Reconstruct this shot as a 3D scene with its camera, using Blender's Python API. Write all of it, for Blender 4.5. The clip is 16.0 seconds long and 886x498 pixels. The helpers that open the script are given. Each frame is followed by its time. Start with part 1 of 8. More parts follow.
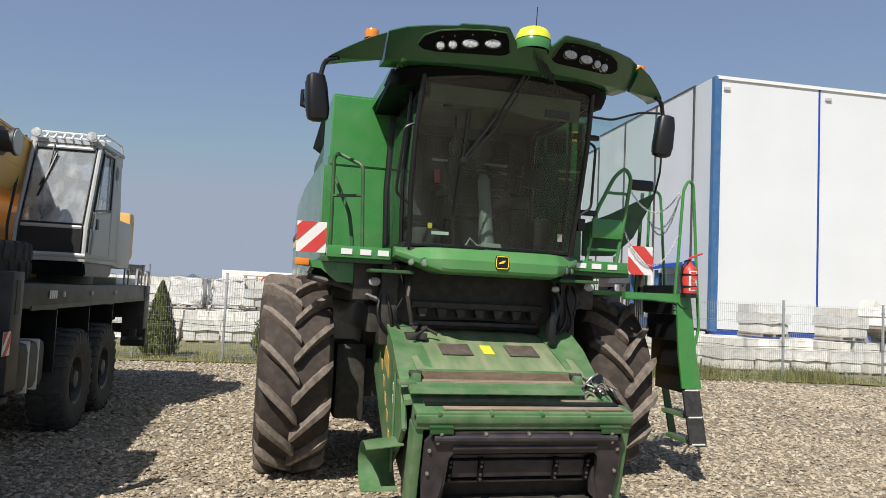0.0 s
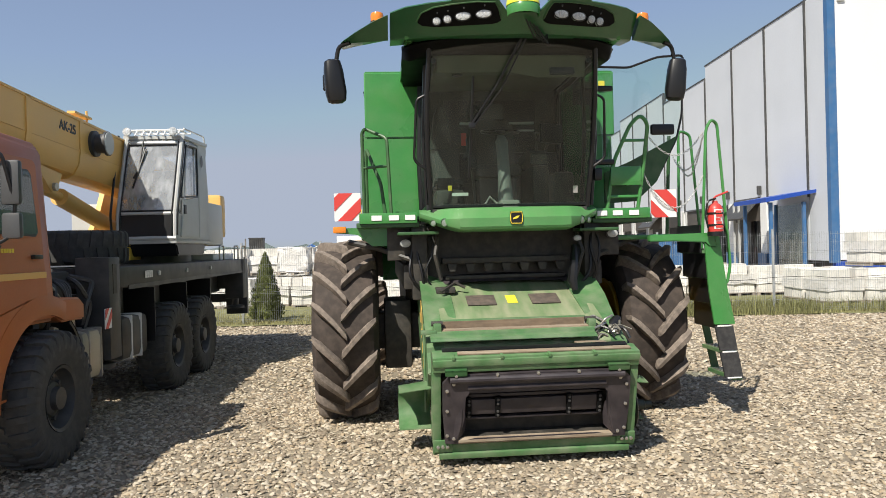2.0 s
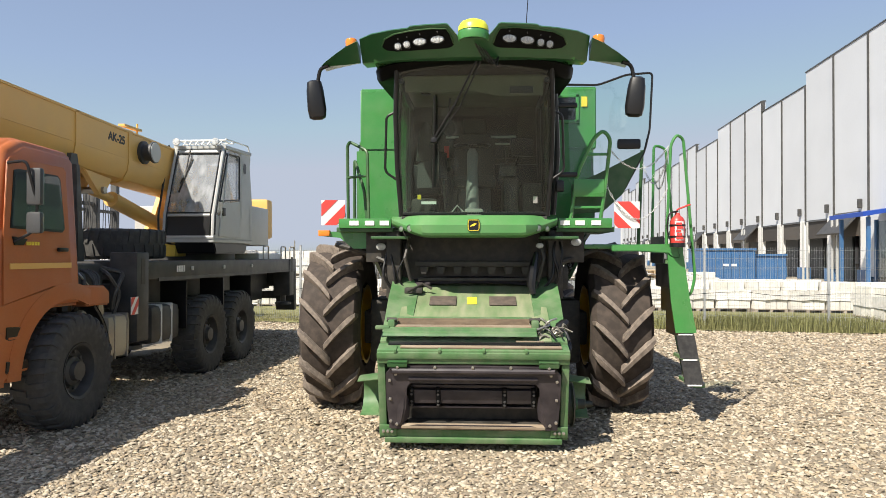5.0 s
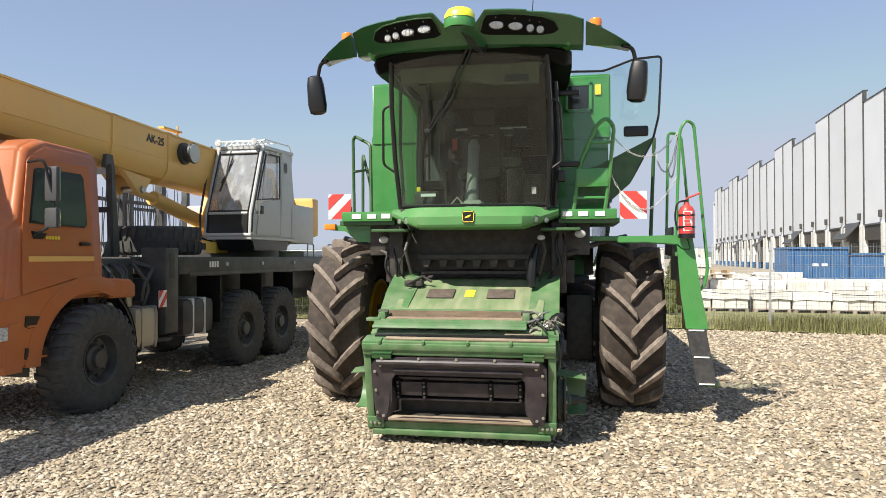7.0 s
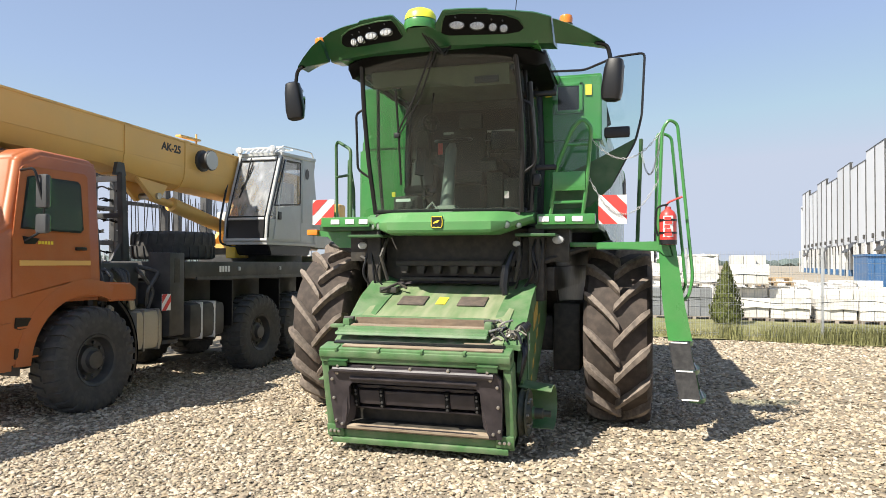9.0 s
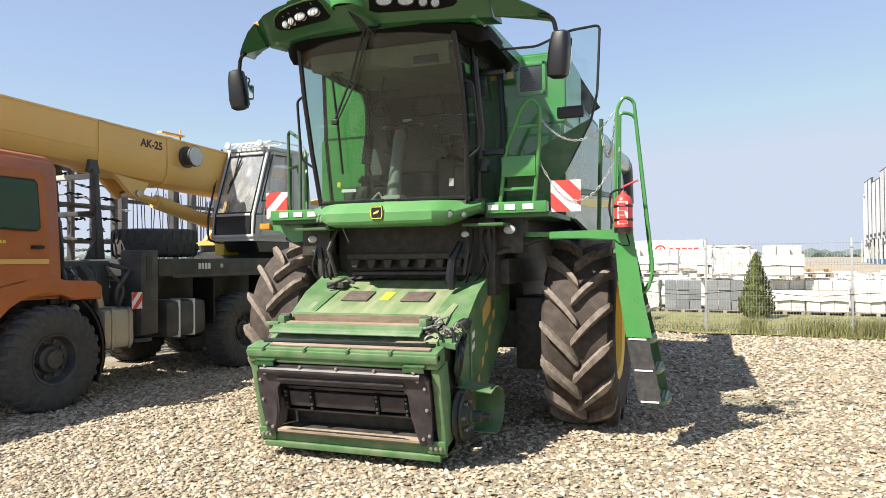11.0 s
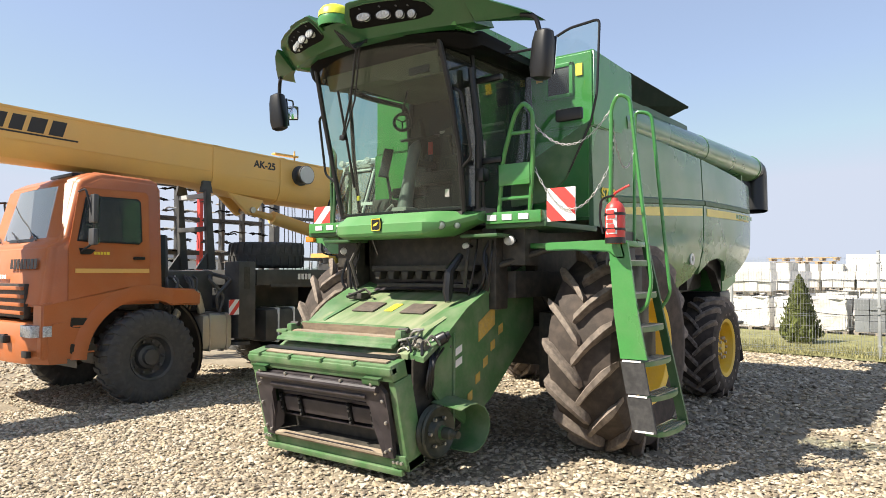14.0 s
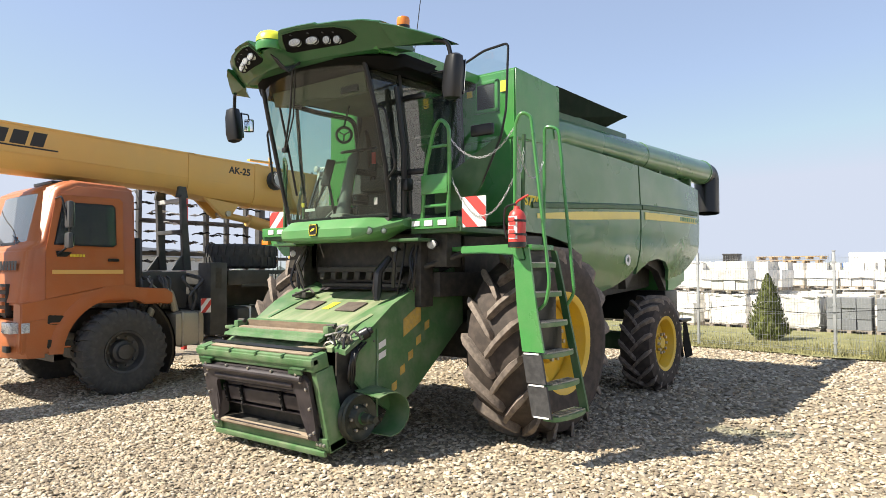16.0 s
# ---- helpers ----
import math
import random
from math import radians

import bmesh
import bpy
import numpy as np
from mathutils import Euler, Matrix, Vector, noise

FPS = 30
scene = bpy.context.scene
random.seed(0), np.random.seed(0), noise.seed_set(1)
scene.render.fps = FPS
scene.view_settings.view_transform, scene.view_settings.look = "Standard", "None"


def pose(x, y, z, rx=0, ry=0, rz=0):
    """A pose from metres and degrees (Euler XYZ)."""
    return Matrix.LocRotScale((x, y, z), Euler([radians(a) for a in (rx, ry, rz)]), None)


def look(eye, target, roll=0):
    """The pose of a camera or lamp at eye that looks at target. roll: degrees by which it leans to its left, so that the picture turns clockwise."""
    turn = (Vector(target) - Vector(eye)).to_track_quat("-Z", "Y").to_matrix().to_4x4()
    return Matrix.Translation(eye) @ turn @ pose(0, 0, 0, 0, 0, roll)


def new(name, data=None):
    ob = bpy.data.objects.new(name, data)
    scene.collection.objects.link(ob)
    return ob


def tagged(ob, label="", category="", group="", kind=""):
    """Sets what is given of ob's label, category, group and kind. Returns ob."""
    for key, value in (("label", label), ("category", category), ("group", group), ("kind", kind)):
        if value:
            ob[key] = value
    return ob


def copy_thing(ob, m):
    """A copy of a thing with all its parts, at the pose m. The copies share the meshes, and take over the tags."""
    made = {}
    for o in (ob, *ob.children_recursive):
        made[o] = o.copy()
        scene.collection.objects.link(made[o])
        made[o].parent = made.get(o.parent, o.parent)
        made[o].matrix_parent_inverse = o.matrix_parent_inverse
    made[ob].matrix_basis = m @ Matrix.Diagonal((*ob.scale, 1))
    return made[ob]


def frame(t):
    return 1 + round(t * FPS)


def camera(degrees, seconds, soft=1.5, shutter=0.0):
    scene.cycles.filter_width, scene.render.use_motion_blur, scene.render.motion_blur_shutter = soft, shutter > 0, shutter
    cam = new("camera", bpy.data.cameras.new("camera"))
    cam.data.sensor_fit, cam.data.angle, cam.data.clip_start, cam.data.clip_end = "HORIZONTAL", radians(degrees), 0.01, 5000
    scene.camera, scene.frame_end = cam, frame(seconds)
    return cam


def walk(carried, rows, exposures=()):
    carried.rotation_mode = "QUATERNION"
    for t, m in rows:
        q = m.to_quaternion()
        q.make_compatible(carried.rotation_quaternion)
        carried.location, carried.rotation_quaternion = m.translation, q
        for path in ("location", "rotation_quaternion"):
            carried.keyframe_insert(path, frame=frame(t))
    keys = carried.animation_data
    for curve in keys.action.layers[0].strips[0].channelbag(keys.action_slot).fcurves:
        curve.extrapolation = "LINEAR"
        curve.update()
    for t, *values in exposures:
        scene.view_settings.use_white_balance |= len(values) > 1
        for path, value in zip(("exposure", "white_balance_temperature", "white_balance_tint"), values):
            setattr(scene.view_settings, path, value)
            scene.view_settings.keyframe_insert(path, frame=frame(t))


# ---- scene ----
cam = camera(64.2, 16.0, soft=0.7)
PATH = [
    (0, (-2.011, -5.823, 1.83), (-1.521, -3.888, 1.959), 2.7),
    (0.5, (-1.886, -6.033, 1.851), (-1.493, -4.073, 1.913), 1.5),
    (1, (-1.746, -6.208, 1.875), (-1.314, -4.255, 1.911), -0.6),
    (1.5, (-1.456, -6.334, 1.862), (-1.224, -4.347, 1.855), 0.3),
    (2, (-1.255, -6.5, 1.876), (-1.083, -4.508, 1.87), -1.5),
    (2.5, (-1.083, -6.703, 1.88), (-0.983, -4.711, 1.734), -0.1),
    (3, (-0.888, -6.803, 1.898), (-0.771, -4.807, 1.836), -1.8),
    (3.5, (-0.571, -6.808, 1.888), (-0.571, -4.809, 1.832), 0.5),
    (3.7, (-0.483, -6.826, 1.906), (-0.486, -4.826, 1.863), -0.6),
    (5.8, (0.415, -7.237, 1.758), (0.221, -5.247, 1.781), -0.0),
    (6, (0.499, -7.148, 1.748), (0.265, -5.162, 1.752), -0.9),
    (6.5, (0.672, -7.006, 1.751), (0.455, -5.018, 1.764), 0.8),
    (7, (0.987, -6.957, 1.729), (0.635, -4.988, 1.752), -0.1),
    (7.5, (1.294, -6.884, 1.753), (0.875, -4.929, 1.711), -0.2),
    (8, (1.481, -6.776, 1.743), (1.027, -4.828, 1.753), 0.8),
    (8.5, (1.677, -6.592, 1.735), (1.161, -4.659, 1.759), 0.0),
    (9, (1.99, -6.564, 1.739), (1.426, -4.645, 1.777), 0.2),
    (9.5, (2.263, -6.461, 1.753), (1.657, -4.555, 1.749), -1.0),
    (10, (2.476, -6.253, 1.731), (1.779, -4.379, 1.738), 1.3),
    (10.2, (2.549, -6.177, 1.738), (1.906, -4.283, 1.753), 0.8),
    (12.3, (3.504, -5.141, 1.64), (2.57, -3.374, 1.709), -1.5),
    (12.5, (3.654, -5.018, 1.646), (2.633, -3.299, 1.699), 0.6),
    (13, (3.951, -4.853, 1.674), (2.904, -3.152, 1.777), -0.7),
    (13.5, (4.221, -4.907, 1.664), (3.082, -3.263, 1.683), 1.1),
    (14, (4.497, -4.793, 1.682), (3.272, -3.214, 1.75), -0.1),
    (14.5, (4.823, -4.718, 1.691), (3.536, -3.188, 1.735), -0.4),
    (15, (5.106, -4.798, 1.655), (3.786, -3.295, 1.618), 0.1),
    (15.5, (5.305, -4.812, 1.713), (4.117, -3.205, 1.786), -1.2),
    (16, (5.514, -4.771, 1.704), (4.263, -3.212, 1.768), -0.2),
]
walk(cam, [(t, look(eye, target, roll)) for t, eye, target, roll in PATH], exposures=[(0, 0.15, 6150, 10), (1.5, 0.32, 6250, 10), (3.5, 0.58, 6500, 10), (7, 0.72, 6450, 10), (9, 0.88, 6400, 10), (12.5, 1.04, 6550, 10), (16, 1.05, 6600, 10)])

# ---- light ----
world = bpy.data.worlds.new("sky")
scene.world = world
world.use_nodes = True
wn = world.node_tree.nodes
sky = wn.new("ShaderNodeTexSky")
sky.sky_type = "NISHITA"
sky.sun_disc = False
SUN_TO = Vector((-0.51, -0.69, 1.0)).normalized()
sky.sun_elevation = math.asin(SUN_TO.z)
sky.sun_rotation = math.atan2(SUN_TO.x, SUN_TO.y)
sky.air_density, sky.dust_density, sky.ozone_density = 1.05, 0.40, 1.3
wn["Background"].inputs[1].default_value = 0.088
haze = wn.new("ShaderNodeMix")
haze.data_type = "RGBA"
haze.inputs[0].default_value = 0.38
haze.inputs[7].default_value = (3.3, 3.7, 5.05, 1)
world.node_tree.links.new(sky.outputs[0], haze.inputs[6])
cap = wn.new("ShaderNodeMix")
cap.data_type, cap.blend_type = "RGBA", "DARKEN"
cap.inputs[0].default_value = 1.0
cap.inputs[7].default_value = (3.7, 4.1, 4.95, 1)
world.node_tree.links.new(haze.outputs[2], cap.inputs[6])
world.node_tree.links.new(cap.outputs[2], wn["Background"].inputs[0])
sun_data = bpy.data.lights.new("sun", "SUN")
sun_data.energy, sun_data.angle, sun_data.color = 5.0, radians(0.53), (1.0, 0.93, 0.81)
sun = new("sun", sun_data)
sun.rotation_euler = (-SUN_TO).to_track_quat("-Z", "Y").to_euler()


# ---- materials ----
def material(name, col, rough=0.5, metal=0.0, vary=0.12, scale=3.0, fine=60.0, bump=0.0, dust=None, dust_amount=0.0, coat=0.0, by_piece=0.0, islands=0.0, runs=None):
    """Paint, rubber, stone: a base colour with stains at two scales, fine relief and settled dust."""
    m = bpy.data.materials.new(name)
    m.use_nodes = True
    n, l = m.node_tree.nodes, m.node_tree.links
    p = n["Principled BSDF"]
    tc = n.new("ShaderNodeTexCoord")
    big = n.new("ShaderNodeTexNoise")
    big.inputs["Scale"].default_value, big.inputs["Detail"].default_value = scale, 6
    small = n.new("ShaderNodeTexNoise")
    small.inputs["Scale"].default_value, small.inputs["Detail"].default_value = fine, 4
    for q in (big, small):
        l.new(tc.outputs["Object"], q.inputs["Vector"])
    mix = n.new("ShaderNodeMath")
    mix.operation = "MULTIPLY_ADD"
    l.new(small.outputs[0], mix.inputs[0])
    mix.inputs[1].default_value = 0.5
    l.new(big.outputs[0], mix.inputs[2])
    ramp = n.new("ShaderNodeMapRange")
    ramp.inputs[1].default_value, ramp.inputs[2].default_value = 0.45, 1.05
    ramp.inputs[3].default_value, ramp.inputs[4].default_value = 1 - vary, 1 + vary
    l.new(mix.outputs[0], ramp.inputs[0])
    last = ramp.outputs[0]
    for amount, node, socket in ((by_piece, "ShaderNodeObjectInfo", "Random"), (islands, "ShaderNodeNewGeometry", "Random Per Island")):
        if amount:
            r = n.new(node)
            mr = n.new("ShaderNodeMapRange")
            mr.inputs[3].default_value, mr.inputs[4].default_value = 1 - amount, 1 + amount
            l.new(r.outputs[socket], mr.inputs[0])
            mu = n.new("ShaderNodeMath")
            mu.operation = "MULTIPLY"
            l.new(last, mu.inputs[0])
            l.new(mr.outputs[0], mu.inputs[1])
            last = mu.outputs[0]
    tint = n.new("ShaderNodeVectorMath")
    tint.operation = "SCALE"
    tint.inputs[0].default_value = col
    l.new(last, tint.inputs["Scale"])
    colour = tint.outputs[0]
    if dust:
        dn = n.new("ShaderNodeTexNoise")
        dn.inputs["Scale"].default_value, dn.inputs["Detail"].default_value = scale * 2.3, 8
        if runs:
            run = n.new("ShaderNodeMapping")
            run.inputs["Scale"].default_value = runs
            l.new(tc.outputs["Object"], run.inputs["Vector"])
            l.new(run.outputs[0], dn.inputs["Vector"])
        else:
            l.new(tc.outputs["Object"], dn.inputs["Vector"])
        dr = n.new("ShaderNodeMapRange")
        dr.inputs[1].default_value, dr.inputs[2].default_value = 0.4, 0.7
        dr.inputs[3].default_value, dr.inputs[4].default_value = dust_amount * 0.3, dust_amount
        l.new(dn.outputs[0], dr.inputs[0])
        dm = n.new("ShaderNodeMix")
        dm.data_type = "RGBA"
        l.new(dr.outputs[0], dm.inputs[0])
        l.new(colour, dm.inputs[6])
        dm.inputs[7].default_value = (*dust, 1)
        colour = dm.outputs[2]
    l.new(colour, p.inputs["Base Color"])
    rr = n.new("ShaderNodeMapRange")
    rr.inputs[3].default_value, rr.inputs[4].default_value = max(0.02, rough - 0.1), min(1, rough + 0.12)
    l.new(big.outputs[0], rr.inputs[0])
    l.new(rr.outputs[0], p.inputs["Roughness"])
    p.inputs["Metallic"].default_value = metal
    p.inputs["Coat Weight"].default_value = coat
    if bump:
        b = n.new("ShaderNodeBump")
        b.inputs["Distance"].default_value = bump
        l.new(mix.outputs[0], b.inputs["Height"])
        l.new(b.outputs[0], p.inputs["Normal"])
    return m


def glass(name, tint, rough=0.02, index=1.5, dirt_glare=0.0, film=(0.40, 0.42, 0.39), veil=0.0, speck=0.3):
    """A thin pane: tinted see-through with a mirror-like sheen and a film of dust, on some panes painted glare."""
    m = bpy.data.materials.new(name)
    m.use_nodes = True
    n, l = m.node_tree.nodes, m.node_tree.links
    n.remove(n["Principled BSDF"])
    t, g, f, w, a, mix = (n.new("ShaderNode" + k) for k in ("BsdfTransparent", "BsdfGlossy", "LayerWeight", "Math", "Math", "MixShader"))
    t.inputs[0].default_value = (*tint, 1)
    g.inputs["Roughness"].default_value = rough
    f.inputs[0].default_value = 0.5
    w.operation, a.operation = "POWER", "MULTIPLY_ADD"
    l.new(f.outputs["Facing"], w.inputs[0])
    w.inputs[1].default_value = 4.0
    l.new(w.outputs[0], a.inputs[0])
    a.inputs[1].default_value, a.inputs[2].default_value = 0.9, ((index - 1) / (index + 1)) ** 2 * 1.8
    l.new(a.outputs[0], mix.inputs[0])
    l.new(t.outputs[0], mix.inputs[1])
    l.new(g.outputs[0], mix.inputs[2])
    out = mix.outputs[0]
    if dirt_glare:
        d, nz, mr, mx, tc = (n.new("ShaderNode" + k) for k in ("BsdfDiffuse", "TexNoise", "MapRange", "MixShader", "TexCoord"))
        d.inputs[0].default_value = (*film, 1)
        nz.inputs["Scale"].default_value, nz.inputs["Detail"].default_value = 3.0, 12
        runs = n.new("ShaderNodeMapping")
        runs.inputs["Scale"].default_value = (2.6, 2.6, 0.7)
        l.new(tc.outputs["Object"], runs.inputs["Vector"])
        l.new(runs.outputs[0], nz.inputs["Vector"])
        mr.inputs[1].default_value, mr.inputs[2].default_value = 0.48, 0.8
        mr.inputs[3].default_value, mr.inputs[4].default_value = veil, dirt_glare
        l.new(nz.outputs[0], mr.inputs[0])
        spot, sr, sm = n.new("ShaderNodeTexNoise"), n.new("ShaderNodeMapRange"), n.new("ShaderNodeMath")
        spot.inputs["Scale"].default_value, spot.inputs["Detail"].default_value = 70.0, 3
        l.new(tc.outputs["Object"], spot.inputs["Vector"])
        sr.inputs[1].default_value, sr.inputs[2].default_value = 0.40, 0.66
        sr.inputs[3].default_value, sr.inputs[4].default_value = 1 - speck * 0.6, 1 + speck
        l.new(spot.outputs[0], sr.inputs[0])
        sm.operation = "MULTIPLY"
        l.new(mr.outputs[0], sm.inputs[0])
        l.new(sr.outputs[0], sm.inputs[1])
        l.new(sm.outputs[0], mx.inputs[0])
        l.new(out, mx.inputs[1])
        l.new(d.outputs[0], mx.inputs[2])
        out = mx.outputs[0]
    l.new(out, n["Material Output"].inputs[0])
    return m


DUST = (0.36, 0.32, 0.24)
GREEN = material("green paint", (0.038, 0.225, 0.046), 0.28, vary=0.16, scale=2.0, dust=DUST, dust_amount=0.12, coat=0.35)
GREEN_DUSTY = material("dusty green paint", (0.041, 0.150, 0.040), 0.42, vary=0.25, scale=2.6, fine=40, dust=(0.39, 0.36, 0.28), dust_amount=0.36, bump=0.001)
GREEN_TOP = material("green paint under chaff dust", (0.075, 0.170, 0.055), 0.5, vary=0.25, scale=3.0, fine=45, dust=(0.42, 0.37, 0.27), dust_amount=0.66, bump=0.002, runs=(1.0, 0.22, 0.22))
# Darker copy of the green paint, with shade put into its colour.
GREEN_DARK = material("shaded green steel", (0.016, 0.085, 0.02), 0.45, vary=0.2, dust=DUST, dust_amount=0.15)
GREEN_PALE = material("pale green bonnet", (0.068, 0.235, 0.066), 0.38, vary=0.1, scale=2.0, dust=DUST, dust_amount=0.15)
# Dust is heavier here, carrying sky and gravel reflections as colour too.
PANEL = material("green side panel", (0.042, 0.160, 0.046), 0.27, vary=0.14, scale=0.8, dust=(0.38, 0.40, 0.32), dust_amount=0.26, coat=0.4)
# Visor green darkened: the shade on its undercut face is in the colour.
VISOR = material("roof green with painted shade", (0.013, 0.095, 0.027), 0.34, vary=0.14, scale=2.0, dust=DUST, dust_amount=0.04, coat=0.35)
YELLOW = material("yellow paint", (0.72, 0.46, 0.02), 0.4, vary=0.12, dust=DUST, dust_amount=0.2)
STRIPE = material("pale yellow stripe", (0.75, 0.62, 0.16), 0.4, vary=0.06, dust=DUST, dust_amount=0.15)
DOME = material("bright yellow plastic", (0.72, 0.74, 0.05), 0.35, vary=0.05)
RUBBER = material("dusty tyre rubber", (0.028, 0.022, 0.018), 0.85, vary=0.3, scale=5, fine=90, bump=0.002, dust=(0.15, 0.112, 0.09), dust_amount=0.40)
LUG = material("dusty tread bar rubber", (0.10, 0.083, 0.070), 0.85, vary=0.4, scale=9, fine=70, bump=0.004, dust=(0.31, 0.25, 0.20), dust_amount=0.7, by_piece=0.25)
RUBBER_TRUCK = material("truck tyre rubber", (0.045, 0.044, 0.043), 0.85, vary=0.25, scale=6, fine=90, bump=0.002, dust=(0.12, 0.115, 0.10), dust_amount=0.45)
BLACK = material("black plastic", (0.009, 0.009, 0.010), 0.36, vary=0.2, fine=150, bump=0.0003)
BLACK_STEEL = material("black chassis steel", (0.028, 0.029, 0.031), 0.5, vary=0.3, scale=2, dust=(0.18, 0.17, 0.15), dust_amount=0.36)
DARK = material("dark greasy steel", (0.018, 0.018, 0.017), 0.55, vary=0.4, scale=6, dust=(0.13, 0.11, 0.085), dust_amount=0.4)
GREY_FLAP = material("worn black rubber sheet", (0.017, 0.014, 0.018), 0.47, vary=0.3, scale=3, dust=(0.17, 0.14, 0.14), dust_amount=0.26, bump=0.001)
HATCH = material("brown dusty cover", (0.060, 0.050, 0.044), 0.6, vary=0.3, scale=8, dust=(0.26, 0.20, 0.15), dust_amount=0.4)
GUARD = material("scuffed grey rubber", (0.020, 0.020, 0.022), 0.6, vary=0.35, scale=9, dust=(0.24, 0.23, 0.21), dust_amount=0.18)
STEEL = material("bare worn steel", (0.45, 0.43, 0.40), 0.42, 0.8, vary=0.25, scale=8, dust=DUST, dust_amount=0.3)
RUST = material("rusty brown steel", (0.10, 0.066, 0.040), 0.75, vary=0.4, scale=6, fine=30, dust=(0.30, 0.23, 0.15), dust_amount=0.35, runs=(0.5, 3.0, 3.0))
CHAFF = material("dusty brown steel", (0.19, 0.135, 0.085), 0.75, vary=0.35, scale=4, fine=30, dust=(0.38, 0.33, 0.25), dust_amount=0.62, runs=(0.5, 3.0, 3.0))
WHITE = material("white paint", (0.78, 0.78, 0.76), 0.5, vary=0.05, dust=DUST, dust_amount=0.12)
RED = material("red paint", (0.55, 0.035, 0.03), 0.4, vary=0.1, dust=DUST, dust_amount=0.1)
RED_SIGN = material("red reflective film", (0.62, 0.06, 0.05), 0.35, vary=0.06)
WHITE_SIGN = material("white reflective film", (0.80, 0.78, 0.76), 0.35, vary=0.05)
STICKER = material("yellow warning sticker", (0.80, 0.62, 0.05), 0.45, vary=0.1)
STICKER_OLD = material("worn amber sticker", (0.58, 0.37, 0.05), 0.55, vary=0.3, scale=14, dust=DUST, dust_amount=0.4)
ORANGE = material("orange truck paint", (0.43, 0.115, 0.026), 0.42, vary=0.14, scale=1.5, dust=(0.36, 0.25, 0.16), dust_amount=0.18, coat=0.08)
OCHRE = material("ochre boom paint", (0.76, 0.45, 0.12), 0.42, vary=0.07, scale=1.2, dust=(0.5, 0.38, 0.2), dust_amount=0.2)
GREY = material("light grey cab paint", (0.48, 0.49, 0.48), 0.42, vary=0.08, dust=DUST, dust_amount=0.15)
SILVER_DULL = material("dull nut steel", (0.10, 0.10, 0.10), 0.55, 0.2, vary=0.2)
SILVER = material("pale dusty tank metal", (0.45, 0.42, 0.34), 0.4, 0.4, vary=0.15, scale=2, dust=(0.42, 0.38, 0.3), dust_amount=0.4)
INTERIOR = material("dark cab interior", (0.030, 0.030, 0.028), 0.7, vary=0.3, scale=5, dust=(0.15, 0.14, 0.12), dust_amount=0.2)
BAY = material("black lamp bay", (0.005, 0.005, 0.005), 0.8, vary=0.2)
BAY.node_tree.nodes["Principled BSDF"].inputs["Specular IOR Level"].default_value = 0.15
HULL = material("black roof plastic", (0.006, 0.006, 0.006), 0.5, vary=0.2, fine=150)
HULL.node_tree.nodes["Principled BSDF"].inputs["Specular IOR Level"].default_value = 0.06
SEAT = material("grey seat cloth", (0.055, 0.055, 0.055), 0.9, vary=0.2, fine=200)
HEADLINER = material("olive beige roof lining", (0.125, 0.120, 0.085), 0.85, vary=0.3, scale=3, fine=60)
# Near-black green: the shade under the open covers is in the colour.
FLAP = material("flap green with underside shade", (0.006, 0.016, 0.009), 0.8, vary=0.3, dust=DUST, dust_amount=0.03)
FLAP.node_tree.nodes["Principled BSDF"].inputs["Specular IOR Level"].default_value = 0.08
COLUMN = material("grey column plastic", (0.17, 0.17, 0.165), 0.55, vary=0.15)
BEIGE = material("beige console plastic", (0.28, 0.27, 0.25), 0.6, vary=0.1)
LENS_WHITE = material("clear lamp lens", (0.50, 0.52, 0.53), 0.15, vary=0.6, scale=40, fine=120, coat=1.0)
LENS_AMBER = material("amber lens", (0.75, 0.22, 0.02), 0.2, vary=0.15, coat=0.6)
LENS_DULL = material("dusty clear lens", (0.42, 0.43, 0.42), 0.2, vary=0.3, scale=20, fine=120, coat=0.6)
LENS_GREY = material("dull lamp lens", (0.20, 0.24, 0.20), 0.15, vary=0.2, fine=120, coat=0.8)
# Dark grey that holds the shade of the open dock bays.
GREY_DOCK = material("dock shade grey", (0.07, 0.075, 0.08), 0.6, vary=0.2, scale=0.6, by_piece=0.4)
CURTAIN = material("brown dock curtain", (0.075, 0.066, 0.058), 0.7, vary=0.25, scale=0.6, by_piece=0.4)
BLUE = material("blue painted steel", (0.025, 0.12, 0.29), 0.45, vary=0.12, scale=1, dust=DUST, dust_amount=0.15)
BLUE_DEEP = material("deep blue trim", (0.015, 0.06, 0.33), 0.45, vary=0.1)
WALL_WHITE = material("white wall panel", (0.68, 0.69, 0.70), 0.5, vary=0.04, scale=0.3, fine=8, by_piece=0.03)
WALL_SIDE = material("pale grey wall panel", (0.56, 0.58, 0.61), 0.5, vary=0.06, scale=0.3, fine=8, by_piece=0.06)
WRAP = material("white plastic wrap", (0.74, 0.725, 0.70), 0.42, vary=0.16, scale=3.5, fine=14, bump=0.03, by_piece=0.16, dust=(0.52, 0.47, 0.38), dust_amount=0.3)
BLOCKS = material("white block", (0.70, 0.68, 0.63), 0.85, vary=0.16, scale=4, fine=30, bump=0.004, by_piece=0.2, dust=(0.46, 0.42, 0.34), dust_amount=0.3)
BLOCKS_GREY = material("grey block", (0.20, 0.21, 0.22), 0.85, vary=0.12, scale=3, fine=30, bump=0.003, by_piece=0.15)
TIMBER = material("raw timber", (0.42, 0.30, 0.17), 0.8, vary=0.2, scale=4, by_piece=0.2)
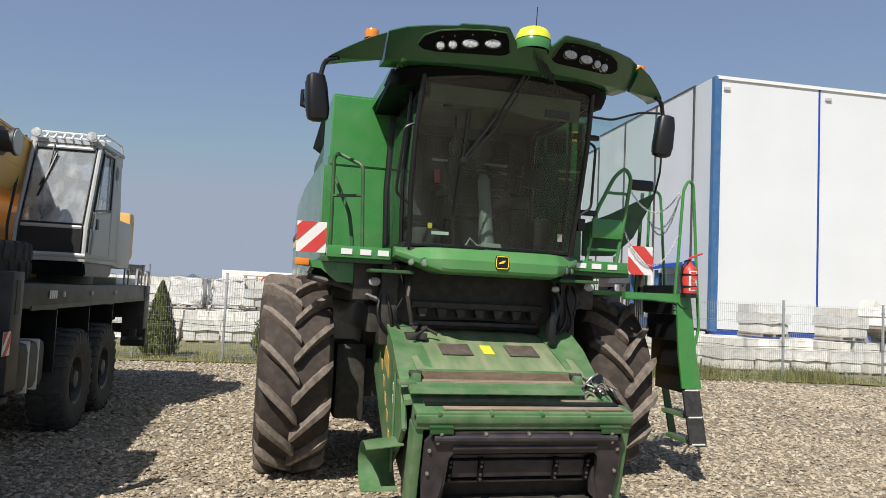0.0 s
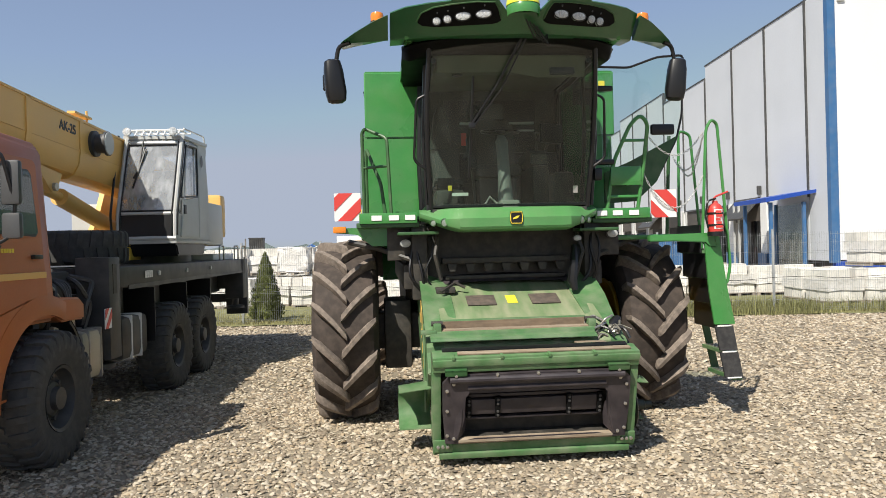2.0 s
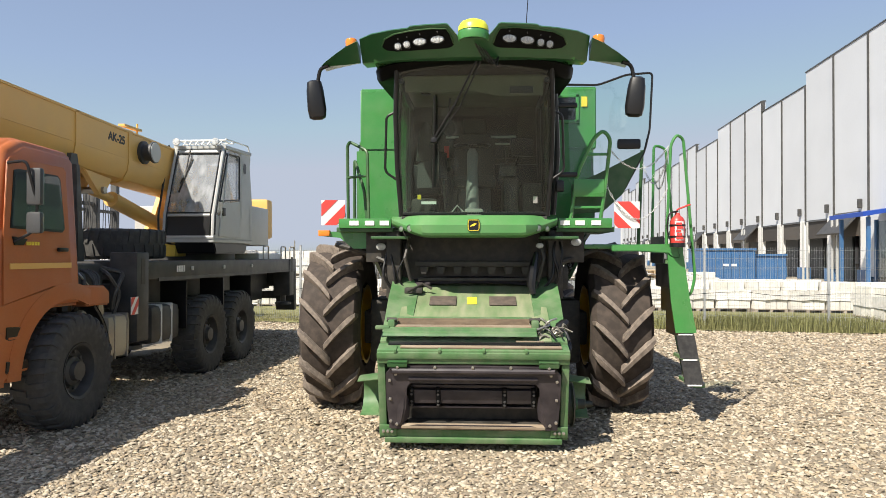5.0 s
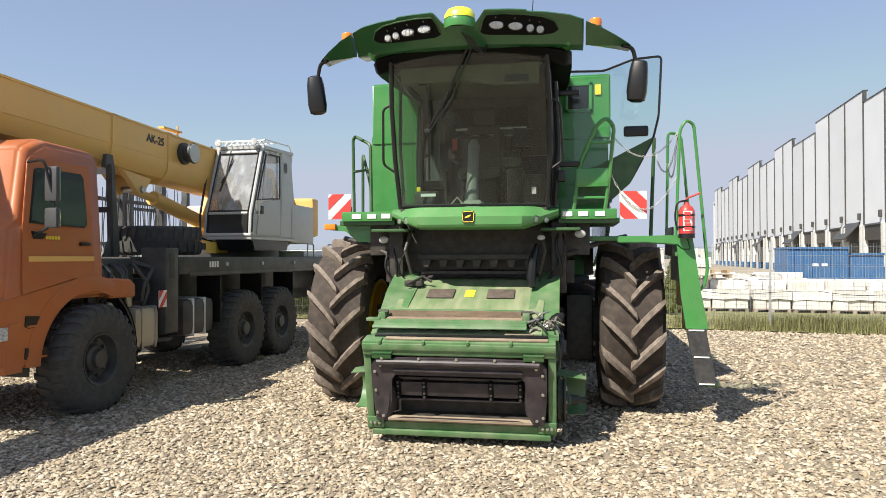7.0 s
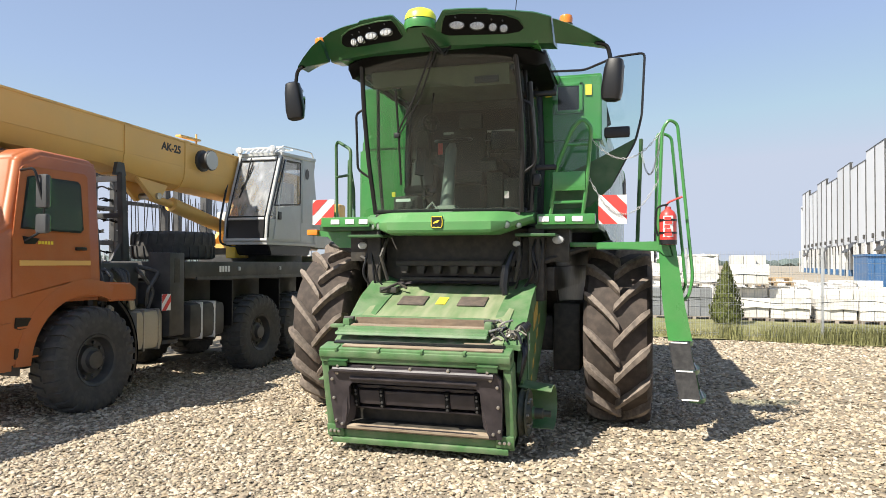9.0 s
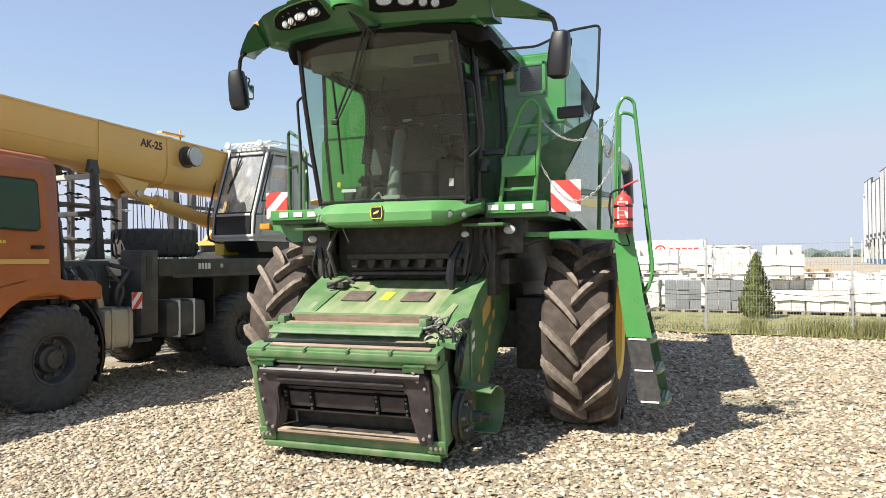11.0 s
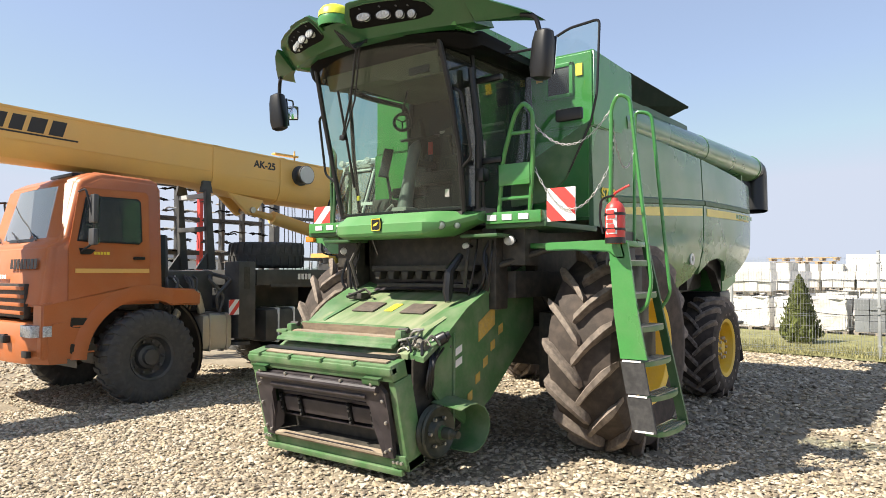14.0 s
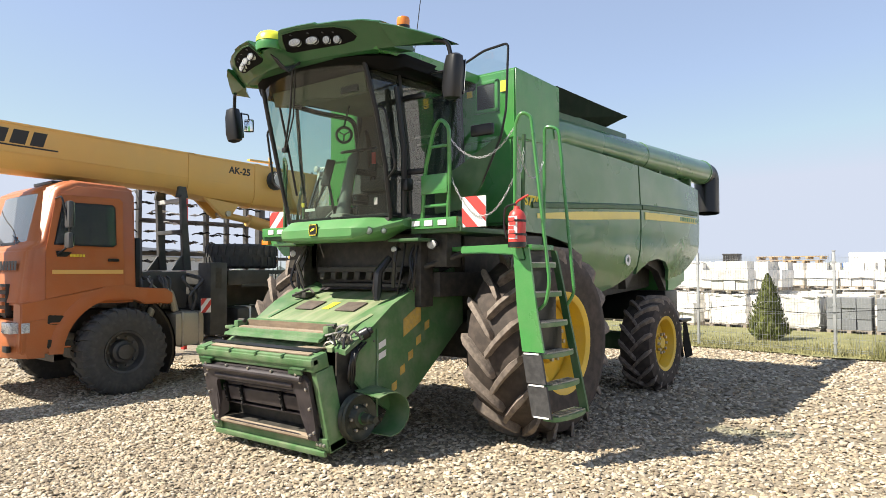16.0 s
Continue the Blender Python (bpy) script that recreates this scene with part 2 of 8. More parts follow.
PALLET_WOOD = material("weathered pallet wood", (0.30, 0.26, 0.21), 0.85, vary=0.3, scale=4, by_piece=0.3)
ZINC = material("galvanised wire", (0.38, 0.395, 0.40), 0.5, 0.4, vary=0.15)
GRAVEL = material("crushed limestone", (0.25, 0.21, 0.15), 0.9, vary=0.3, scale=1.2, fine=45, bump=0.03)
PEBBLE = material("pale gravel stones", (0.88, 0.88, 0.88), 0.85, vary=0.2, scale=2.0, fine=80, bump=0.002)
pn, pl = PEBBLE.node_tree.nodes, PEBBLE.node_tree.links
geo, pick, tone = pn.new("ShaderNodeNewGeometry"), pn.new("ShaderNodeValToRGB"), pn.new("ShaderNodeMix")
pl.new(geo.outputs["Random Per Island"], pick.inputs[0])
stops = pick.color_ramp.elements
stops[0].position, stops[0].color = 0.0, (0.19, 0.155, 0.112, 1)
stops[1].position, stops[1].color = 1.0, (0.64, 0.56, 0.43, 1)
for at, col in ((0.2, (0.31, 0.25, 0.178, 1)), (0.45, (0.47, 0.395, 0.278, 1)), (0.6, (0.41, 0.315, 0.205, 1)), (0.75, (0.52, 0.455, 0.355, 1)), (0.9, (0.56, 0.48, 0.365, 1))):
    e = stops.new(at)
    e.color = col
tone.data_type, tone.blend_type = "RGBA", "MULTIPLY"
tone.inputs[0].default_value = 1.0
link = pn["Principled BSDF"].inputs["Base Color"].links[0]
pl.new(pick.outputs[0], tone.inputs[6])
pl.new(link.from_socket, tone.inputs[7])
pl.new(tone.outputs[2], pn["Principled BSDF"].inputs["Base Color"])
SOIL = material("dry bare ground", (0.30, 0.26, 0.20), 0.95, vary=0.2, scale=0.15, fine=6, bump=0.02)
TURF = material("dry turf", (0.185, 0.18, 0.075), 0.95, vary=0.4, scale=2.2, fine=30, bump=0.03)
BLADE = material("grass blades", (0.250, 0.232, 0.100), 0.8, vary=0.3, scale=1.0, fine=10, islands=0.45)
WEED = material("tall weed leaves", (0.180, 0.180, 0.072), 0.8, vary=0.3, scale=1.0, fine=10, islands=0.5)
CONIFER = material("thuja foliage", (0.120, 0.140, 0.034), 0.8, vary=0.35, scale=4, fine=25, islands=0.5)
BARK = material("brown bark", (0.12, 0.08, 0.05), 0.9, vary=0.3)
CANOPY = material("blue tent cloth", (0.08, 0.18, 0.42), 0.7, vary=0.1)
TREES = material("hazy far foliage", (0.10, 0.13, 0.12), 0.9, vary=0.3, scale=0.2, fine=3)
LETTER = material("black lettering film", (0.025, 0.022, 0.02), 0.5, vary=0.1)
GLASS_CAB = glass("tinted cab glass", (0.68, 0.80, 0.72), index=1.42, dirt_glare=0.075, film=(0.38, 0.42, 0.38), veil=0.010, speck=1.4)
# Right pane only: dark reflections of trees are put into its tint.
GLASS_DARK = glass("side glass tinted for reflections", (0.30, 0.34, 0.31), index=1.5, dirt_glare=0.14, film=(0.40, 0.42, 0.38), veil=0.04, speck=0.8)
# Pale film and veil put the sky's reflection into the screen's colour.
GLASS_SCREEN = glass("truck windscreen glass", (0.55, 0.62, 0.62), index=2.6, dirt_glare=0.12, film=(0.5, 0.52, 0.55), veil=0.16)
GLASS_DOOR = glass("greenish door glass", (0.80, 0.90, 0.86), dirt_glare=0.04)
GLASS_TRUCK = glass("truck glass", (0.66, 0.70, 0.67), dirt_glare=0.14, film=(0.42, 0.46, 0.47), veil=0.10)
GLASS_CRANE = glass("clear crane cab glass", (0.85, 0.87, 0.87), index=2.0, dirt_glare=0.30, film=(0.66, 0.68, 0.70), veil=0.2, speck=0.1)
# Dense white film: sun glare painted into the pane along with its dust.
GLASS_FRONT = glass("crane front glass with painted glare", (0.85, 0.87, 0.87), index=2.2, dirt_glare=0.55, film=(0.72, 0.74, 0.75), veil=0.26, speck=0.06)
MIRROR_BACK = material("grey mirror plastic", (0.07, 0.072, 0.075), 0.4, vary=0.15)
MIRROR = material("mirror glass", (0.85, 0.88, 0.88), 0.03, 1.0, vary=0.02)


# ---- mesh helpers ----
def box(bm, x0, x1, y0, y1, z0, z1, bevel=0.0, m=None):
    r = bmesh.ops.create_cube(bm, size=1)
    vs = r["verts"]
    bmesh.ops.scale(bm, vec=(x1 - x0, y1 - y0, z1 - z0), verts=vs)
    bmesh.ops.translate(bm, vec=((x0 + x1) / 2, (y0 + y1) / 2, (z0 + z1) / 2), verts=vs)
    if bevel:
        es = list({e for v in vs for e in v.link_edges})
        r = bmesh.ops.bevel(bm, geom=es, offset=bevel, segments=2, profile=0.6, affect="EDGES", clamp_overlap=True)
        vs = list({v for f in r["faces"] for v in f.verts} | {v for v in vs if v.is_valid})
    if m is not None:
        bmesh.ops.transform(bm, matrix=m, verts=vs)
    return vs


def tube(bm, path, r, sides=8, cap=True, closed=False):
    """A round bar swept along a path; r is one radius or one for each point."""
    pts = [Vector(p) for p in path]
    rs = r if isinstance(r, (list, tuple)) else [r] * len(pts)
    rings, up = [], None
    for i, p in enumerate(pts):
        a = pts[i - 1] if i or closed else p
        b = pts[(i + 1) % len(pts)] if i + 1 < len(pts) or closed else p
        d = (b - a).normalized()
        if up is None:
            up = d.orthogonal().normalized()
        up = (up - d * up.dot(d))
        up = up.normalized() if up.length > 1e-6 else d.orthogonal().normalized()
        s = d.cross(up)
        rings.append([bm.verts.new(p + rs[i] * (math.cos(2 * math.pi * k / sides) * up + math.sin(2 * math.pi * k / sides) * s)) for k in range(sides)])
    n = len(rings)
    for i in range(n if closed else n - 1):
        for k in range(sides):
            bm.faces.new((rings[i][k], rings[i][(k + 1) % sides], rings[(i + 1) % n][(k + 1) % sides], rings[(i + 1) % n][k]))
    if cap and not closed:
        bm.faces.new(rings[0][::-1])
        bm.faces.new(rings[-1])


def bend(points, radius=0.06, steps=4):
    """The path through the points with its corners rounded."""
    p = [Vector(q) for q in points]
    out = [p[0]]
    for a, b, c in zip(p, p[1:], p[2:]):
        r = min(radius, (a - b).length * 0.45, (c - b).length * 0.45)
        s, e = b + (a - b).normalized() * r, b + (c - b).normalized() * r
        out += [s.lerp(b, t).lerp(b.lerp(e, t), t) for t in (i / steps for i in range(steps + 1))]
    return out + [p[-1]]


def prism(bm, outline, axis, a, b, bevel=0.0):
    """An outline in the two other axes, extruded along an axis from a to b."""
    def at(u, v, w):
        return {"x": (w, u, v), "y": (u, w, v), "z": (u, v, w)}[axis]
    lo = [bm.verts.new(at(u, v, a)) for u, v in outline]
    hi = [bm.verts.new(at(u, v, b)) for u, v in outline]
    n = len(outline)
    fs = [bm.faces.new(lo), bm.faces.new(hi[::-1])]
    for i in range(n):
        fs.append(bm.faces.new((lo[i], hi[i], hi[(i + 1) % n], lo[(i + 1) % n])))
    bmesh.ops.recalc_face_normals(bm, faces=fs)
    if bevel:
        bmesh.ops.bevel(bm, geom=list({e for f in fs for e in f.edges}), offset=bevel, segments=2, affect="EDGES", clamp_overlap=True)


def loft(bm, sections, close=True, caps=True):
    """Skin over sections, each a list of points of the same number."""
    rings = [[bm.verts.new(p) for p in s] for s in sections]
    n = len(rings[0])
    fs = []
    for a, b in zip(rings, rings[1:]):
        for k in range(n if close else n - 1):
            fs.append(bm.faces.new((a[k], a[(k + 1) % n], b[(k + 1) % n], b[k])))
    if caps and close:
        fs += [bm.faces.new(rings[0][::-1]), bm.faces.new(rings[-1])]
    bmesh.ops.recalc_face_normals(bm, faces=fs)


def lathe(bm, profile, steps=40, axis="x", centre=(0, 0, 0)):
    """A profile of (along, radius) turned round an axis."""
    c = Vector(centre)
    rings = []
    for i in range(steps):
        a = 2 * math.pi * i / steps
        ca, sa = math.cos(a), math.sin(a)
        ring = []
        for u, r in profile:
            p = {"x": (u, r * ca, r * sa), "y": (r * ca, u, r * sa), "z": (r * ca, r * sa, u)}[axis]
            ring.append(bm.verts.new(c + Vector(p)))
        rings.append(ring)
    for i in range(steps):
        a, b = rings[i], rings[(i + 1) % steps]
        for k in range(len(profile) - 1):
            bm.faces.new((a[k], a[k + 1], b[k + 1], b[k]))
    bmesh.ops.remove_doubles(bm, verts=bm.verts, dist=1e-5)
    bmesh.ops.recalc_face_normals(bm, faces=bm.faces)


def mesh_of(bm, name, mat, smooth=35):
    me = bpy.data.meshes.new(name)
    bm.to_mesh(me)
    bm.free()
    me.materials.append(mat)
    if smooth:
        for p in me.polygons:
            p.use_smooth = True
        me.set_sharp_from_angle(angle=radians(smooth))
    return me


def part(name, bm, mat, parent=None, label="", m=None, smooth=35):
    ob = new(name, mesh_of(bm, name, mat, smooth))
    ob.parent = parent
    if m is not None:
        ob.matrix_basis = m
    return tagged(ob, label)


def thing(name, label, category, m=None, group="", kind=""):
    ob = new(name)
    if m is not None:
        ob.matrix_basis = m
    return tagged(ob, label, category, group, kind)


def bm_box(*a, **k):
    bm = bmesh.new()
    box(bm, *a, **k)
    return bm


def bm_tube(*a, **k):
    bm = bmesh.new()
    tube(bm, *a, **k)
    return bm


def bm_prism(*a, **k):
    bm = bmesh.new()
    prism(bm, *a, **k)
    return bm


def bm_lathe(*a, **k):
    bm = bmesh.new()
    lathe(bm, *a, **k)
    return bm


def bm_loft(*a, **k):
    bm = bmesh.new()
    loft(bm, *a, **k)
    return bm


def lettering(name, words, size, mat, parent, m, depth=0.002):
    cu = bpy.data.curves.new(name, "FONT")
    cu.body, cu.size, cu.extrude, cu.offset = words, size, depth, size * 0.03
    tmp = bpy.data.objects.new(name, cu)
    scene.collection.objects.link(tmp)
    me = bpy.data.meshes.new_from_object(tmp)
    bpy.data.objects.remove(tmp)
    me.materials.append(mat)
    ob = new(name, me)
    ob.parent = parent
    ob.matrix_basis = m
    return ob


def quad(bm, *pts):
    bm.faces.new([bm.verts.new(p) for p in pts])


def bar_row(name, mat, parent, m, widths, height, gap, depth=0.002, lean=0.0):
    """A row of plain bars, each a piece of its own, in the plane of m; lean slants them."""
    x = 0
    for w in widths:
        bm = bm_prism([(x, 0), (x + w, 0), (x + w + lean * height, height), (x + lean * height, height)], "z", 0, depth)
        part(name, bm, mat, parent, m=m, smooth=0)
        x += w + gap


# ---- ground ----
def sheet(name, pts, z, mat, cat, label, kind="structure"):
    bm = bmesh.new()
    bm.faces.new([bm.verts.new((x, y, z)) for x, y in pts])
    ob = part(name, bm, mat, smooth=0)
    return tagged(ob, label, cat, kind=kind)


sheet("ground", [(-1500, -1500), (1500, -1500), (1500, 1500), (-1500, 1500)], -0.02, SOIL, "ground", "dry beige bare ground of a storage yard")


def fence_y(x):
    return 11.35 - 0.13 * x


EDGE = [(x, fence_y(x) - 0.35 + 0.12 * math.sin(x * 1.7) + 0.08 * math.sin(x * 4.1)) for x in [i * 0.5 for i in range(-80, 81)]]
sheet("gravel_bed", [(-40, -60), (40, -60)] + EDGE[::-1], 0.0, GRAVEL, "ground", "pale crushed gravel bed of the machine yard")
sheet("grass_verge", EDGE + [(40, 12.5), (14, 15.2), (-14, 18.6), (-40, 21)], 0.03, TURF, "grass", "dry mown grass strip along the fence")


def stones(name, label, regions, seed):
    rng = np.random.default_rng(seed)
    t = (1 + 5 ** 0.5) / 2
    ico = np.array([(-1, t, 0), (1, t, 0), (-1, -t, 0), (1, -t, 0), (0, -1, t), (0, 1, t), (0, -1, -t), (0, 1, -t), (t, 0, -1), (t, 0, 1), (-t, 0, -1), (-t, 0, 1)], float)
    ico /= np.linalg.norm(ico[0])
    tri = np.array([(0, 11, 5), (0, 5, 1), (0, 1, 7), (0, 7, 10), (0, 10, 11), (1, 5, 9), (5, 11, 4), (11, 10, 2), (10, 7, 6), (7, 1, 8), (3, 9, 4), (3, 4, 2), (3, 2, 6), (3, 6, 8), (3, 8, 9), (4, 9, 5), (2, 4, 11), (6, 2, 10), (8, 6, 7), (9, 8, 1)])
    tri = tri[ico[tri].mean(1)[:, 2] > -0.35]
    pos, rad = [], []
    for x0, x1, y0, y1, density, r0, r1 in regions:
        n = int((x1 - x0) * (y1 - y0) * density)
        p = np.column_stack([rng.uniform(x0, x1, n), rng.uniform(y0, y1, n)])
        keep = p[:, 1] < 11.0 - 0.13 * p[:, 0]
        p = p[keep]
        pos.append(p)
        rad.append(r0 + (r1 - r0) * rng.random(len(p)) ** 2.2)
    pos, rad = np.concatenate(pos), np.concatenate(rad)
    n = len(pos)
    jitter = 1 + rng.uniform(-0.32, 0.30, (n, 12, 1))
    v = ico[None] * jitter
    v = v * np.stack([rng.uniform(0.9, 1.5, n), rng.uniform(0.65, 1.05, n), rng.uniform(0.28, 0.6, n)], 1)[:, None, :]
    a, b = rng.uniform(0, 2 * np.pi, n), rng.uniform(-0.5, 0.5, n)
    ca, sa, cb, sb = np.cos(a)[:, None], np.sin(a)[:, None], np.cos(b)[:, None], np.sin(b)[:, None]
    x, y, z = v[..., 0], v[..., 1], v[..., 2]
    x, z = x * cb + z * sb, -x * sb + z * cb
    x, y = x * ca - y * sa, x * sa + y * ca
    v = np.stack([x, y, z], 2) * rad[:, None, None]
    v[..., 0] += pos[:, 0, None]
    v[..., 1] += pos[:, 1, None]
    v[..., 2] += (rad * rng.uniform(0.1, 0.5, n))[:, None]
    f = (tri[None] + 12 * np.arange(n)[:, None, None]).reshape(-1)
    me = bpy.data.meshes.new(name)
    me.vertices.add(n * 12)
    me.vertices.foreach_set("co", v.reshape(-1))
    me.loops.add(len(f))
    me.loops.foreach_set("vertex_index", f)
    me.polygons.add(len(f) // 3)
    me.polygons.foreach_set("loop_start", np.arange(0, len(f), 3))
    me.polygons.foreach_set("use_smooth", np.repeat(rng.random(n) < 0.45, len(tri)))
    me.update()
    me.validate()
    me.materials.append(PEBBLE)
    return tagged(new(name, me), label, "gravel", kind="stuff")


stones("gravel", "loose pale grey and beige gravel stones", [
    (-5.0, 8.5, -5.2, -1.0, 1350, 0.011, 0.028), (-7.0, 9.0, -1.0, 3.0, 720, 0.013, 0.032),
    (-6.0, 11.0, 3.0, 11.8, 230, 0.020, 0.040), (-7.0, 9.0, -9.5, -5.2, 110, 0.016, 0.034), (-14, -7, -4, 3, 90, 0.026, 0.05), (8.5, 14, -1, 9, 160, 0.022, 0.045)], 3)


# ---- grass and weeds ----
def grass(name, label, spots, seed, lo, hi, mat, cat="grass", width=0.007):
    rng = random.Random(seed)
    vs, fs = [], []
    for x, y in spots(rng):
        h, a, lean = rng.uniform(lo, hi), rng.uniform(0, 6.28), rng.uniform(0.05, 0.5)
        dx, dy, w = math.cos(a), math.sin(a), width * rng.uniform(0.7, 1.4)
        i = len(vs)
        vs += [(x - dy * w, y + dx * w, 0), (x + dy * w, y - dx * w, 0), (x + dx * h * lean * 0.35 + dy * w * 0.7, y + dy * h * lean * 0.35 - dx * w * 0.7, h * 0.6),
               (x + dx * h * lean * 0.35 - dy * w * 0.7, y + dy * h * lean * 0.35 + dx * w * 0.7, h * 0.6), (x + dx * h * lean, y + dy * h * lean, h)]
        fs += [(i, i + 1, i + 2, i + 3), (i + 3, i + 2, i + 4)]
    me = bpy.data.meshes.new(name)
    me.from_pydata(vs, [], fs)
    me.materials.append(mat)
    return tagged(new(name, me), label, cat, kind="stuff")


def verge(rng):
    for _ in range(26000):
        x = rng.uniform(-7, 14)
        y = fence_y(x) - 0.3 + abs(rng.gauss(0, 1.3))
        if y < fence_y(x) + 4:
            yield x, y


def tall_weeds(rng):
    for _ in range(13000):
        x = rng.choice([rng.uniform(4.4, 12), rng.uniform(4.4, 9.5), rng.uniform(4.8, 8), rng.gauss(6.5, 0.4), rng.gauss(8.6, 0.5), rng.gauss(12.0, 0.5), rng.gauss(3.78, 0.15) if rng.random() < 0.4 else rng.uniform(5, 9)])
        yield x, fence_y(x) + rng.gauss(0.1, 0.22)


grass("verge_grass", "short dry yellow-green grass under the fence", verge, 5, 0.03, 0.12, BLADE)
grass("tall_weeds", "tall green weeds along the fence foot", tall_weeds, 6, 0.08, 0.46, WEED, "weeds", 0.005)


# ---- mesh fence ----
def build_fence():
    step = 2.83
    fence = thing("mesh_fence", "grey galvanised welded wire mesh fence on steel posts", "fence")
    d = Vector((1, -0.13, 0)).normalized()
    panel = bmesh.new()
    for i in range(51):
        x = 0.04 + i * (step - 0.08) / 50
        tube(panel, [(x, 0, 0.06), (x, 0, 2.02)], 0.0028, 3, cap=False)
    for z in (0.1, 0.14, 0.35, 0.6, 0.8, 0.84, 1.05, 1.25, 1.5, 1.54, 1.75, 1.95):
        tube(panel, [(0.02, 0.012, z), (step - 0.02, 0.012, z)], 0.003, 3, cap=False)
    pm = mesh_of(panel, "mesh_panel", ZINC, 0)
    post = bm_box(-0.024, 0.024, -0.02, 0.02, 0, 2.08, bevel=0.004)
    box(post, -0.028, 0.028, -0.025, 0.025, 2.08, 2.1)
    for z in (0.25, 1.0, 1.85):
        box(post, -0.036, 0.036, -0.028, 0.028, z, z + 0.035)
    qm = mesh_of(post, "fence_post", ZINC)
    cable = bmesh.new()
    a = math.atan2(d.y, d.x)
    for x in [-4.85 + i * step * d.x for i in range(-4, 1)] + [5.6 + i * step * d.x for i in range(-3, 5)]:
        base = Vector((x, fence_y(x) + (0.03 if x < -4 else 0.0), 0))
        for nm, me in (("fence_post", qm), ("mesh_panel", pm)):
            ob = new(nm, me)
            ob.parent = fence
            ob.matrix_basis = Matrix.Translation(base) @ Matrix.Rotation(a, 4, "Z")
    pts = []
    for i in range(-50, 80):
        x = -4.66 + i * 0.283 * d.x * 1.0
        k = (i % 10) / 10
        pts.append((x, fence_y(x) - 0.03, 0.93 - 0.06 * 4 * k * (1 - k) + 0.03 * math.sin(i * 0.7)))
    tube(cable, pts, 0.006, 5)
    part("cable", cable, BAY, fence, "black cable strung along the mesh")


build_fence()


# ---- thuja trees ----
def thuja(x, y, h, w, seed):
    rng = random.Random(seed)
    t = thing("thuja_tree", "conical green thuja shrub on the grass behind the fence", "tree", pose(x, y, 0.0), "thujas along the fence")
    part("trunk", bm_tube([(0, 0, 0), (0.01, 0, h * 0.5), (0, 0.01, h * 0.95)], [0.035, 0.025, 0.006], 6), BARK, t)
    vs, fs = [], []
    for _ in range(6000):
        u = rng.random() ** 1.25
        prof = (1 - u) ** 0.75 * min(1, 0.62 + u * 3.2)
        a = rng.uniform(0, 6.283)
        ridge = 1 + 0.16 * math.sin(a * 5 + u * 9 + seed) + 0.1 * math.sin(a * 11 - u * 17)
        r = w * prof * ridge * rng.uniform(0.72, 1.05)
        p = Vector((r * math.cos(a), r * math.sin(a), 0.06 + u * (h - 0.08)))
        out = Vector((math.cos(a), math.sin(a), 0))
        side = out.cross(Vector((0, 0, 1)))
        side = (side + out * rng.uniform(-0.7, 0.7)).normalized()
        s = rng.uniform(0.016, 0.042) * (1.15 - 0.5 * u)
        up = (Vector((0, 0, 1)) + out * rng.uniform(0.0, 0.55)).normalized()
        i = len(vs)
        vs += [p - side * s * 0.55, p + side * s * 0.55, p + side * s * 0.75 + up * s * 1.2, p + up * s * 2.3, p - side * s * 0.75 + up * s * 1.2]
        fs.append((i, i + 1, i + 2, i + 3, i + 4))
    me = bpy.data.meshes.new("crown")
    me.from_pydata([tuple(v) for v in vs], [], fs)
    me.materials.append(CONIFER)
    ob = new("crown", me)
    ob.parent = t
    return t


for k, (x, y, h, w) in enumerate([(4.05, 14.9, 1.78, 0.46), (0.9, 13.6, 1.62, 0.46), (-1.75, 13.2, 1.7, 0.45), (-4.35, 12.6, 1.85, 0.45), (-7.0, 13.0, 1.8, 0.45)]):
    thuja(x, y, h, w, 11 + k)


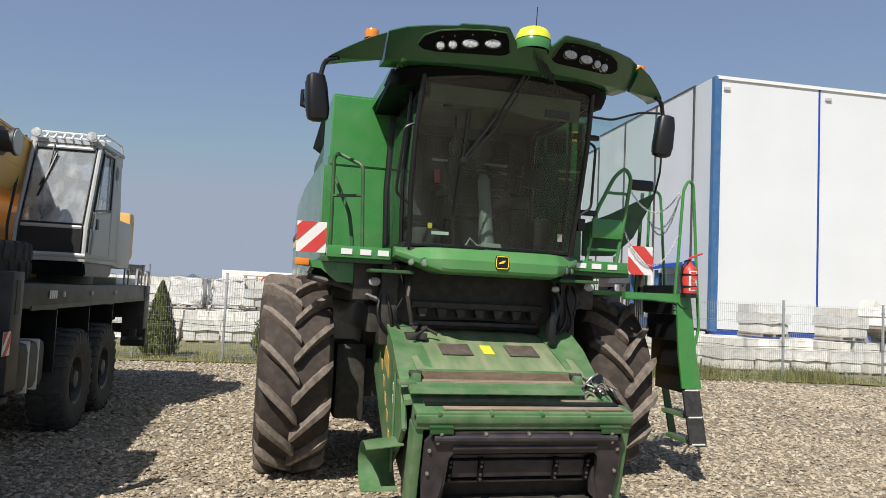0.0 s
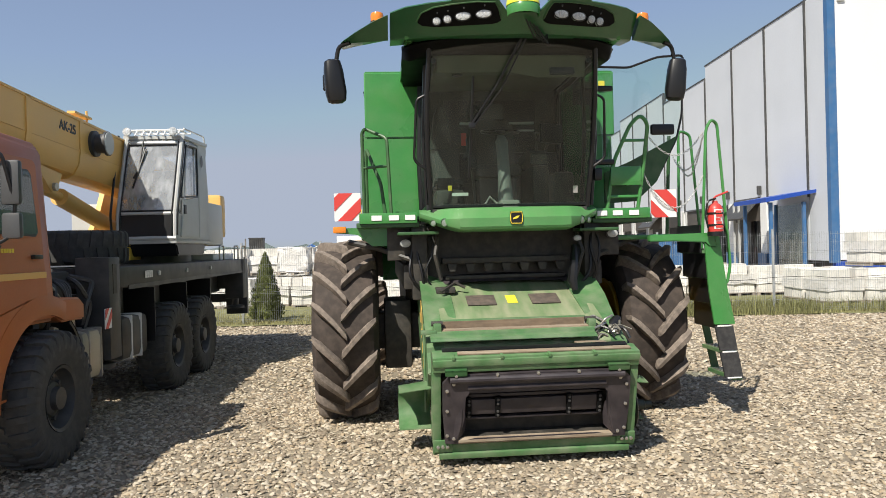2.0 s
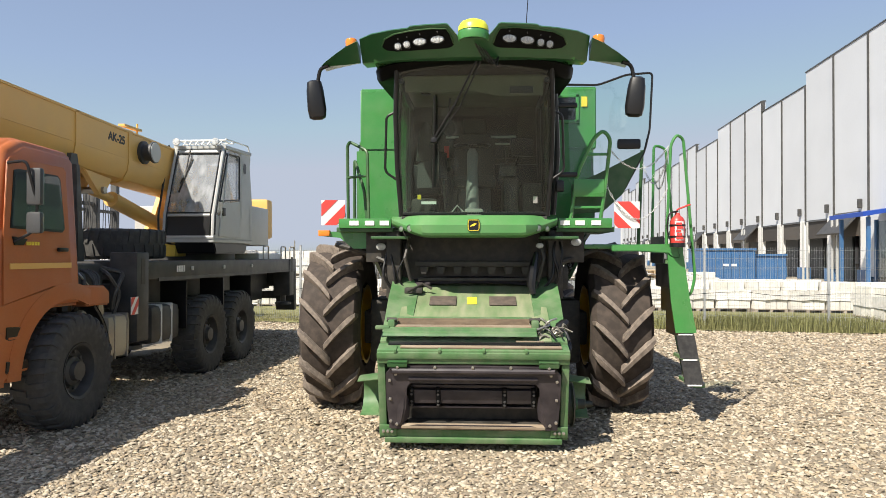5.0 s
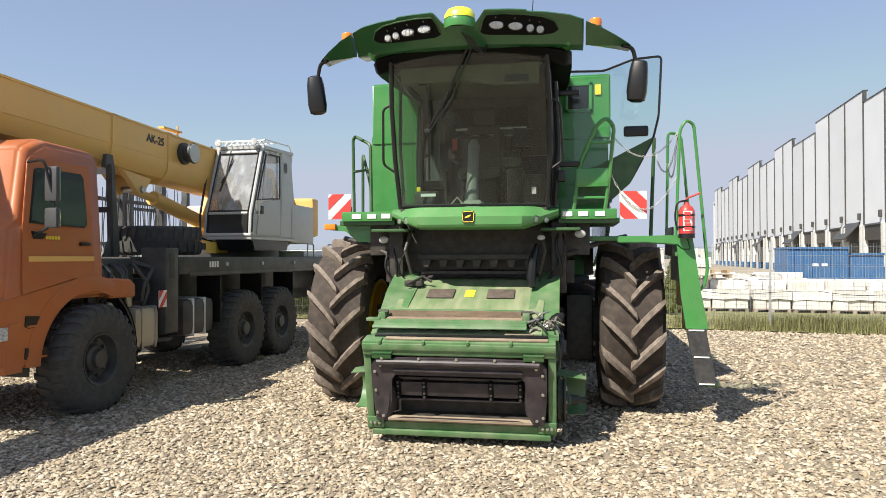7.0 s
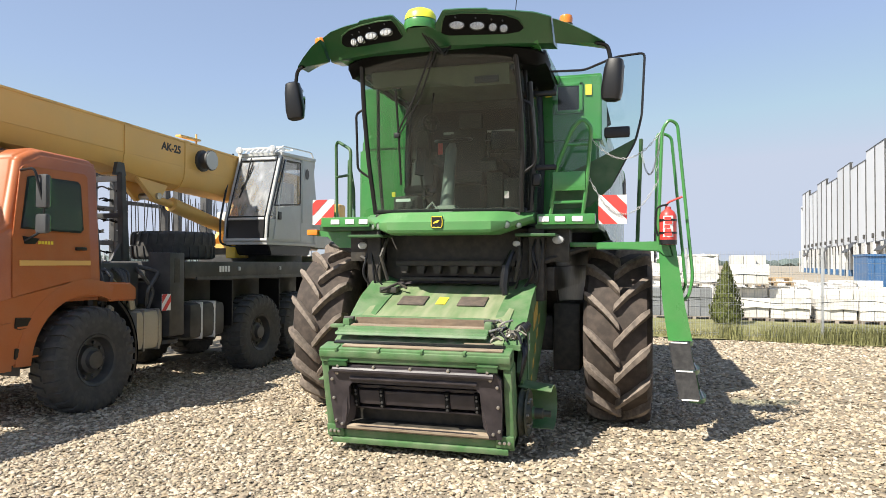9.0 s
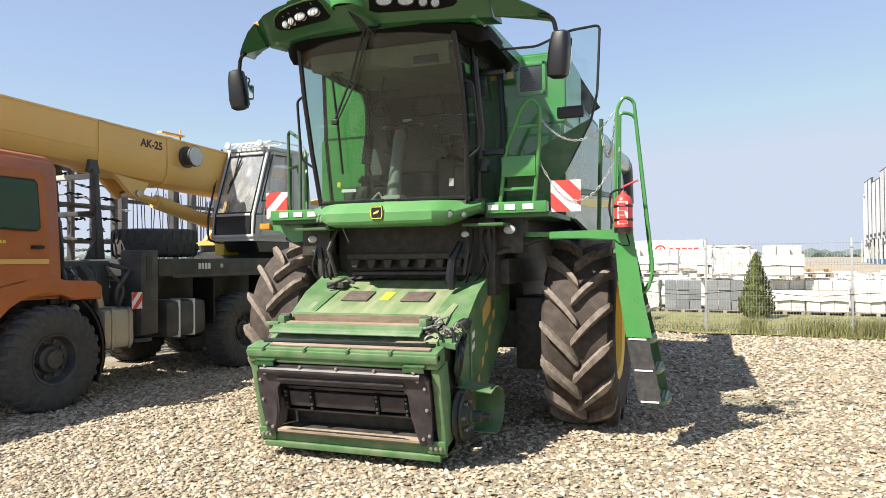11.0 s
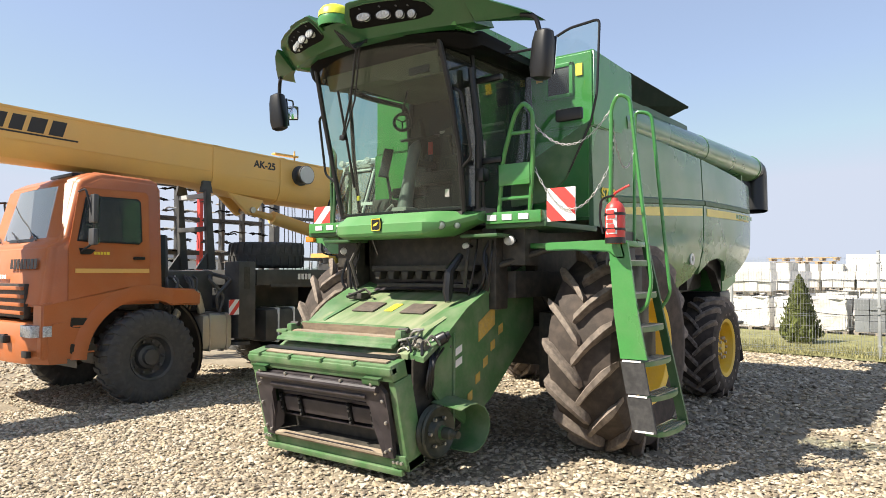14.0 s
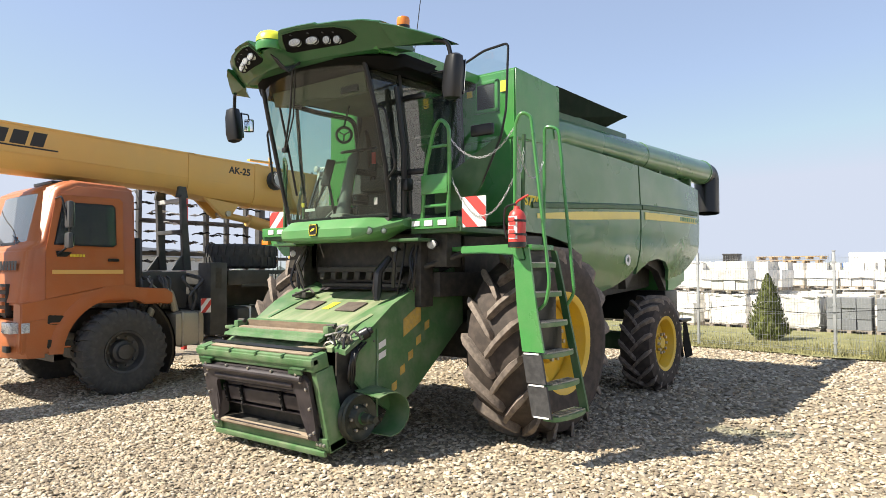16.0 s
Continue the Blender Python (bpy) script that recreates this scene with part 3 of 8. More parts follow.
# ---- block pallets behind the fence ----
def pallet_master(kind, seed):
    rng = random.Random(seed)
    label = {"white": "pallet of white blocks in torn plastic wrap", "wrapped": "pallet stack wrapped in smooth white film", "grey": "pallet of dark grey concrete blocks"}[kind]
    t = thing("block_pallet", label, "pallet", group="block pallets in the storage yard")
    base = bm_prism([(-0.55, 0.12), (-0.55, 0.10), (-0.53, 0.10), (-0.53, 0.02), (-0.43, 0.02), (-0.43, 0.10), (-0.05, 0.10), (-0.05, 0.02), (0.05, 0.02), (0.05, 0.10), (0.43, 0.10), (0.43, 0.02), (0.53, 0.02), (0.53, 0.10), (0.55, 0.10), (0.55, 0.12)], "y", -0.5, 0.5)
    part("pallet_base", base, PALLET_WOOD, t, smooth=0)
    mat = BLOCKS_GREY if kind == "grey" else BLOCKS
    if kind == "wrapped":
        bm = bmesh.new()
        box(bm, -0.53, 0.53, -0.5, 0.5, 0.12, 1.0, bevel=0.04)
        bmesh.ops.subdivide_edges(bm, edges=bm.edges, cuts=4, use_grid_fill=True)
        for v in bm.verts:
            v.co += Vector((rng.gauss(0, 0.017), rng.gauss(0, 0.017), rng.gauss(0, 0.014)))
            if v.co.z > 0.9:
                v.co.z += 0.025 * math.sin(v.co.x * 5 + seed) * math.cos(v.co.y * 4)
        part("film_wrap", bm, WRAP, t, smooth=50)
    else:
        for i in range(3):
            for j in range(2):
                for k in range(3):
                    x, y, z = -0.52 + i * 0.35, -0.49 + j * 0.495, 0.12 + k * 0.29
                    g = rng.uniform(-0.02, 0.03)
                    if k == 2 and kind != "grey" and rng.random() < (0.3 if seed == 4 else 0.12):
                        continue
                    part("block", bm_box(x + 0.004, x + 0.342, y + g, y + 0.48 + g, z + 0.003, z + 0.287, bevel=0.012), mat, t, smooth=0)
        if kind == "white":
            wrap = bmesh.new()
            # loose film hanging in folds round the middle, its lower edge torn
            loop = [(-0.545, -0.525), (-0.2, -0.53), (0.15, -0.525), (0.545, -0.53), (0.55, -0.1), (0.545, 0.54), (0.0, 0.545), (-0.545, 0.54), (-0.55, 0.1)]
            loft(wrap, [[(x + rng.uniform(-0.006, 0.006), y + rng.uniform(-0.006, 0.006), z + rng.uniform(-0.03, 0.03) * (z < 0.5)) for x, y in loop] for z in (0.42, 0.52, 0.66, 0.72)], caps=False)
            part("film_wrap", wrap, WRAP, t, smooth=40)
    return t


masters = [pallet_master("white", 1), pallet_master("wrapped", 2), pallet_master("grey", 3), pallet_master("white", 4), pallet_master("white", 7), pallet_master("wrapped", 9)]


def lay_pallets():
    rng = random.Random(8)
    spots = []
    for row, (y0, x0, x1) in enumerate(((17.6, -15, 1.4), (19.4, -15, 3.2), (22.0, -18, 7), (25.5, -18, 10), (30.0, -22, 12))):
        x = x0
        while x < x1:
            y = y0 - 0.03 * x + rng.uniform(-0.3, 0.3)
            for z in range(2 if rng.random() < (0.2 if row == 0 else 0.55) and (x < 4.5 or row < 2) else 1):
                spots.append((x + rng.uniform(-0.08, 0.08), y + z * rng.uniform(-0.15, 0.15), z * 1.0, rng.uniform(-9, 9), rng.choice([0, 1, 5, 3, 4, 3, 4])))
            x += 1.13 + (rng.uniform(0.2, 0.9) if rng.random() < 0.12 else 0)
    for x, y, z, k in ((2.1, 17.3, 0, 2), (3.3, 17.2, 0, 2), (3.5, 17.4, 1, 1), (0.9, 17.3, 0, 1), (4.9, 17.2, 0, 3), (6.0, 17.0, 0, 3), (4.9, 17.2, 1, 0), (7.2, 16.9, 0, 3), (8.3, 16.8, 0, 0), (9.4, 16.6, 0, 3), (10.5, 16.4, 0, 3),
                       (11.6, 16.3, 0, 0), (12.7, 16.1, 0, 3), (9.2, 18.6, 0, 0), (10.4, 18.5, 0, 3), (11.6, 18.5, 0, 3), (4.6, 19.2, 0, 1), (5.9, 19.1, 0, 3), (7.2, 19.0, 0, 1)):
        spots.append((x, y, z * 1.0, rng.uniform(-3, 3), k))
    for i in range(9):
        spots.append((11.4 + i * 1.16, 12.4 - 0.1 * i, 0, rng.uniform(-4, 4), 3 if i % 3 else 0))
        if i not in (2, 6):
            spots.append((11.5 + i * 1.16, 13.7 - 0.1 * i, 0, rng.uniform(-4, 4), 0))
    for x, y, z, k in ((13.0, 12.9, 1.0, 3), (15.4, 12.4, 1.0, 0)):
        spots.append((x, y, z, 3, k))
    first = {}
    for x, y, z, a, k in spots:
        m = pose(x, y, z - 0.02 + 0.02 * (z > 0), 0, 0, a)
        if k in first:
            copy_thing(masters[k], m)
        else:
            masters[k].matrix_basis = m
            first[k] = True
    for x, y, ry in ((16.6, 12.2, 24), (17.6, 12.0, -28)):
        copy_thing(masters[3], pose(x, y, 1.18, 0, ry, 10))


lay_pallets()


# ---- warehouse ----
def build_warehouse():
    w = thing("warehouse", "long white panelled warehouse with blue trim and loading docks", "building", kind="")
    c, e = Vector((24.16, 31.2, 0)), Vector((33.4, 170, 0))
    u = (e - c).normalized()
    f = Vector((u.y, -u.x, 0))
    side = Matrix.Translation(c) @ Matrix((u, f, Vector((0, 0, 1)))).transposed().to_4x4()
    front = Matrix.Translation(c) @ Matrix((f, u, Vector((0, 0, 1)))).transposed().to_4x4()
    length = (e - c).length
    # long side: panels of 6 m, parapet stepping up and down
    length, step, lead = 130.0, 5.1, 2.6
    n = int((length - lead) / step)
    for i in range(n):
        a0 = lead + i * step
        low = i in (3, 4) or (i >= 8 and i % 4 < 2)
        top = 15.0 if low else 16.0
        dock = i >= 1
        z0 = 4.5 if dock else 0.5
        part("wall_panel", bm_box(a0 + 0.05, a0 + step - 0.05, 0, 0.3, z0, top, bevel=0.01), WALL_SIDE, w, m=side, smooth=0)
        part("parapet_cap", bm_box(a0 - 0.02, a0 + step + 0.02, -0.05, 0.35, top, top + 0.09), GREY_DOCK, w, m=side, smooth=0)
        part("wall_joint", bm_box(a0 - 0.06, a0 + 0.06, -0.10, 0.2, 4.3, top), BLACK_STEEL, w, m=side, smooth=0)
        if dock:
            part("dock_pier", bm_box(a0 + 0.07, a0 + 1.0, -0.1, 0.3, 0, 4.5, bevel=0.02), WHITE, w, m=side, smooth=0)
            part("pier_foot", bm_box(a0 - 0.1, a0 + 1.1, -0.3, 0.3, 0, 0.9, bevel=0.02), BLUE, w, m=side, smooth=0)
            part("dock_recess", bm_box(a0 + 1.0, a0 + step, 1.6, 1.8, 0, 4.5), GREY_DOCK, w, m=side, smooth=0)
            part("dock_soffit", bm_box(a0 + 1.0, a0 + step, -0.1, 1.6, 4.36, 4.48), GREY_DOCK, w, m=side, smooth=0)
            part("dock_curtain", bm_box(a0 + 1.05, a0 + step - 0.05, 0.0, 0.06, 3.1, 4.36), CURTAIN, w, "brown dock curtain", m=side, smooth=0)
            for k in (2.6, 3.4):
                part("dock_post", bm_box(a0 + k, a0 + k + 0.12, -0.9, -0.78, 0, 4.3), GREY, w, m=side, smooth=0)
            if i % 4 == 1:
                part("awning", bm_prism([(-1.3, 3.3), (0, 4.75), (0, 4.6), (-1.25, 3.2)], "x", a0 + 1.2, a0 + step - 0.1), BLACK_STEEL, w, "dark tarpaulin awning over a dock", m=side, smooth=0)
            part("dock_lamp", bm_box(a0 + 0.9, a0 + 1.15, -0.25, 0, 4.9, 5.5, bevel=0.05), BLACK_STEEL, w, m=side, smooth=0)
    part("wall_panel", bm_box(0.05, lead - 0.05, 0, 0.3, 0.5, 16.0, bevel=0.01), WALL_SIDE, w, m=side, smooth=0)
    # end wall
    for i in range(8):
        part("wall_panel", bm_box(i * 7 + 0.06, i * 7 + 6.94, 0, 0.3, 0.55, 15.75, bevel=0.01), WALL_WHITE, w, m=front, smooth=0)
        part("wall_joint", bm_box(i * 7 - 0.06, i * 7 + 0.06, -0.03, 0.2, 0.4, 15.75), BLUE_DEEP, w, m=front, smooth=0)
        vent = bmesh.new()
        box(vent, i * 7 + 0.4, i * 7 + 0.8, -0.12, 0, 15.1, 15.3, bevel=0.02)
        part("wall_lamp", vent, GREY, w, m=front, smooth=0)
    part("corner_trim", bm_box(-0.2, 0.25, -0.06, 0.3, 0.4, 15.9), BLUE, w, m=front, smooth=0)
    part("plinth", bm_box(0, 56, -0.05, 0.3, 0, 0.5), BLUE_DEEP, w, m=front, smooth=0)
    part("parapet_cap", bm_box(0, 56, -0.1, 0.4, 15.75, 15.95), WHITE, w, m=front, smooth=0)
    roof = bmesh.new()
    box(roof, 0.3, 56, 0.3, length, 13.6, 13.8)
    part("roof", roof, GREY, w, m=front, smooth=0)
    back = bmesh.new()
    box(back, 0.3, 56, length - 0.3, length, 0, 14)
    box(back, 55.7, 56, 0.3, length, 0, 14)
    part("rear_wall", back, WALL_SIDE, w, m=front, smooth=0)
    # entrance canopy near the corner
    for a in (2.2, 5.6):
        for b in (-2.6, -0.6):
            part("porch_post", bm_box(a, a + 0.18, b, b + 0.18, 0, 4.0), BLUE, w, m=side, smooth=0)
    part("porch_roof", bm_prism([(-3.0, 4.0), (0, 4.5), (0, 4.7), (-3.0, 4.25)], "x", 1.8, 6.2), BLUE_DEEP, w, m=side, smooth=0)
    part("porch_glazing", bm_box(2.3, 5.7, -0.5, -0.42, 0.2, 3.9), GLASS_TRUCK, w, m=side, smooth=0)


build_warehouse()


# ---- distant yard ----
def container(x, y, a, length, h, mat, label, logo=None):
    t = thing("freight_container", label, "container", pose(x, y, 0, 0, 0, a))
    body = bm_box(0, length, 0, 2.4, 0.25, h, bevel=0.03)
    part("body", body, mat, t, smooth=0)
    ribs = bmesh.new()
    k = 0.15
    while k < length - 0.2:
        box(ribs, k, k + 0.12, -0.05, 0, 0.35, h - 0.12)
        k += 0.42
    if logo is None:
        part("ribs", ribs, mat, t, smooth=0)
    else:
        ribs.free()
    part("skids", bm_box(0.2, length - 0.2, 0.2, 2.2, -0.02, 0.25), BLACK_STEEL, t, smooth=0)
    part("top_rail", bm_box(-0.03, length + 0.03, -0.07, 2.45, h, h + 0.1), mat, t, smooth=0)
    return t


c1 = container(11.8, 31.0, 0, 2.8, 2.1, BLUE, "blue steel skip container behind the pallets")
lg = bmesh.new()
box(lg, 1.0, 1.9, -0.012, 0, 1.25, 1.38)
part("logo_bar", lg, WHITE, c1, smooth=0)
container(14.66, 31.2, -2, 1.6, 1.8, BLUE, "blue steel skip container with rubble on top")


def tent(x, y):
    t = thing("tent", "open tent with a blue pointed roof", "tent", pose(x, y, 0))
    bm = bmesh.new()
    apex = bm.verts.new((0, 0, 2.9))
    mid = [bm.verts.new((0.8 * a, 0.8 * b, 2.45)) for a, b in ((-1, -1), (1, -1), (1, 1), (-1, 1))]
    low = [bm.verts.new((2.6 * a, 2.6 * b, 2.1)) for a, b in ((-1, -1), (1, -1), (1, 1), (-1, 1))]
    for i in range(4):
        bm.faces.new((mid[i], mid[(i + 1) % 4], apex))
        bm.faces.new((low[i], low[(i + 1) % 4], mid[(i + 1) % 4], mid[i]))
    r = bmesh.ops.solidify(bm, geom=bm.faces[:], thickness=0.05)
    part("roof", bm, CANOPY, t, smooth=0)
    for a, b in ((-2.5, -2.5), (2.5, -2.5), (2.5, 2.5), (-2.5, 2.5)):
        part("post", bm_box(a - 0.08, a + 0.08, b - 0.08, b + 0.08, 0, 2.15), WHITE, t, smooth=0)


tent(-12.4, 108.0)


def lorry(x, y, a):
    t = thing("box_lorry", "white box lorry parked beyond the pallets", "lorry", pose(x, y, 0, 0, 0, a))
    part("cargo_box", bm_box(0, 8.5, 0, 2.4, 1.0, 3.3, bevel=0.04), WHITE, t, smooth=0)
    lg = bmesh.new()
    lathe(lg, [(-0.01, 0.40), (-0.01, 0.55), (-0.03, 0.55), (-0.03, 0.40)], 28, "y", (4.4, 0, 2.3))
    prism(lg, [(4.1, 2.05), (4.4, 2.6), (4.5, 2.6), (4.3, 2.05)], "y", -0.03, -0.01)
    part("logo", lg, RED, t, "red ring mark", smooth=0)
    bl = bmesh.new()
    for i, k in enumerate((0.3, 0.45, 0.5, 0.4, 0.45)):
        box(bl, 5.3 + i * 0.58, 5.3 + i * 0.58 + k, -0.03, -0.01, 2.1, 2.55)
    part("lettering_bars", bl, RED, t, smooth=0)
    part("side_stripe", bm_box(0, 8.5, -0.03, -0.01, 1.3, 1.55), BLUE_DEEP, t, smooth=0)
    cab = bmesh.new()
    prism(cab, [(8.7, 0.6), (10.5, 0.6), (10.5, 1.6), (10.1, 2.6), (8.7, 2.8)], "y", 0.05, 2.35, bevel=0.05)
    part("cab", cab, WHITE, t)
    part("cab_window", bm_prism([(9.1, 1.7), (10.2, 1.7), (9.95, 2.4), (9.1, 2.45)], "y", 0.02, 0.06), GLASS_TRUCK, t, smooth=0)
    for k in (1.2, 2.4, 9.6):
        wl = thing("wheel", "", "")
        wl.parent = t
        part("tyre", bm_lathe([(0, 0.25), (0, 0.46), (0.04, 0.5), (0.26, 0.5), (0.3, 0.46), (0.3, 0.25)], 24, "y", (k, 0.02, 0.48)), RUBBER_TRUCK, wl)
        part("rim", bm_lathe([(0.06, 0.0), (0.03, 0.12), (0.04, 0.26), (0.2, 0.26)], 20, "y", (k, 0.02, 0.48)), GREY, wl)


lorry(-6.0, 69.0, -4)


def timber_stack(x, y, z, seed):
    rng = random.Random(seed)
    t = thing("pallet_stack", "stack of empty raw timber pallets", "pallet stack", pose(x, y, z), "timber pallet stacks")
    for k in range(2):
        bm = bmesh.new()
        dx = rng.uniform(-0.1, 0.1)
        for i in (-0.5, 0, 0.5):
            box(bm, i - 0.05 + dx, i + 0.05 + dx, -0.5, 0.5, k * 0.16, k * 0.16 + 0.1)
        for i in range(6):
            box(bm, -0.6 + dx, 0.6 + dx, -0.5 + i * 0.18, -0.4 + i * 0.18, k * 0.16 + 0.1, k * 0.16 + 0.125)
        part("pallet", bm, TIMBER, t, smooth=0)


for k in range(2):
    x = -2.3 + k * 1.35
    for z in (-0.02, 1.0):
        copy_thing(masters[3 if k else 0], pose(x, 27.2, z, 0, 0, 2 - k))
    timber_stack(x, 27.2, 2.0, k)
timber_stack(5.9, 19.1, 1.0, 30)

copy_thing(masters[3], pose(-11.5, 52.7, -0.02, 0, 0, 3))
copy_thing(masters[3], pose(-11.5, 52.7, 1.0, 0, 0, -3))
cr = thing("wire_crate", "black slatted crate standing on stacked pallets", "crate", pose(-11.5, 52.7, 2.0))
for k in range(7):
    part("slat", bm_box(-0.55 + k * 0.17, -0.47 + k * 0.17, -0.5, -0.46, 0, 1.0), BLACK_STEEL, cr, smooth=0)
part("crate_body", bm_box(-0.55, 0.58, -0.45, 0.5, 0.0, 0.95), BLACK_STEEL, cr, smooth=0)
part("crate_top", bm_box(-0.6, 0.62, -0.52, 0.55, 0.95, 1.02), BLACK_STEEL, cr, smooth=0)

far = thing("far_treeline", "hazy dark line of trees on the horizon", "trees", kind="structure")
tl = bmesh.new()
rng = random.Random(2)
for i in range(260):
    a = radians(-95 + i * 0.8)
    d = 620 + rng.uniform(-60, 60)
    x, y, r = d * math.sin(a), d * math.cos(a), rng.uniform(4, 9)
    res = bmesh.ops.create_icosphere(tl, subdivisions=1, radius=r)
    for v in res["verts"]:
        v.co = Vector((v.co.x * rng.uniform(1.2, 2.0) + x, v.co.y + y, v.co.z * rng.uniform(0.5, 0.9) + rng.uniform(0, 3)))
part("crowns", tl, TREES, far)


# ---- combine harvester ----
combine = thing("combine_harvester", "large green combine harvester with yellow rims, without its header", "combine harvester")


def farm_carcass(radius, rim_r, width, lug_h):
    bm = bmesh.new()
    w = width / 2
    r = radius - lug_h
    lathe(bm, [(-w * 0.62, rim_r), (-w * 0.86, rim_r + 0.02), (-w, rim_r + (r - rim_r) * 0.5), (-w * 0.96, r - 0.09), (-w * 0.84, r - 0.03), (-w * 0.4, r), (w * 0.4, r),
               (w * 0.84, r - 0.03), (w * 0.96, r - 0.09), (w, rim_r + (r - rim_r) * 0.5), (w * 0.86, rim_r + 0.02), (w * 0.62, rim_r)], 72)
    return bm


def farm_lug(radius, width, rise, lug_h, lug_t, s):
    """One bar of the chevron tread, from the middle of the tyre to its shoulder, the outer end leading upwards on the front."""
    bm = bmesh.new()
    w = width / 2
    r = radius - lug_h
    sec = []
    for u in (0.0, 0.06, 0.3, 0.55, 0.8, 0.97, 1.03):
        x = s * (-0.03 + u * (w + 0.015)) if u <= 1 else s * (w - 0.012)
        a = rise * min(u, 1.0) ** 0.85
        drop = 0.012 * u * u + (0.02 if u == 0.0 else 0) + (0.03 if u == 0.97 else 0) + (0.14 if u > 1 else 0)
        hi, lo = radius - drop, r - 0.05 - drop
        t = lug_t * (0.85 + 0.35 * min(u, 1))
        ring = []
        for dr, da in ((lo, -1.35), (hi - 0.014, -1.0), (hi, -0.78), (hi, 0.78), (hi - 0.014, 1.0), (lo, 1.35)):
            ang = a + da * t / (2 * radius)
            xs = x - s * da * t * 0.35 if 0 < u < 0.9 else x
            ring.append((xs, -dr * math.cos(ang), dr * math.sin(ang)))
        sec.append(ring)
    loft(bm, sec)
    return bm


def rim(rad, width, s):
    """A dished rim; s is the side that faces outwards."""
    bm = bmesh.new()
    w = width / 2
    prof = [(s * (-w), rad * 0.98), (s * (-w), rad * 0.9), (s * (w * 0.2), rad * 0.86), (s * w * 0.25, rad * 0.45), (s * w * 0.45, rad * 0.40), (s * w * 0.45, 0.0)]
    lathe(bm, prof, 48)
    prof = [(s * w * 0.1, rad * 0.86), (s * w * 0.80, rad * 0.93), (s * w * 0.86, rad * 1.0), (s * w * 0.97, rad * 1.05), (s * w * 0.97, rad * 1.0), (s * w * 0.9, rad * 0.92), (s * w * 0.3, rad * 0.84)]
    lathe(bm, prof, 48)
    return bm


def nuts(name, rad, x, count, s, size, mat, parent, m=None):
    me = mesh_of(bm_lathe([(0, 0), (0, size), (s * 0.03, size), (s * 0.03, 0)], 6), name, mat)
    for i in range(count):
        a = 2 * math.pi * i / count
        ob = new(name, me)
        ob.parent = parent
        ob.matrix_basis = (m or Matrix()) @ pose(x, rad * math.cos(a), rad * math.sin(a))


def combine_wheel(side, x, y, z, R, rim_r, width, lugs, rise, lug_h, lug_t, turn):
    wl = thing("wheel", "", "", pose(x, y, z))
    wl.parent = combine
    part("tyre", farm_carcass(R, rim_r, width, lug_h), RUBBER, wl, "big dusty tractor tyre with chevron lugs")
    for s in (-1, 1):
        me = mesh_of(farm_lug(R, width, rise, lug_h, lug_t, s), "lug", LUG, 40)
        for i in range(lugs):
            ob = new("lug", me)
            ob.parent = wl
            ob.matrix_basis = pose(0, 0, 0, -360 * (i + (0.5 if s > 0 else 0) + turn) / lugs, 0, 0)
    part("rim", rim(rim_r, width * 0.9, side), YELLOW, wl, "yellow dished steel rim")
    part("hub", bm_lathe([(side * 0.05, rim_r * 0.32), (side * 0.13, rim_r * 0.31), (side * 0.15, rim_r * 0.22), (side * 0.17, rim_r * 0.2), (side * 0.175, 0)], 28), YELLOW, wl)
    nuts("wheel_nut", rim_r * 0.36, side * 0.15, 10, side, 0.022, STEEL, wl)


for s in (-1, 1):
    combine_wheel(s, s * 1.66, 1.66, 0.97, 1.0, 0.50, 0.70, 16, 0.40, 0.085, 0.048, 0.0 if s < 0 else 0.3)
    combine_wheel(s, s * 1.43, 5.15, 0.665, 0.69, 0.375, 0.50, 17, 0.40, 0.05, 0.040, 0.2)

# under-body: axle beam, chassis rails, dark inner hull
bm = bm_box(-1.35, 1.35, 1.45, 1.85, 0.75, 1.15, bevel=0.03)
box(bm, -1.25, -0.95, 1.3, 2.0, 0.55, 1.3, bevel=0.04)
box(bm, 0.95, 1.25, 1.3, 2.0, 0.55, 1.3, bevel=0.04)
part("front_axle", bm, DARK, combine)
bm = bm_box(-1.2, 1.2, 5.0, 5.3, 0.55, 0.8, bevel=0.03)
box(bm, -0.3, 0.3, 4.8, 5.5, 0.6, 1.3, bevel=0.03)
part("rear_axle", bm, GREEN_DARK, combine)
bm = bmesh.new()
prism(bm, [(1.45, 1.3), (2.1, 1.0), (4.2, 1.0), (4.6, 1.35), (6.2, 1.45), (6.7, 2.3), (6.9, 3.0), (1.58, 3.0), (1.58, 2.12), (1.2, 2.1), (1.2, 1.6)], "x", -1.0, 1.0, bevel=0.02)
part("inner_hull", bm, DARK, combine, "dark dusty inner body")
for s in (-1, 1):
    bm = bm_box(s * 0.98 - 0.06, s * 0.98 + 0.06, 0.75, 5.6, 1.45, 1.7, bevel=0.01)
    box(bm, s * 1.0 - 0.2, s * 1.0 + 0.2, 0.66, 0.9, 1.75, 2.1, bevel=0.01)
    part("chassis_rail", bm, DARK, combine)

# side panels
PANEL_F = [(1.52, 3.22), (4.5, 3.16), (4.5, 1.78), (4.3, 1.62), (3.95, 1.50), (3.6, 1.43), (3.3, 1.52), (2.95, 1.80), (2.6, 2.02), (2.0, 2.12), (1.52, 2.14)]
PANEL_R = [(4.54, 3.16), (7.17, 3.06), (7.15, 2.4), (7.08, 2.02), (6.7, 1.80), (6.3, 1.64), (5.95, 1.60), (5.78, 1.56), (5.7, 1.72), (5.5, 1.84), (5.2, 1.88), (4.9, 1.84), (4.7, 1.75), (4.54, 1.66)]


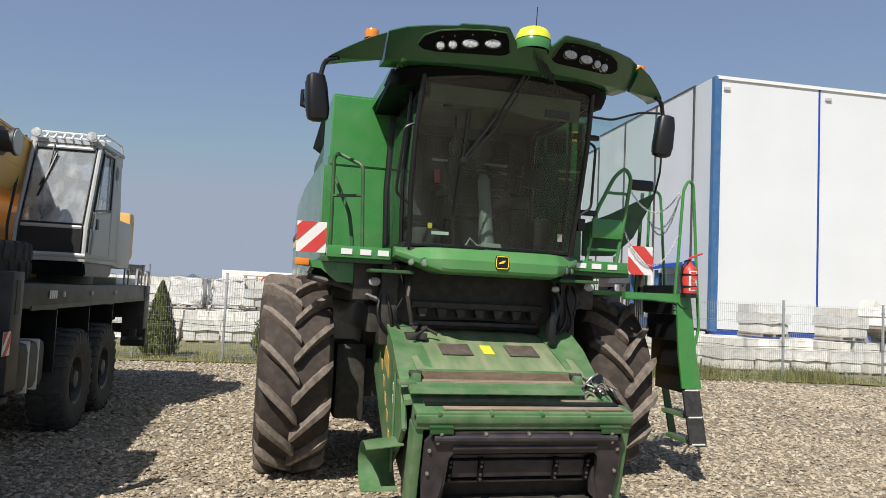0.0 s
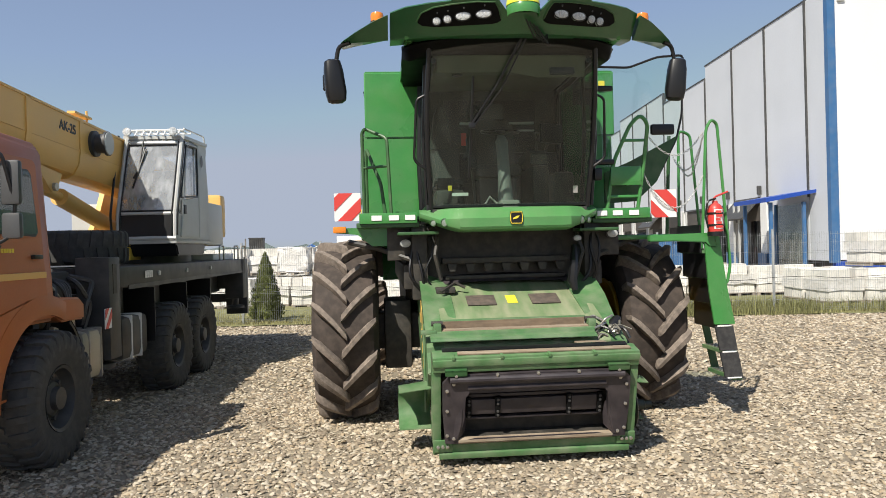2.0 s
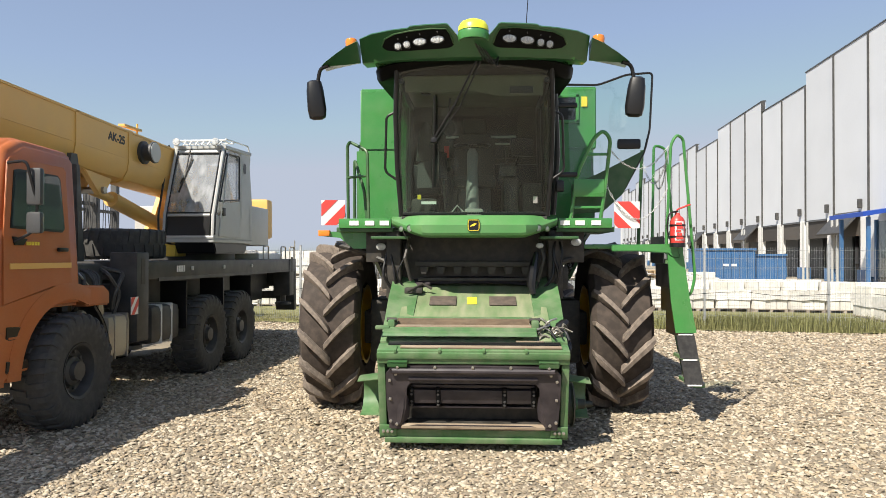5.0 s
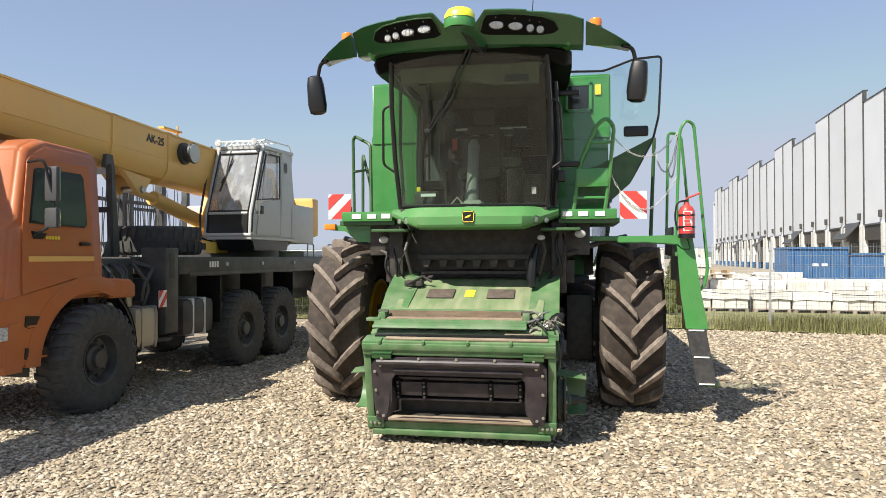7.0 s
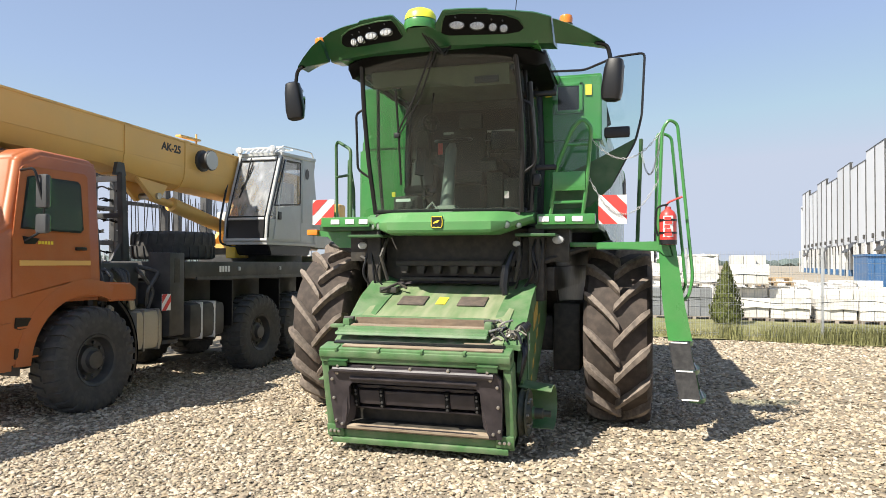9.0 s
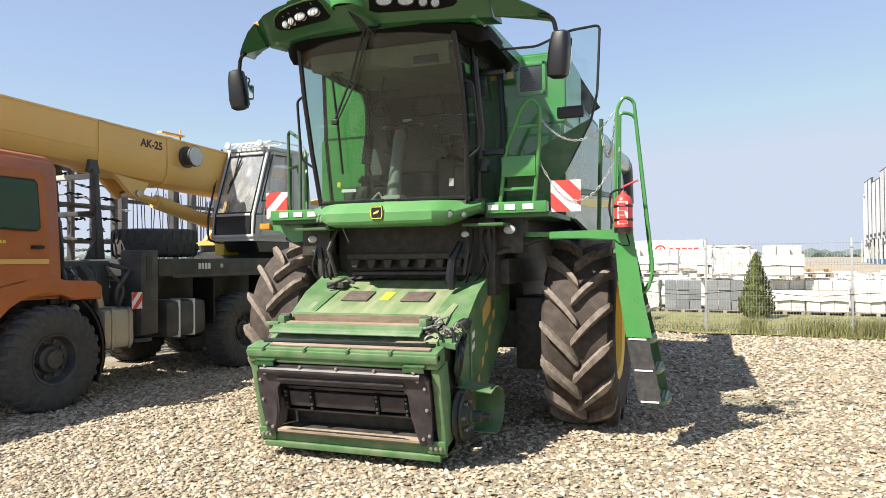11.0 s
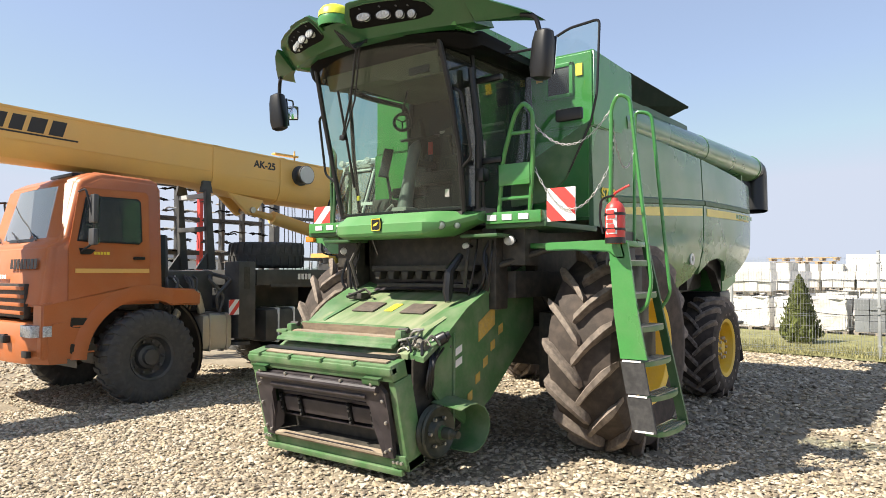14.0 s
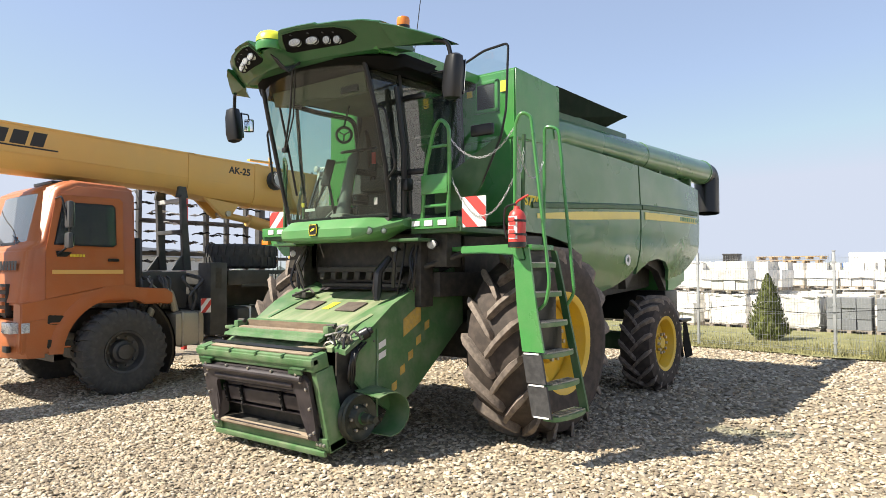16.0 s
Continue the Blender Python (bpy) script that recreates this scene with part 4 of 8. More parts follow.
def side_panel(outline, s, name):
    """A thin bulged panel: the skin swells outwards in the middle of its height."""
    bm = bmesh.new()
    prism(bm, outline, "x", 0, 0.05)
    bmesh.ops.triangulate(bm, faces=[f for f in bm.faces if len(f.verts) > 4])
    bmesh.ops.subdivide_edges(bm, edges=bm.edges, cuts=4, use_grid_fill=True)
    for v in bm.verts:
        y, z = v.co.y, v.co.z
        swell = 1.40 + 0.11 * min(1, (y - 1.5) / 2.2) ** 0.7 if y > 1.5 else 1.40
        swell -= 0.16 * max(0, (2.15 - z) / 0.7) ** 1.6
        swell -= 0.09 * max(0, (y - 5.5) / 1.6) ** 2
        swell -= 0.03 * max(0, (z - 2.5) / 0.7)
        v.co.x = s * (v.co.x + swell)
    bmesh.ops.recalc_face_normals(bm, faces=bm.faces)
    return part(name, bm, PANEL, combine, smooth=50)


def panel_x(y, z):
    r = 1.40 + 0.11 * min(1, max(0, y - 1.5) / 2.2) ** 0.7 - 0.16 * max(0, (2.15 - z) / 0.7) ** 1.6 - 0.09 * max(0, (y - 5.5) / 1.6) ** 2
    return r - 0.03 * max(0, (z - 2.5) / 0.7) + 0.05


for s in (-1, 1):
    side_panel(PANEL_F, s, "side_panel")
    side_panel(PANEL_R, s, "side_panel")
    for y0, y1 in ((1.9, 4.46), (4.66, 6.93)):
        bm = bmesh.new()
        sec = []
        for i in range(13):
            y = y0 + (y1 - y0) * i / 12
            zc = 2.33 + 0.14 * (y - 2.2) / 2.4 if y < 4.6 else 2.47 + 0.05 * (y - 4.6) / 2.4
            h = 0.05 * min(1, 0.35 + (y - 1.5) / 2.0)
            sec.append([(s * (panel_x(y, zc) + d), y, zc + k * h) for k, d in ((-1, -0.005), (-1, 0.006), (1, 0.006), (1, -0.005))])
        loft(bm, sec)
        part("yellow_stripe", bm, STRIPE, combine, "pale yellow side stripe", smooth=0)
        bm = bmesh.new()
        sec = []
        for i in range(13):
            y = y0 - 0.1 + (y1 - y0 + 0.15) * i / 12
            zc = (2.33 + 0.14 * (y - 2.2) / 2.4 if y < 4.6 else 2.47 + 0.05 * (y - 4.6) / 2.4) + 0.11
            sec.append([(s * (panel_x(y, zc) + d), y, zc + k) for k, d in ((-0.03, -0.005), (-0.02, 0.02), (0.03, 0.02), (0.05, -0.005))])
        loft(bm, sec)
        part("panel_crease", bm, GREEN_DARK, combine)
    part("round_badge", bm_lathe([(0, 0.035), (0, 0.075), (s * 0.012, 0.075), (s * 0.012, 0.035)], 24, "x", (s * (panel_x(4.15, 1.85) + 0.004), 4.15, 1.85)), WHITE, combine, m=None)
    bm = bmesh.new()
    prism(bm, [(4.45, 1.45), (4.8, 1.72), (5.2, 1.80), (5.6, 1.70), (5.9, 1.4), (5.9, 1.9), (4.4, 1.9)], "x", s * 1.25, s * 1.36)
    part("wheel_arch", bm, DARK, combine)
bm = bm_box(-1.36, 1.36, 6.2, 6.26, 1.6, 3.0)
prism(bm, [(6.1, 1.3), (6.9, 1.5), (7.05, 2.95), (6.2, 2.95)], "x", -1.3, 1.3, bevel=0.05)
part("rear_hood", bm, GREEN, combine)
part("chopper_body", bm_box(-0.95, 1.34, 5.95, 6.45, 0.92, 1.4, bevel=0.04), BLACK, combine, "black straw chopper housing")
for i, (y, w, h) in enumerate(((6.30, 0.16, 0.50), (6.48, 0.20, 0.58), (6.68, 0.26, 0.62))):
    part("chopper_vane", bm_prism([(y, 0.92), (y + 0.10, 0.90), (y + w + 0.12, 0.30), (y + w * 0.3, 0.28), (y - 0.02, 0.5)], "x", 1.24 + 0.05 * i, 1.255 + 0.05 * i), BAY, combine)
part("vane_bar", bm_box(1.0, 1.42, 6.40, 6.85, 0.88, 0.93, bevel=0.01), BLACK, combine)
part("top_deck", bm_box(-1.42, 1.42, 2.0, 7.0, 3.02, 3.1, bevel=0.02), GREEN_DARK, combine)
lettering("model_number", "S770", 0.15, STICKER, combine, pose(1.474, 1.66, 2.42, 90, 0, 86.5))
bar_row("maker_bar", GREEN, combine, pose(panel_x(6.2, 2.5) + 0.012, 6.02, 2.475, 90, 0, 88), [0.06] * 9, 0.06, 0.025, 0.002)

# grain tank
bm = bmesh.new()
prism(bm, [(1.5, 3.12), (2.45, 3.12), (2.45, 3.84), (1.52, 3.88), (1.5, 3.86)], "x", -1.41, 1.47, bevel=0.03)
prism(bm, [(1.5, 2.2), (2.2, 2.2), (2.2, 3.14), (1.5, 3.14)], "x", -1.46, 1.44, bevel=0.03)
part("grain_tank", bm, GREEN, combine, "green steel grain tank behind the cab")
bm = bm_box(-1.38, 1.38, 2.4, 4.5, 3.05, 3.62, bevel=0.03)
part("tank_rear", bm, GREEN_DARK, combine)
for s in (-1, 1):
    bm = bmesh.new()
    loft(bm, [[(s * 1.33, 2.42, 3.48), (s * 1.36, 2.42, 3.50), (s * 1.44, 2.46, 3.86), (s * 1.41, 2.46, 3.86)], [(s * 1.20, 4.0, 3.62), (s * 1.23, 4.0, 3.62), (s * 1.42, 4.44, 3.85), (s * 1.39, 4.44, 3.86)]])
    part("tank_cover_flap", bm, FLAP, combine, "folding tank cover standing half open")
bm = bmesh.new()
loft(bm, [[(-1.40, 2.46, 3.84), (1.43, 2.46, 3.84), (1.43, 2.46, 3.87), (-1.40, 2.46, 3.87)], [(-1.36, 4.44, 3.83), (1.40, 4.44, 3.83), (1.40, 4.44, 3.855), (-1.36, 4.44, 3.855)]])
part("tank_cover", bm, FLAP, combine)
hatch = part("tank_window", bm_box(0.98, 1.22, 1.485, 1.50, 3.47, 3.74, bevel=0.01), BLACK, combine, "dark tank window with a green frame")
bm = bmesh.new()
for a in (((0.94, 3.43), (1.26, 3.47)), ((0.94, 3.74), (1.26, 3.78)), ((0.94, 3.43), (0.98, 3.78)), ((1.22, 3.43), (1.26, 3.78))):
    box(bm, a[0][0], a[1][0], 1.475, 1.502, a[0][1], a[1][1], bevel=0.006)
part("frame", bm, GREEN, hatch)
for x in (0.84, 1.29):
    part("warning_sticker", bm_box(x, x + 0.07, 1.485, 1.498, 3.63, 3.75), STICKER, combine, smooth=0)
part("reflector_sticker", bm_box(1.425, 1.433, 1.75, 1.88, 3.66, 3.76), WHITE_SIGN, combine, smooth=0)

# unloading auger folded along the left side
aug = part("unloading_auger", bm_tube([(1.28, 2.3, 3.28), (1.28, 2.6, 3.34), (1.29, 5.0, 3.38), (1.30, 7.75, 3.43)], 0.205, 24), PANEL, combine, "long dull green unloading tube")
part("collar", bm_lathe([(-0.012, 0.2), (-0.012, 0.211), (0.012, 0.211), (0.012, 0.2)], 24, "y", (1.29, 5.0, 3.38)), PANEL, aug)
part("collar", bm_lathe([(-0.02, 0.2), (-0.02, 0.215), (0.02, 0.215), (0.02, 0.2)], 24, "y", (1.30, 7.7, 3.43)), PANEL, aug)
part("spout", bm_tube(bend([(1.30, 7.7, 3.43), (1.31, 8.02, 3.42), (1.33, 7.95, 2.72)], 0.25, 6), [0.2] * 3 + [0.21] * 6, 16, cap=False), BLACK, aug, "black rubber discharge spout")
bm = bmesh.new()
for y in (3.4, 5.6, 6.9):
    box(bm, 1.15, 1.4, y, y + 0.06, 3.0, 3.22)
part("auger_rest", bm, GREEN_DARK, combine)

# cab shell
def screen_y(u, v):
    """The windscreen's front, by its place across (-1 to 1) and up (0 to 1)."""
    return 0.30 - 0.10 * (1 - u * u) - 0.35 * v ** 1.2 - 0.05 * v * (1 - u * u)


WS = []
for k in range(9):
    v = k / 8
    half = 0.755 + 0.04 * math.sin(v * 2.6)
    WS.append([(half * u, screen_y(u, v), 2.27 + v * 1.44) for u in (-1 + i / 8 for i in range(17))])
bm = bmesh.new()
loft(bm, WS, close=False)
cabin = thing("cab", "", "")
cabin.parent = combine
part("windshield", bm, GLASS_CAB, cabin, "big curved dusty windscreen", smooth=80)
for s in (-1, 1):
    bm = bmesh.new()
    loft(bm, [[(s * 0.77, 0.33, 2.28), (s * 0.79, 1.42, 2.28)], [(s * 0.81, 0.17, 2.9), (s * 0.81, 1.42, 2.9)], [(s * 0.78, -0.03, 3.69), (s * 0.78, 1.42, 3.69)]], close=False)
    part("side_window", bm, GLASS_CAB if s < 0 else GLASS_DARK, cabin, smooth=80)
    part("front_pillar", bm_tube([(s * 0.768, 0.32, 2.24), (s * 0.802, 0.21, 2.75), (s * 0.804, 0.08, 3.25), (s * 0.778, -0.05, 3.70)], 0.024, 8), BLACK, cabin)
    part("rear_pillar", bm_tube([(s * 0.79, 1.42, 2.2), (s * 0.81, 1.43, 2.9), (s * 0.78, 1.42, 3.68)], 0.035, 8), BLACK, cabin)
    part("mid_pillar", bm_tube([(s * 0.79, 0.60, 2.2), (s * 0.82, 0.52, 2.9), (s * 0.79, 0.42, 3.69)], 0.02, 6), BLACK, cabin)
    part("window_sill", bm_box(-0.03, 0.03, 0.42, 1.48, 2.12, 2.29, bevel=0.01, m=pose(s * 0.78, 0, 0, 0, 0, 0)), BLACK, cabin)
bm = bm_box(-0.78, 0.78, 1.43, 1.48, 2.2, 3.69)
part("rear_wall", bm, INTERIOR, cabin)
part("cab_floor", bm_box(-0.76, 0.76, 0.3, 1.45, 2.14, 2.24), INTERIOR, cabin)
# roof: dark underside hull, then the visor band
sec = []
for x, y0, zb, zt in ((-1.02, 0.16, 3.68, 3.80), (-0.95, 0.02, 3.62, 3.80), (-0.80, -0.10, 3.645, 3.80), (-0.5, -0.24, 3.695, 3.80), (0, -0.32, 3.71, 3.80), (0.5, -0.24, 3.695, 3.80), (0.80, -0.10, 3.645, 3.80), (0.95, 0.02, 3.62, 3.80), (1.02, 0.16, 3.68, 3.80)):
    sec.append([(x, y0, zt - 0.06), (x, y0 + 0.03, zb + 0.05), (x, y0 + 0.10, zb), (x, y0 + 0.30, max(zb, 3.66)), (x * 0.95, 1.5, 3.70), (x * 0.95, 1.55, zt), (x, y0 + 0.1, zt)])
part("roof_hull", bm_loft(sec), HULL, cabin, "black roof underside", smooth=45)
part("roof_top", bm_loft([[(x, -0.45 + 0.3 * abs(x) ** 1.5, z), (x, 1.5, z), (x, 1.55, z - 0.1), (x, -0.4 + 0.3 * abs(x) ** 1.5, z - 0.1)] for x, z in ((-1.0, 3.86), (-0.7, 3.90), (0, 3.91), (0.7, 3.90), (1.0, 3.86))]), GREEN, cabin)


def visor_y(x):
    return -0.66 + 0.40 * (abs(x) / 1.13) ** 1.7


def visor_face(x, f, proud=0.0):
    """A point of the visor's undercut face, f of the way from its lower edge to its upper one."""
    u = abs(x) / 1.13
    zb = 3.715 + 0.065 * u ** 1.6
    return Vector((x, visor_y(x) + 0.24 * (1 - f) - 0.80 * proud, zb + 0.225 * f - 0.6 * proud))


VIS = ((0.0, 0.62), (0.10, 0.62), (0.14, 0.64), (0.235, 1.04), (0.26, 1.06), (0.45, 1.06), (0.60, 1.05), (0.62, 1.0), (0.80, 0.98), (1.0, 0.92), (1.13, 0.80))
for s in (-1, 1):
    sec = []
    for x, f in VIS:
        lo, mid, hi = visor_face(x, 0), visor_face(x, 0.16), visor_face(x, f)
        ring = [lo + Vector((0, 0.03, -0.004)), lo, lo + Vector((0, -0.012, 0.016)), mid, hi, hi + Vector((0, 0.02, 0.016)), hi + Vector((0, 0.34, 0.02)), lo + Vector((0, 0.30, 0.03))]
        sec.append([(s * p.x, p.y, p.z) for p in ring])
    part("visor", bm_loft(sec), VISOR, cabin, "green roof visor with lamp bays", smooth=28)
    sec = []
    for x, f0, f1 in ((0.185, 0.40, 0.50), (0.215, 0.34, 0.72), (0.255, 0.31, 0.90), (0.40, 0.30, 0.93), (0.60, 0.29, 0.90), (0.75, 0.30, 0.84), (0.85, 0.36, 0.72), (0.89, 0.46, 0.58)):
        p, q = visor_face(x, f0, 0.004), visor_face(x, f1, 0.004)
        sec.append([(s * x, p.y, p.z), (s * x, q.y, q.z), (s * x, q.y + 0.05, q.z), (s * x, p.y + 0.05, p.z)])
    bay = part("lamp_bay", bm_loft(sec), BAY, cabin)
    bm = bmesh.new()
    tube(bm, [(s * x, *visor_face(x, f, 0.004).yz) for x, f in ((0.185, 0.45), (0.215, 0.74), (0.25, 0.92), (0.40, 0.95), (0.60, 0.92), (0.76, 0.86), (0.86, 0.73), (0.90, 0.5))], 0.007, 6)
    part("bay_rim", bm, GREEN_DARK, bay, "dark green rim round the lamp bay")
    for x, r, flat, f in ((0.335, 0.066, 0.55, 0.58), (0.505, 0.066, 0.55, 0.54), (0.635, 0.036, 1.0, 0.48), (0.725, 0.036, 1.0, 0.44)):
        bm = bmesh.new()
        lathe(bm, [(0.05, r * 0.9), (-0.012, r), (-0.022, r * 0.86), (-0.026, 0)], 20, "y")
        for v in bm.verts:
            v.co.z *= flat
        c = visor_face(x, f)
        wlamp = part("work_lamp", bm, LENS_WHITE, cabin, "clear work lamp", m=pose(s * x, c.y - 0.012, c.z, 8, 0, s * 14))
        bez = bmesh.new()
        tube(bez, [(r * 1.04 * math.cos(a), -0.010, r * 1.04 * flat * math.sin(a)) for a in (6.283 * q / 20 for q in range(20))], 0.006, 6, closed=True)
        part("bezel", bez, BLACK, wlamp)
        for k in (-0.35, 0.3):
            bm = bm_box(r * k - 0.006, r * k + 0.006, -0.0285, -0.0235, -r * flat * 0.5, r * flat * 0.45)
            part("bulb_post", bm, GREY, wlamp)
        lathe_bolt = bm_lathe([(0.01, 0.007), (-0.008, 0.007), (-0.012, 0)], 8, "y")
        t = visor_face(x, min(0.84, f + 0.26), 0.006)
        part("bay_bolt", lathe_bolt, BLACK_STEEL, bay, m=pose(s * x, t.y, t.z))
    sec = []
    for x, y, zb, zt in ((1.15, -0.235, 3.775, 3.945), (1.28, -0.15, 3.775, 3.915), (1.45, 0.0, 3.785, 3.86), (1.56, 0.11, 3.79, 3.82), (1.585, 0.14, 3.795, 3.806)):
        k = (zt - zb) * 1.15
        sec.append([(s * x, y + k + 0.02, zb), (s * x, y + k, zb), (s * x, y + k - 0.015, zb + 0.012), (s * x, y - 0.012, zt - 0.012), (s * x, y + 0.008, zt), (s * x, y + 0.22, zt), (s * x, y + 0.24, zb + 0.01)])
    part("visor_arm", bm_loft(sec), VISOR, cabin, "green mirror arm wing")
    bcn = part("beacon", bm_lathe([(0, 0.055), (0.05, 0.062), (0.055, 0.05), (0.055, 0)], 18, "z", (s * 1.245, -0.02, 3.895)), BLACK, cabin)
    lens = part("lens", bm_lathe([(0.05, 0.058), (0.1, 0.062), (0.125, 0.055), (0.138, 0.03), (0.14, 0)], 18, "z", (s * 1.245, -0.02, 3.895)), LENS_AMBER, bcn, "amber beacon lens")
    arm = part("mirror_arm", bm_tube(bend([(s * 1.50, 0.1, 3.79), (s * 1.61, 0.17, 3.78), (s * 1.645, 0.19, 3.60)], 0.07), 0.02, 8), BLACK, cabin)
    bm = bmesh.new()
    sec = []
    for z, a, b in ((3.22, 0.05, 0.03), (3.24, 0.085, 0.06), (3.32, 0.098, 0.075), (3.52, 0.090, 0.075), (3.61, 0.075, 0.06), (3.63, 0.045, 0.03)):
        sec.append([(a * math.copysign(abs(math.cos(t)) ** 0.6, math.cos(t)), b * math.copysign(abs(math.sin(t)) ** 0.6, math.sin(t)) * (1.1 if math.sin(t) < 0 else 0.8), z) for t in (6.283 * q / 20 for q in range(20))])
    loft(bm, sec)
    mir = part("mirror", bm, BLACK, cabin, "black wing mirror housing", m=Matrix.Translation((s * 1.655, 0.2, 3.43)) @ pose(0, 0, 0, 0, s * 6, -s * 12) @ Matrix.Translation((0, 0, -3.4)))
    part("mirror_glass", bm_box(-0.08, 0.08, 0.061, 0.066, 3.27, 3.58, bevel=0.002), MIRROR, mir)
part("convex_mirror_arm", bm_tube(bend([(-1.64, 0.22, 3.60), (-1.66, 0.40, 3.62), (-1.72, 0.45, 3.58)], 0.04), 0.009, 6), BLACK, cabin)
cm = part("convex_mirror", bm_box(-0.06, 0.06, -0.02, 0.025, -0.08, 0.08, bevel=0.02), BLACK, cabin, m=pose(-1.73, 0.46, 3.50, 0, 0, 40))
part("convex_glass", bm_box(-0.05, 0.05, -0.026, -0.021, -0.07, 0.07, bevel=0.002), MIRROR, cm)
bm = bm_lathe([(0, 0.13), (0.0, 0.14), (0.05, 0.15), (0.085, 0.14), (0.085, 0)], 28, "z", (0, -0.54, 3.83))
part("receiver_base", bm, GREEN, cabin)
part("receiver_dome", bm_lathe([(0.085, 0.145), (0.13, 0.14), (0.17, 0.115), (0.195, 0.06), (0.20, 0)], 28, "z", (0, -0.54, 3.83)), DOME, cabin, "bright yellow satellite receiver dome")
part("antenna", bm_tube([(0.55, 0.9, 3.88), (0.62, 1.0, 4.9)], 0.005, 5), BLACK, cabin)

# cab interior
bm = bmesh.new()
box(bm, -0.25, 0.25, 0.88, 1.30, 2.60, 2.74, bevel=0.06)
prism(bm, [(1.16, 2.68), (1.28, 2.66), (1.40, 3.26), (1.30, 3.30), (1.20, 2.9)], "x", -0.24, 0.24, bevel=0.05)
box(bm, -0.14, 0.14, 1.30, 1.41, 3.28, 3.46, bevel=0.04)
box(bm, -0.2, 0.2, 0.98, 1.35, 2.24, 2.6, bevel=0.03)
part("driver_seat", bm, SEAT, cabin, "dark grey driver's seat")
part("seat_armrest", bm_box(-0.34, -0.27, 0.85, 1.25, 2.82, 2.89, bevel=0.03), SEAT, cabin)
console = part("armrest_console", bm_loft([[(0.28, y, z - 0.10), (0.46, y, z - 0.10), (0.45, y, z), (0.29, y, z)] for y, z in ((0.62, 2.80), (0.75, 2.86), (1.0, 2.85), (1.32, 2.82))]), INTERIOR, cabin, "dark armrest console with a joystick", smooth=40)
part("joystick", bm_tube([(0.36, 0.70, 2.84), (0.36, 0.66, 2.95), (0.36, 0.64, 3.02)], [0.012, 0.018, 0.035], 8), BLACK, console)
part("console_foot", bm_box(0.32, 0.50, 0.72, 1.38, 2.24, 2.70, bevel=0.04), INTERIOR, console)
part("side_shelf", bm_box(0.52, 0.74, 0.62, 1.40, 2.24, 2.62, bevel=0.05), INTERIOR, cabin)
part("cool_box", bm_box(-0.70, -0.40, 0.62, 1.02, 2.24, 2.46, bevel=0.06), INTERIOR, cabin)
part("steering_column", bm_tube([(-0.02, 0.40, 2.22), (-0.02, 0.45, 2.45), (-0.02, 0.52, 2.74), (-0.02, 0.58, 2.93), (-0.02, 0.62, 3.0)], [0.085, 0.068, 0.058, 0.062, 0.03], 14), COLUMN, cabin, "pale steering column")
part("column_boot", bm_box(-0.10, 0.10, 0.30, 0.50, 2.22, 2.32, bevel=0.03), BEIGE, cabin)
bm = bmesh.new()
ring = [(0.19 * math.cos(a), 0.19 * math.sin(a), 0) for a in (2 * math.pi * i / 28 for i in range(28))]
tube(bm, ring, 0.015, 8, closed=True)
for a in (0.5, 2.6, 4.7):
    tube(bm, [(0, 0, -0.02), (0.19 * math.cos(a), 0.19 * math.sin(a), 0)], 0.012, 6)
lathe(bm, [(-0.03, 0.05), (0.01, 0.05), (0.015, 0)], 14, "z")
part("steering_wheel", bm, BLACK, cabin, m=pose(-0.02, 0.66, 3.04, 14, 0, 0))
part("monitor", bm_box(-0.14, 0.14, -0.02, 0.02, -0.10, 0.10, bevel=0.014, m=pose(0.52, 0.70, 3.02, 0, 0, 25)), BLACK, cabin, "black touch screen")
part("monitor_post", bm_tube([(0.46, 0.78, 2.82), (0.50, 0.74, 2.94)], 0.014, 6), BLACK, cabin)
part("corner_display", bm_box(-0.05, 0.05, -0.015, 0.015, -0.16, 0.16, bevel=0.012, m=pose(-0.34, 0.50, 2.80, -18, 8, 30)), BLACK, cabin, "slim dark display on a post")
part("display_post", bm_tube([(-0.30, 0.55, 2.24), (-0.32, 0.54, 2.5), (-0.34, 0.51, 2.68)], 0.016, 6), BLACK, cabin)
bm = bmesh.new()
tube(bm, [(0.085 * math.cos(a), 0, 0.085 * math.sin(a)) for a in (6.283 * q / 22 for q in range(22))], 0.017, 8, closed=True)
tube(bm, [(0, 0, 0.085), (0.02, 0.03, 0.2), (0.05, 0.06, 0.34)], 0.012, 6)
for a in (0.5, 2.6, 4.7):
    tube(bm, [(0, 0, 0), (0.085 * math.cos(a), 0, 0.085 * math.sin(a))], 0.008, 5)
part("ring_mirror", bm, BLACK, cabin, "small black ring on a roof stalk", m=pose(-0.28, 0.68, 3.24, 0, 0, 35))
part("headliner", bm_box(-0.74, 0.74, 0.1, 1.42, 3.62, 3.68, bevel=0.02), HEADLINER, cabin, "olive beige roof lining")
part("roof_console", bm_loft([[(x, 0.02, 3.64), (x, 0.06, 3.50 - 0.05 * (x > 0.2)), (x, 0.34, 3.54), (x, 0.40, 3.64)] for x in (-0.70, -0.4, 0.0, 0.25, 0.5, 0.70)]), HEADLINER, cabin, "olive overhead console", smooth=40)
for x in (-0.5, 0.42):
    part("ceiling_vent", bm_lathe([(0, 0.05), (-0.02, 0.05), (-0.022, 0.03), (-0.01, 0)], 14, "z", (x, 0.2, 3.52)), BLACK, cabin)
part("radio", bm_box(0.36, 0.60, 0.03, 0.06, 3.47, 3.54, bevel=0.008), BLACK, cabin)
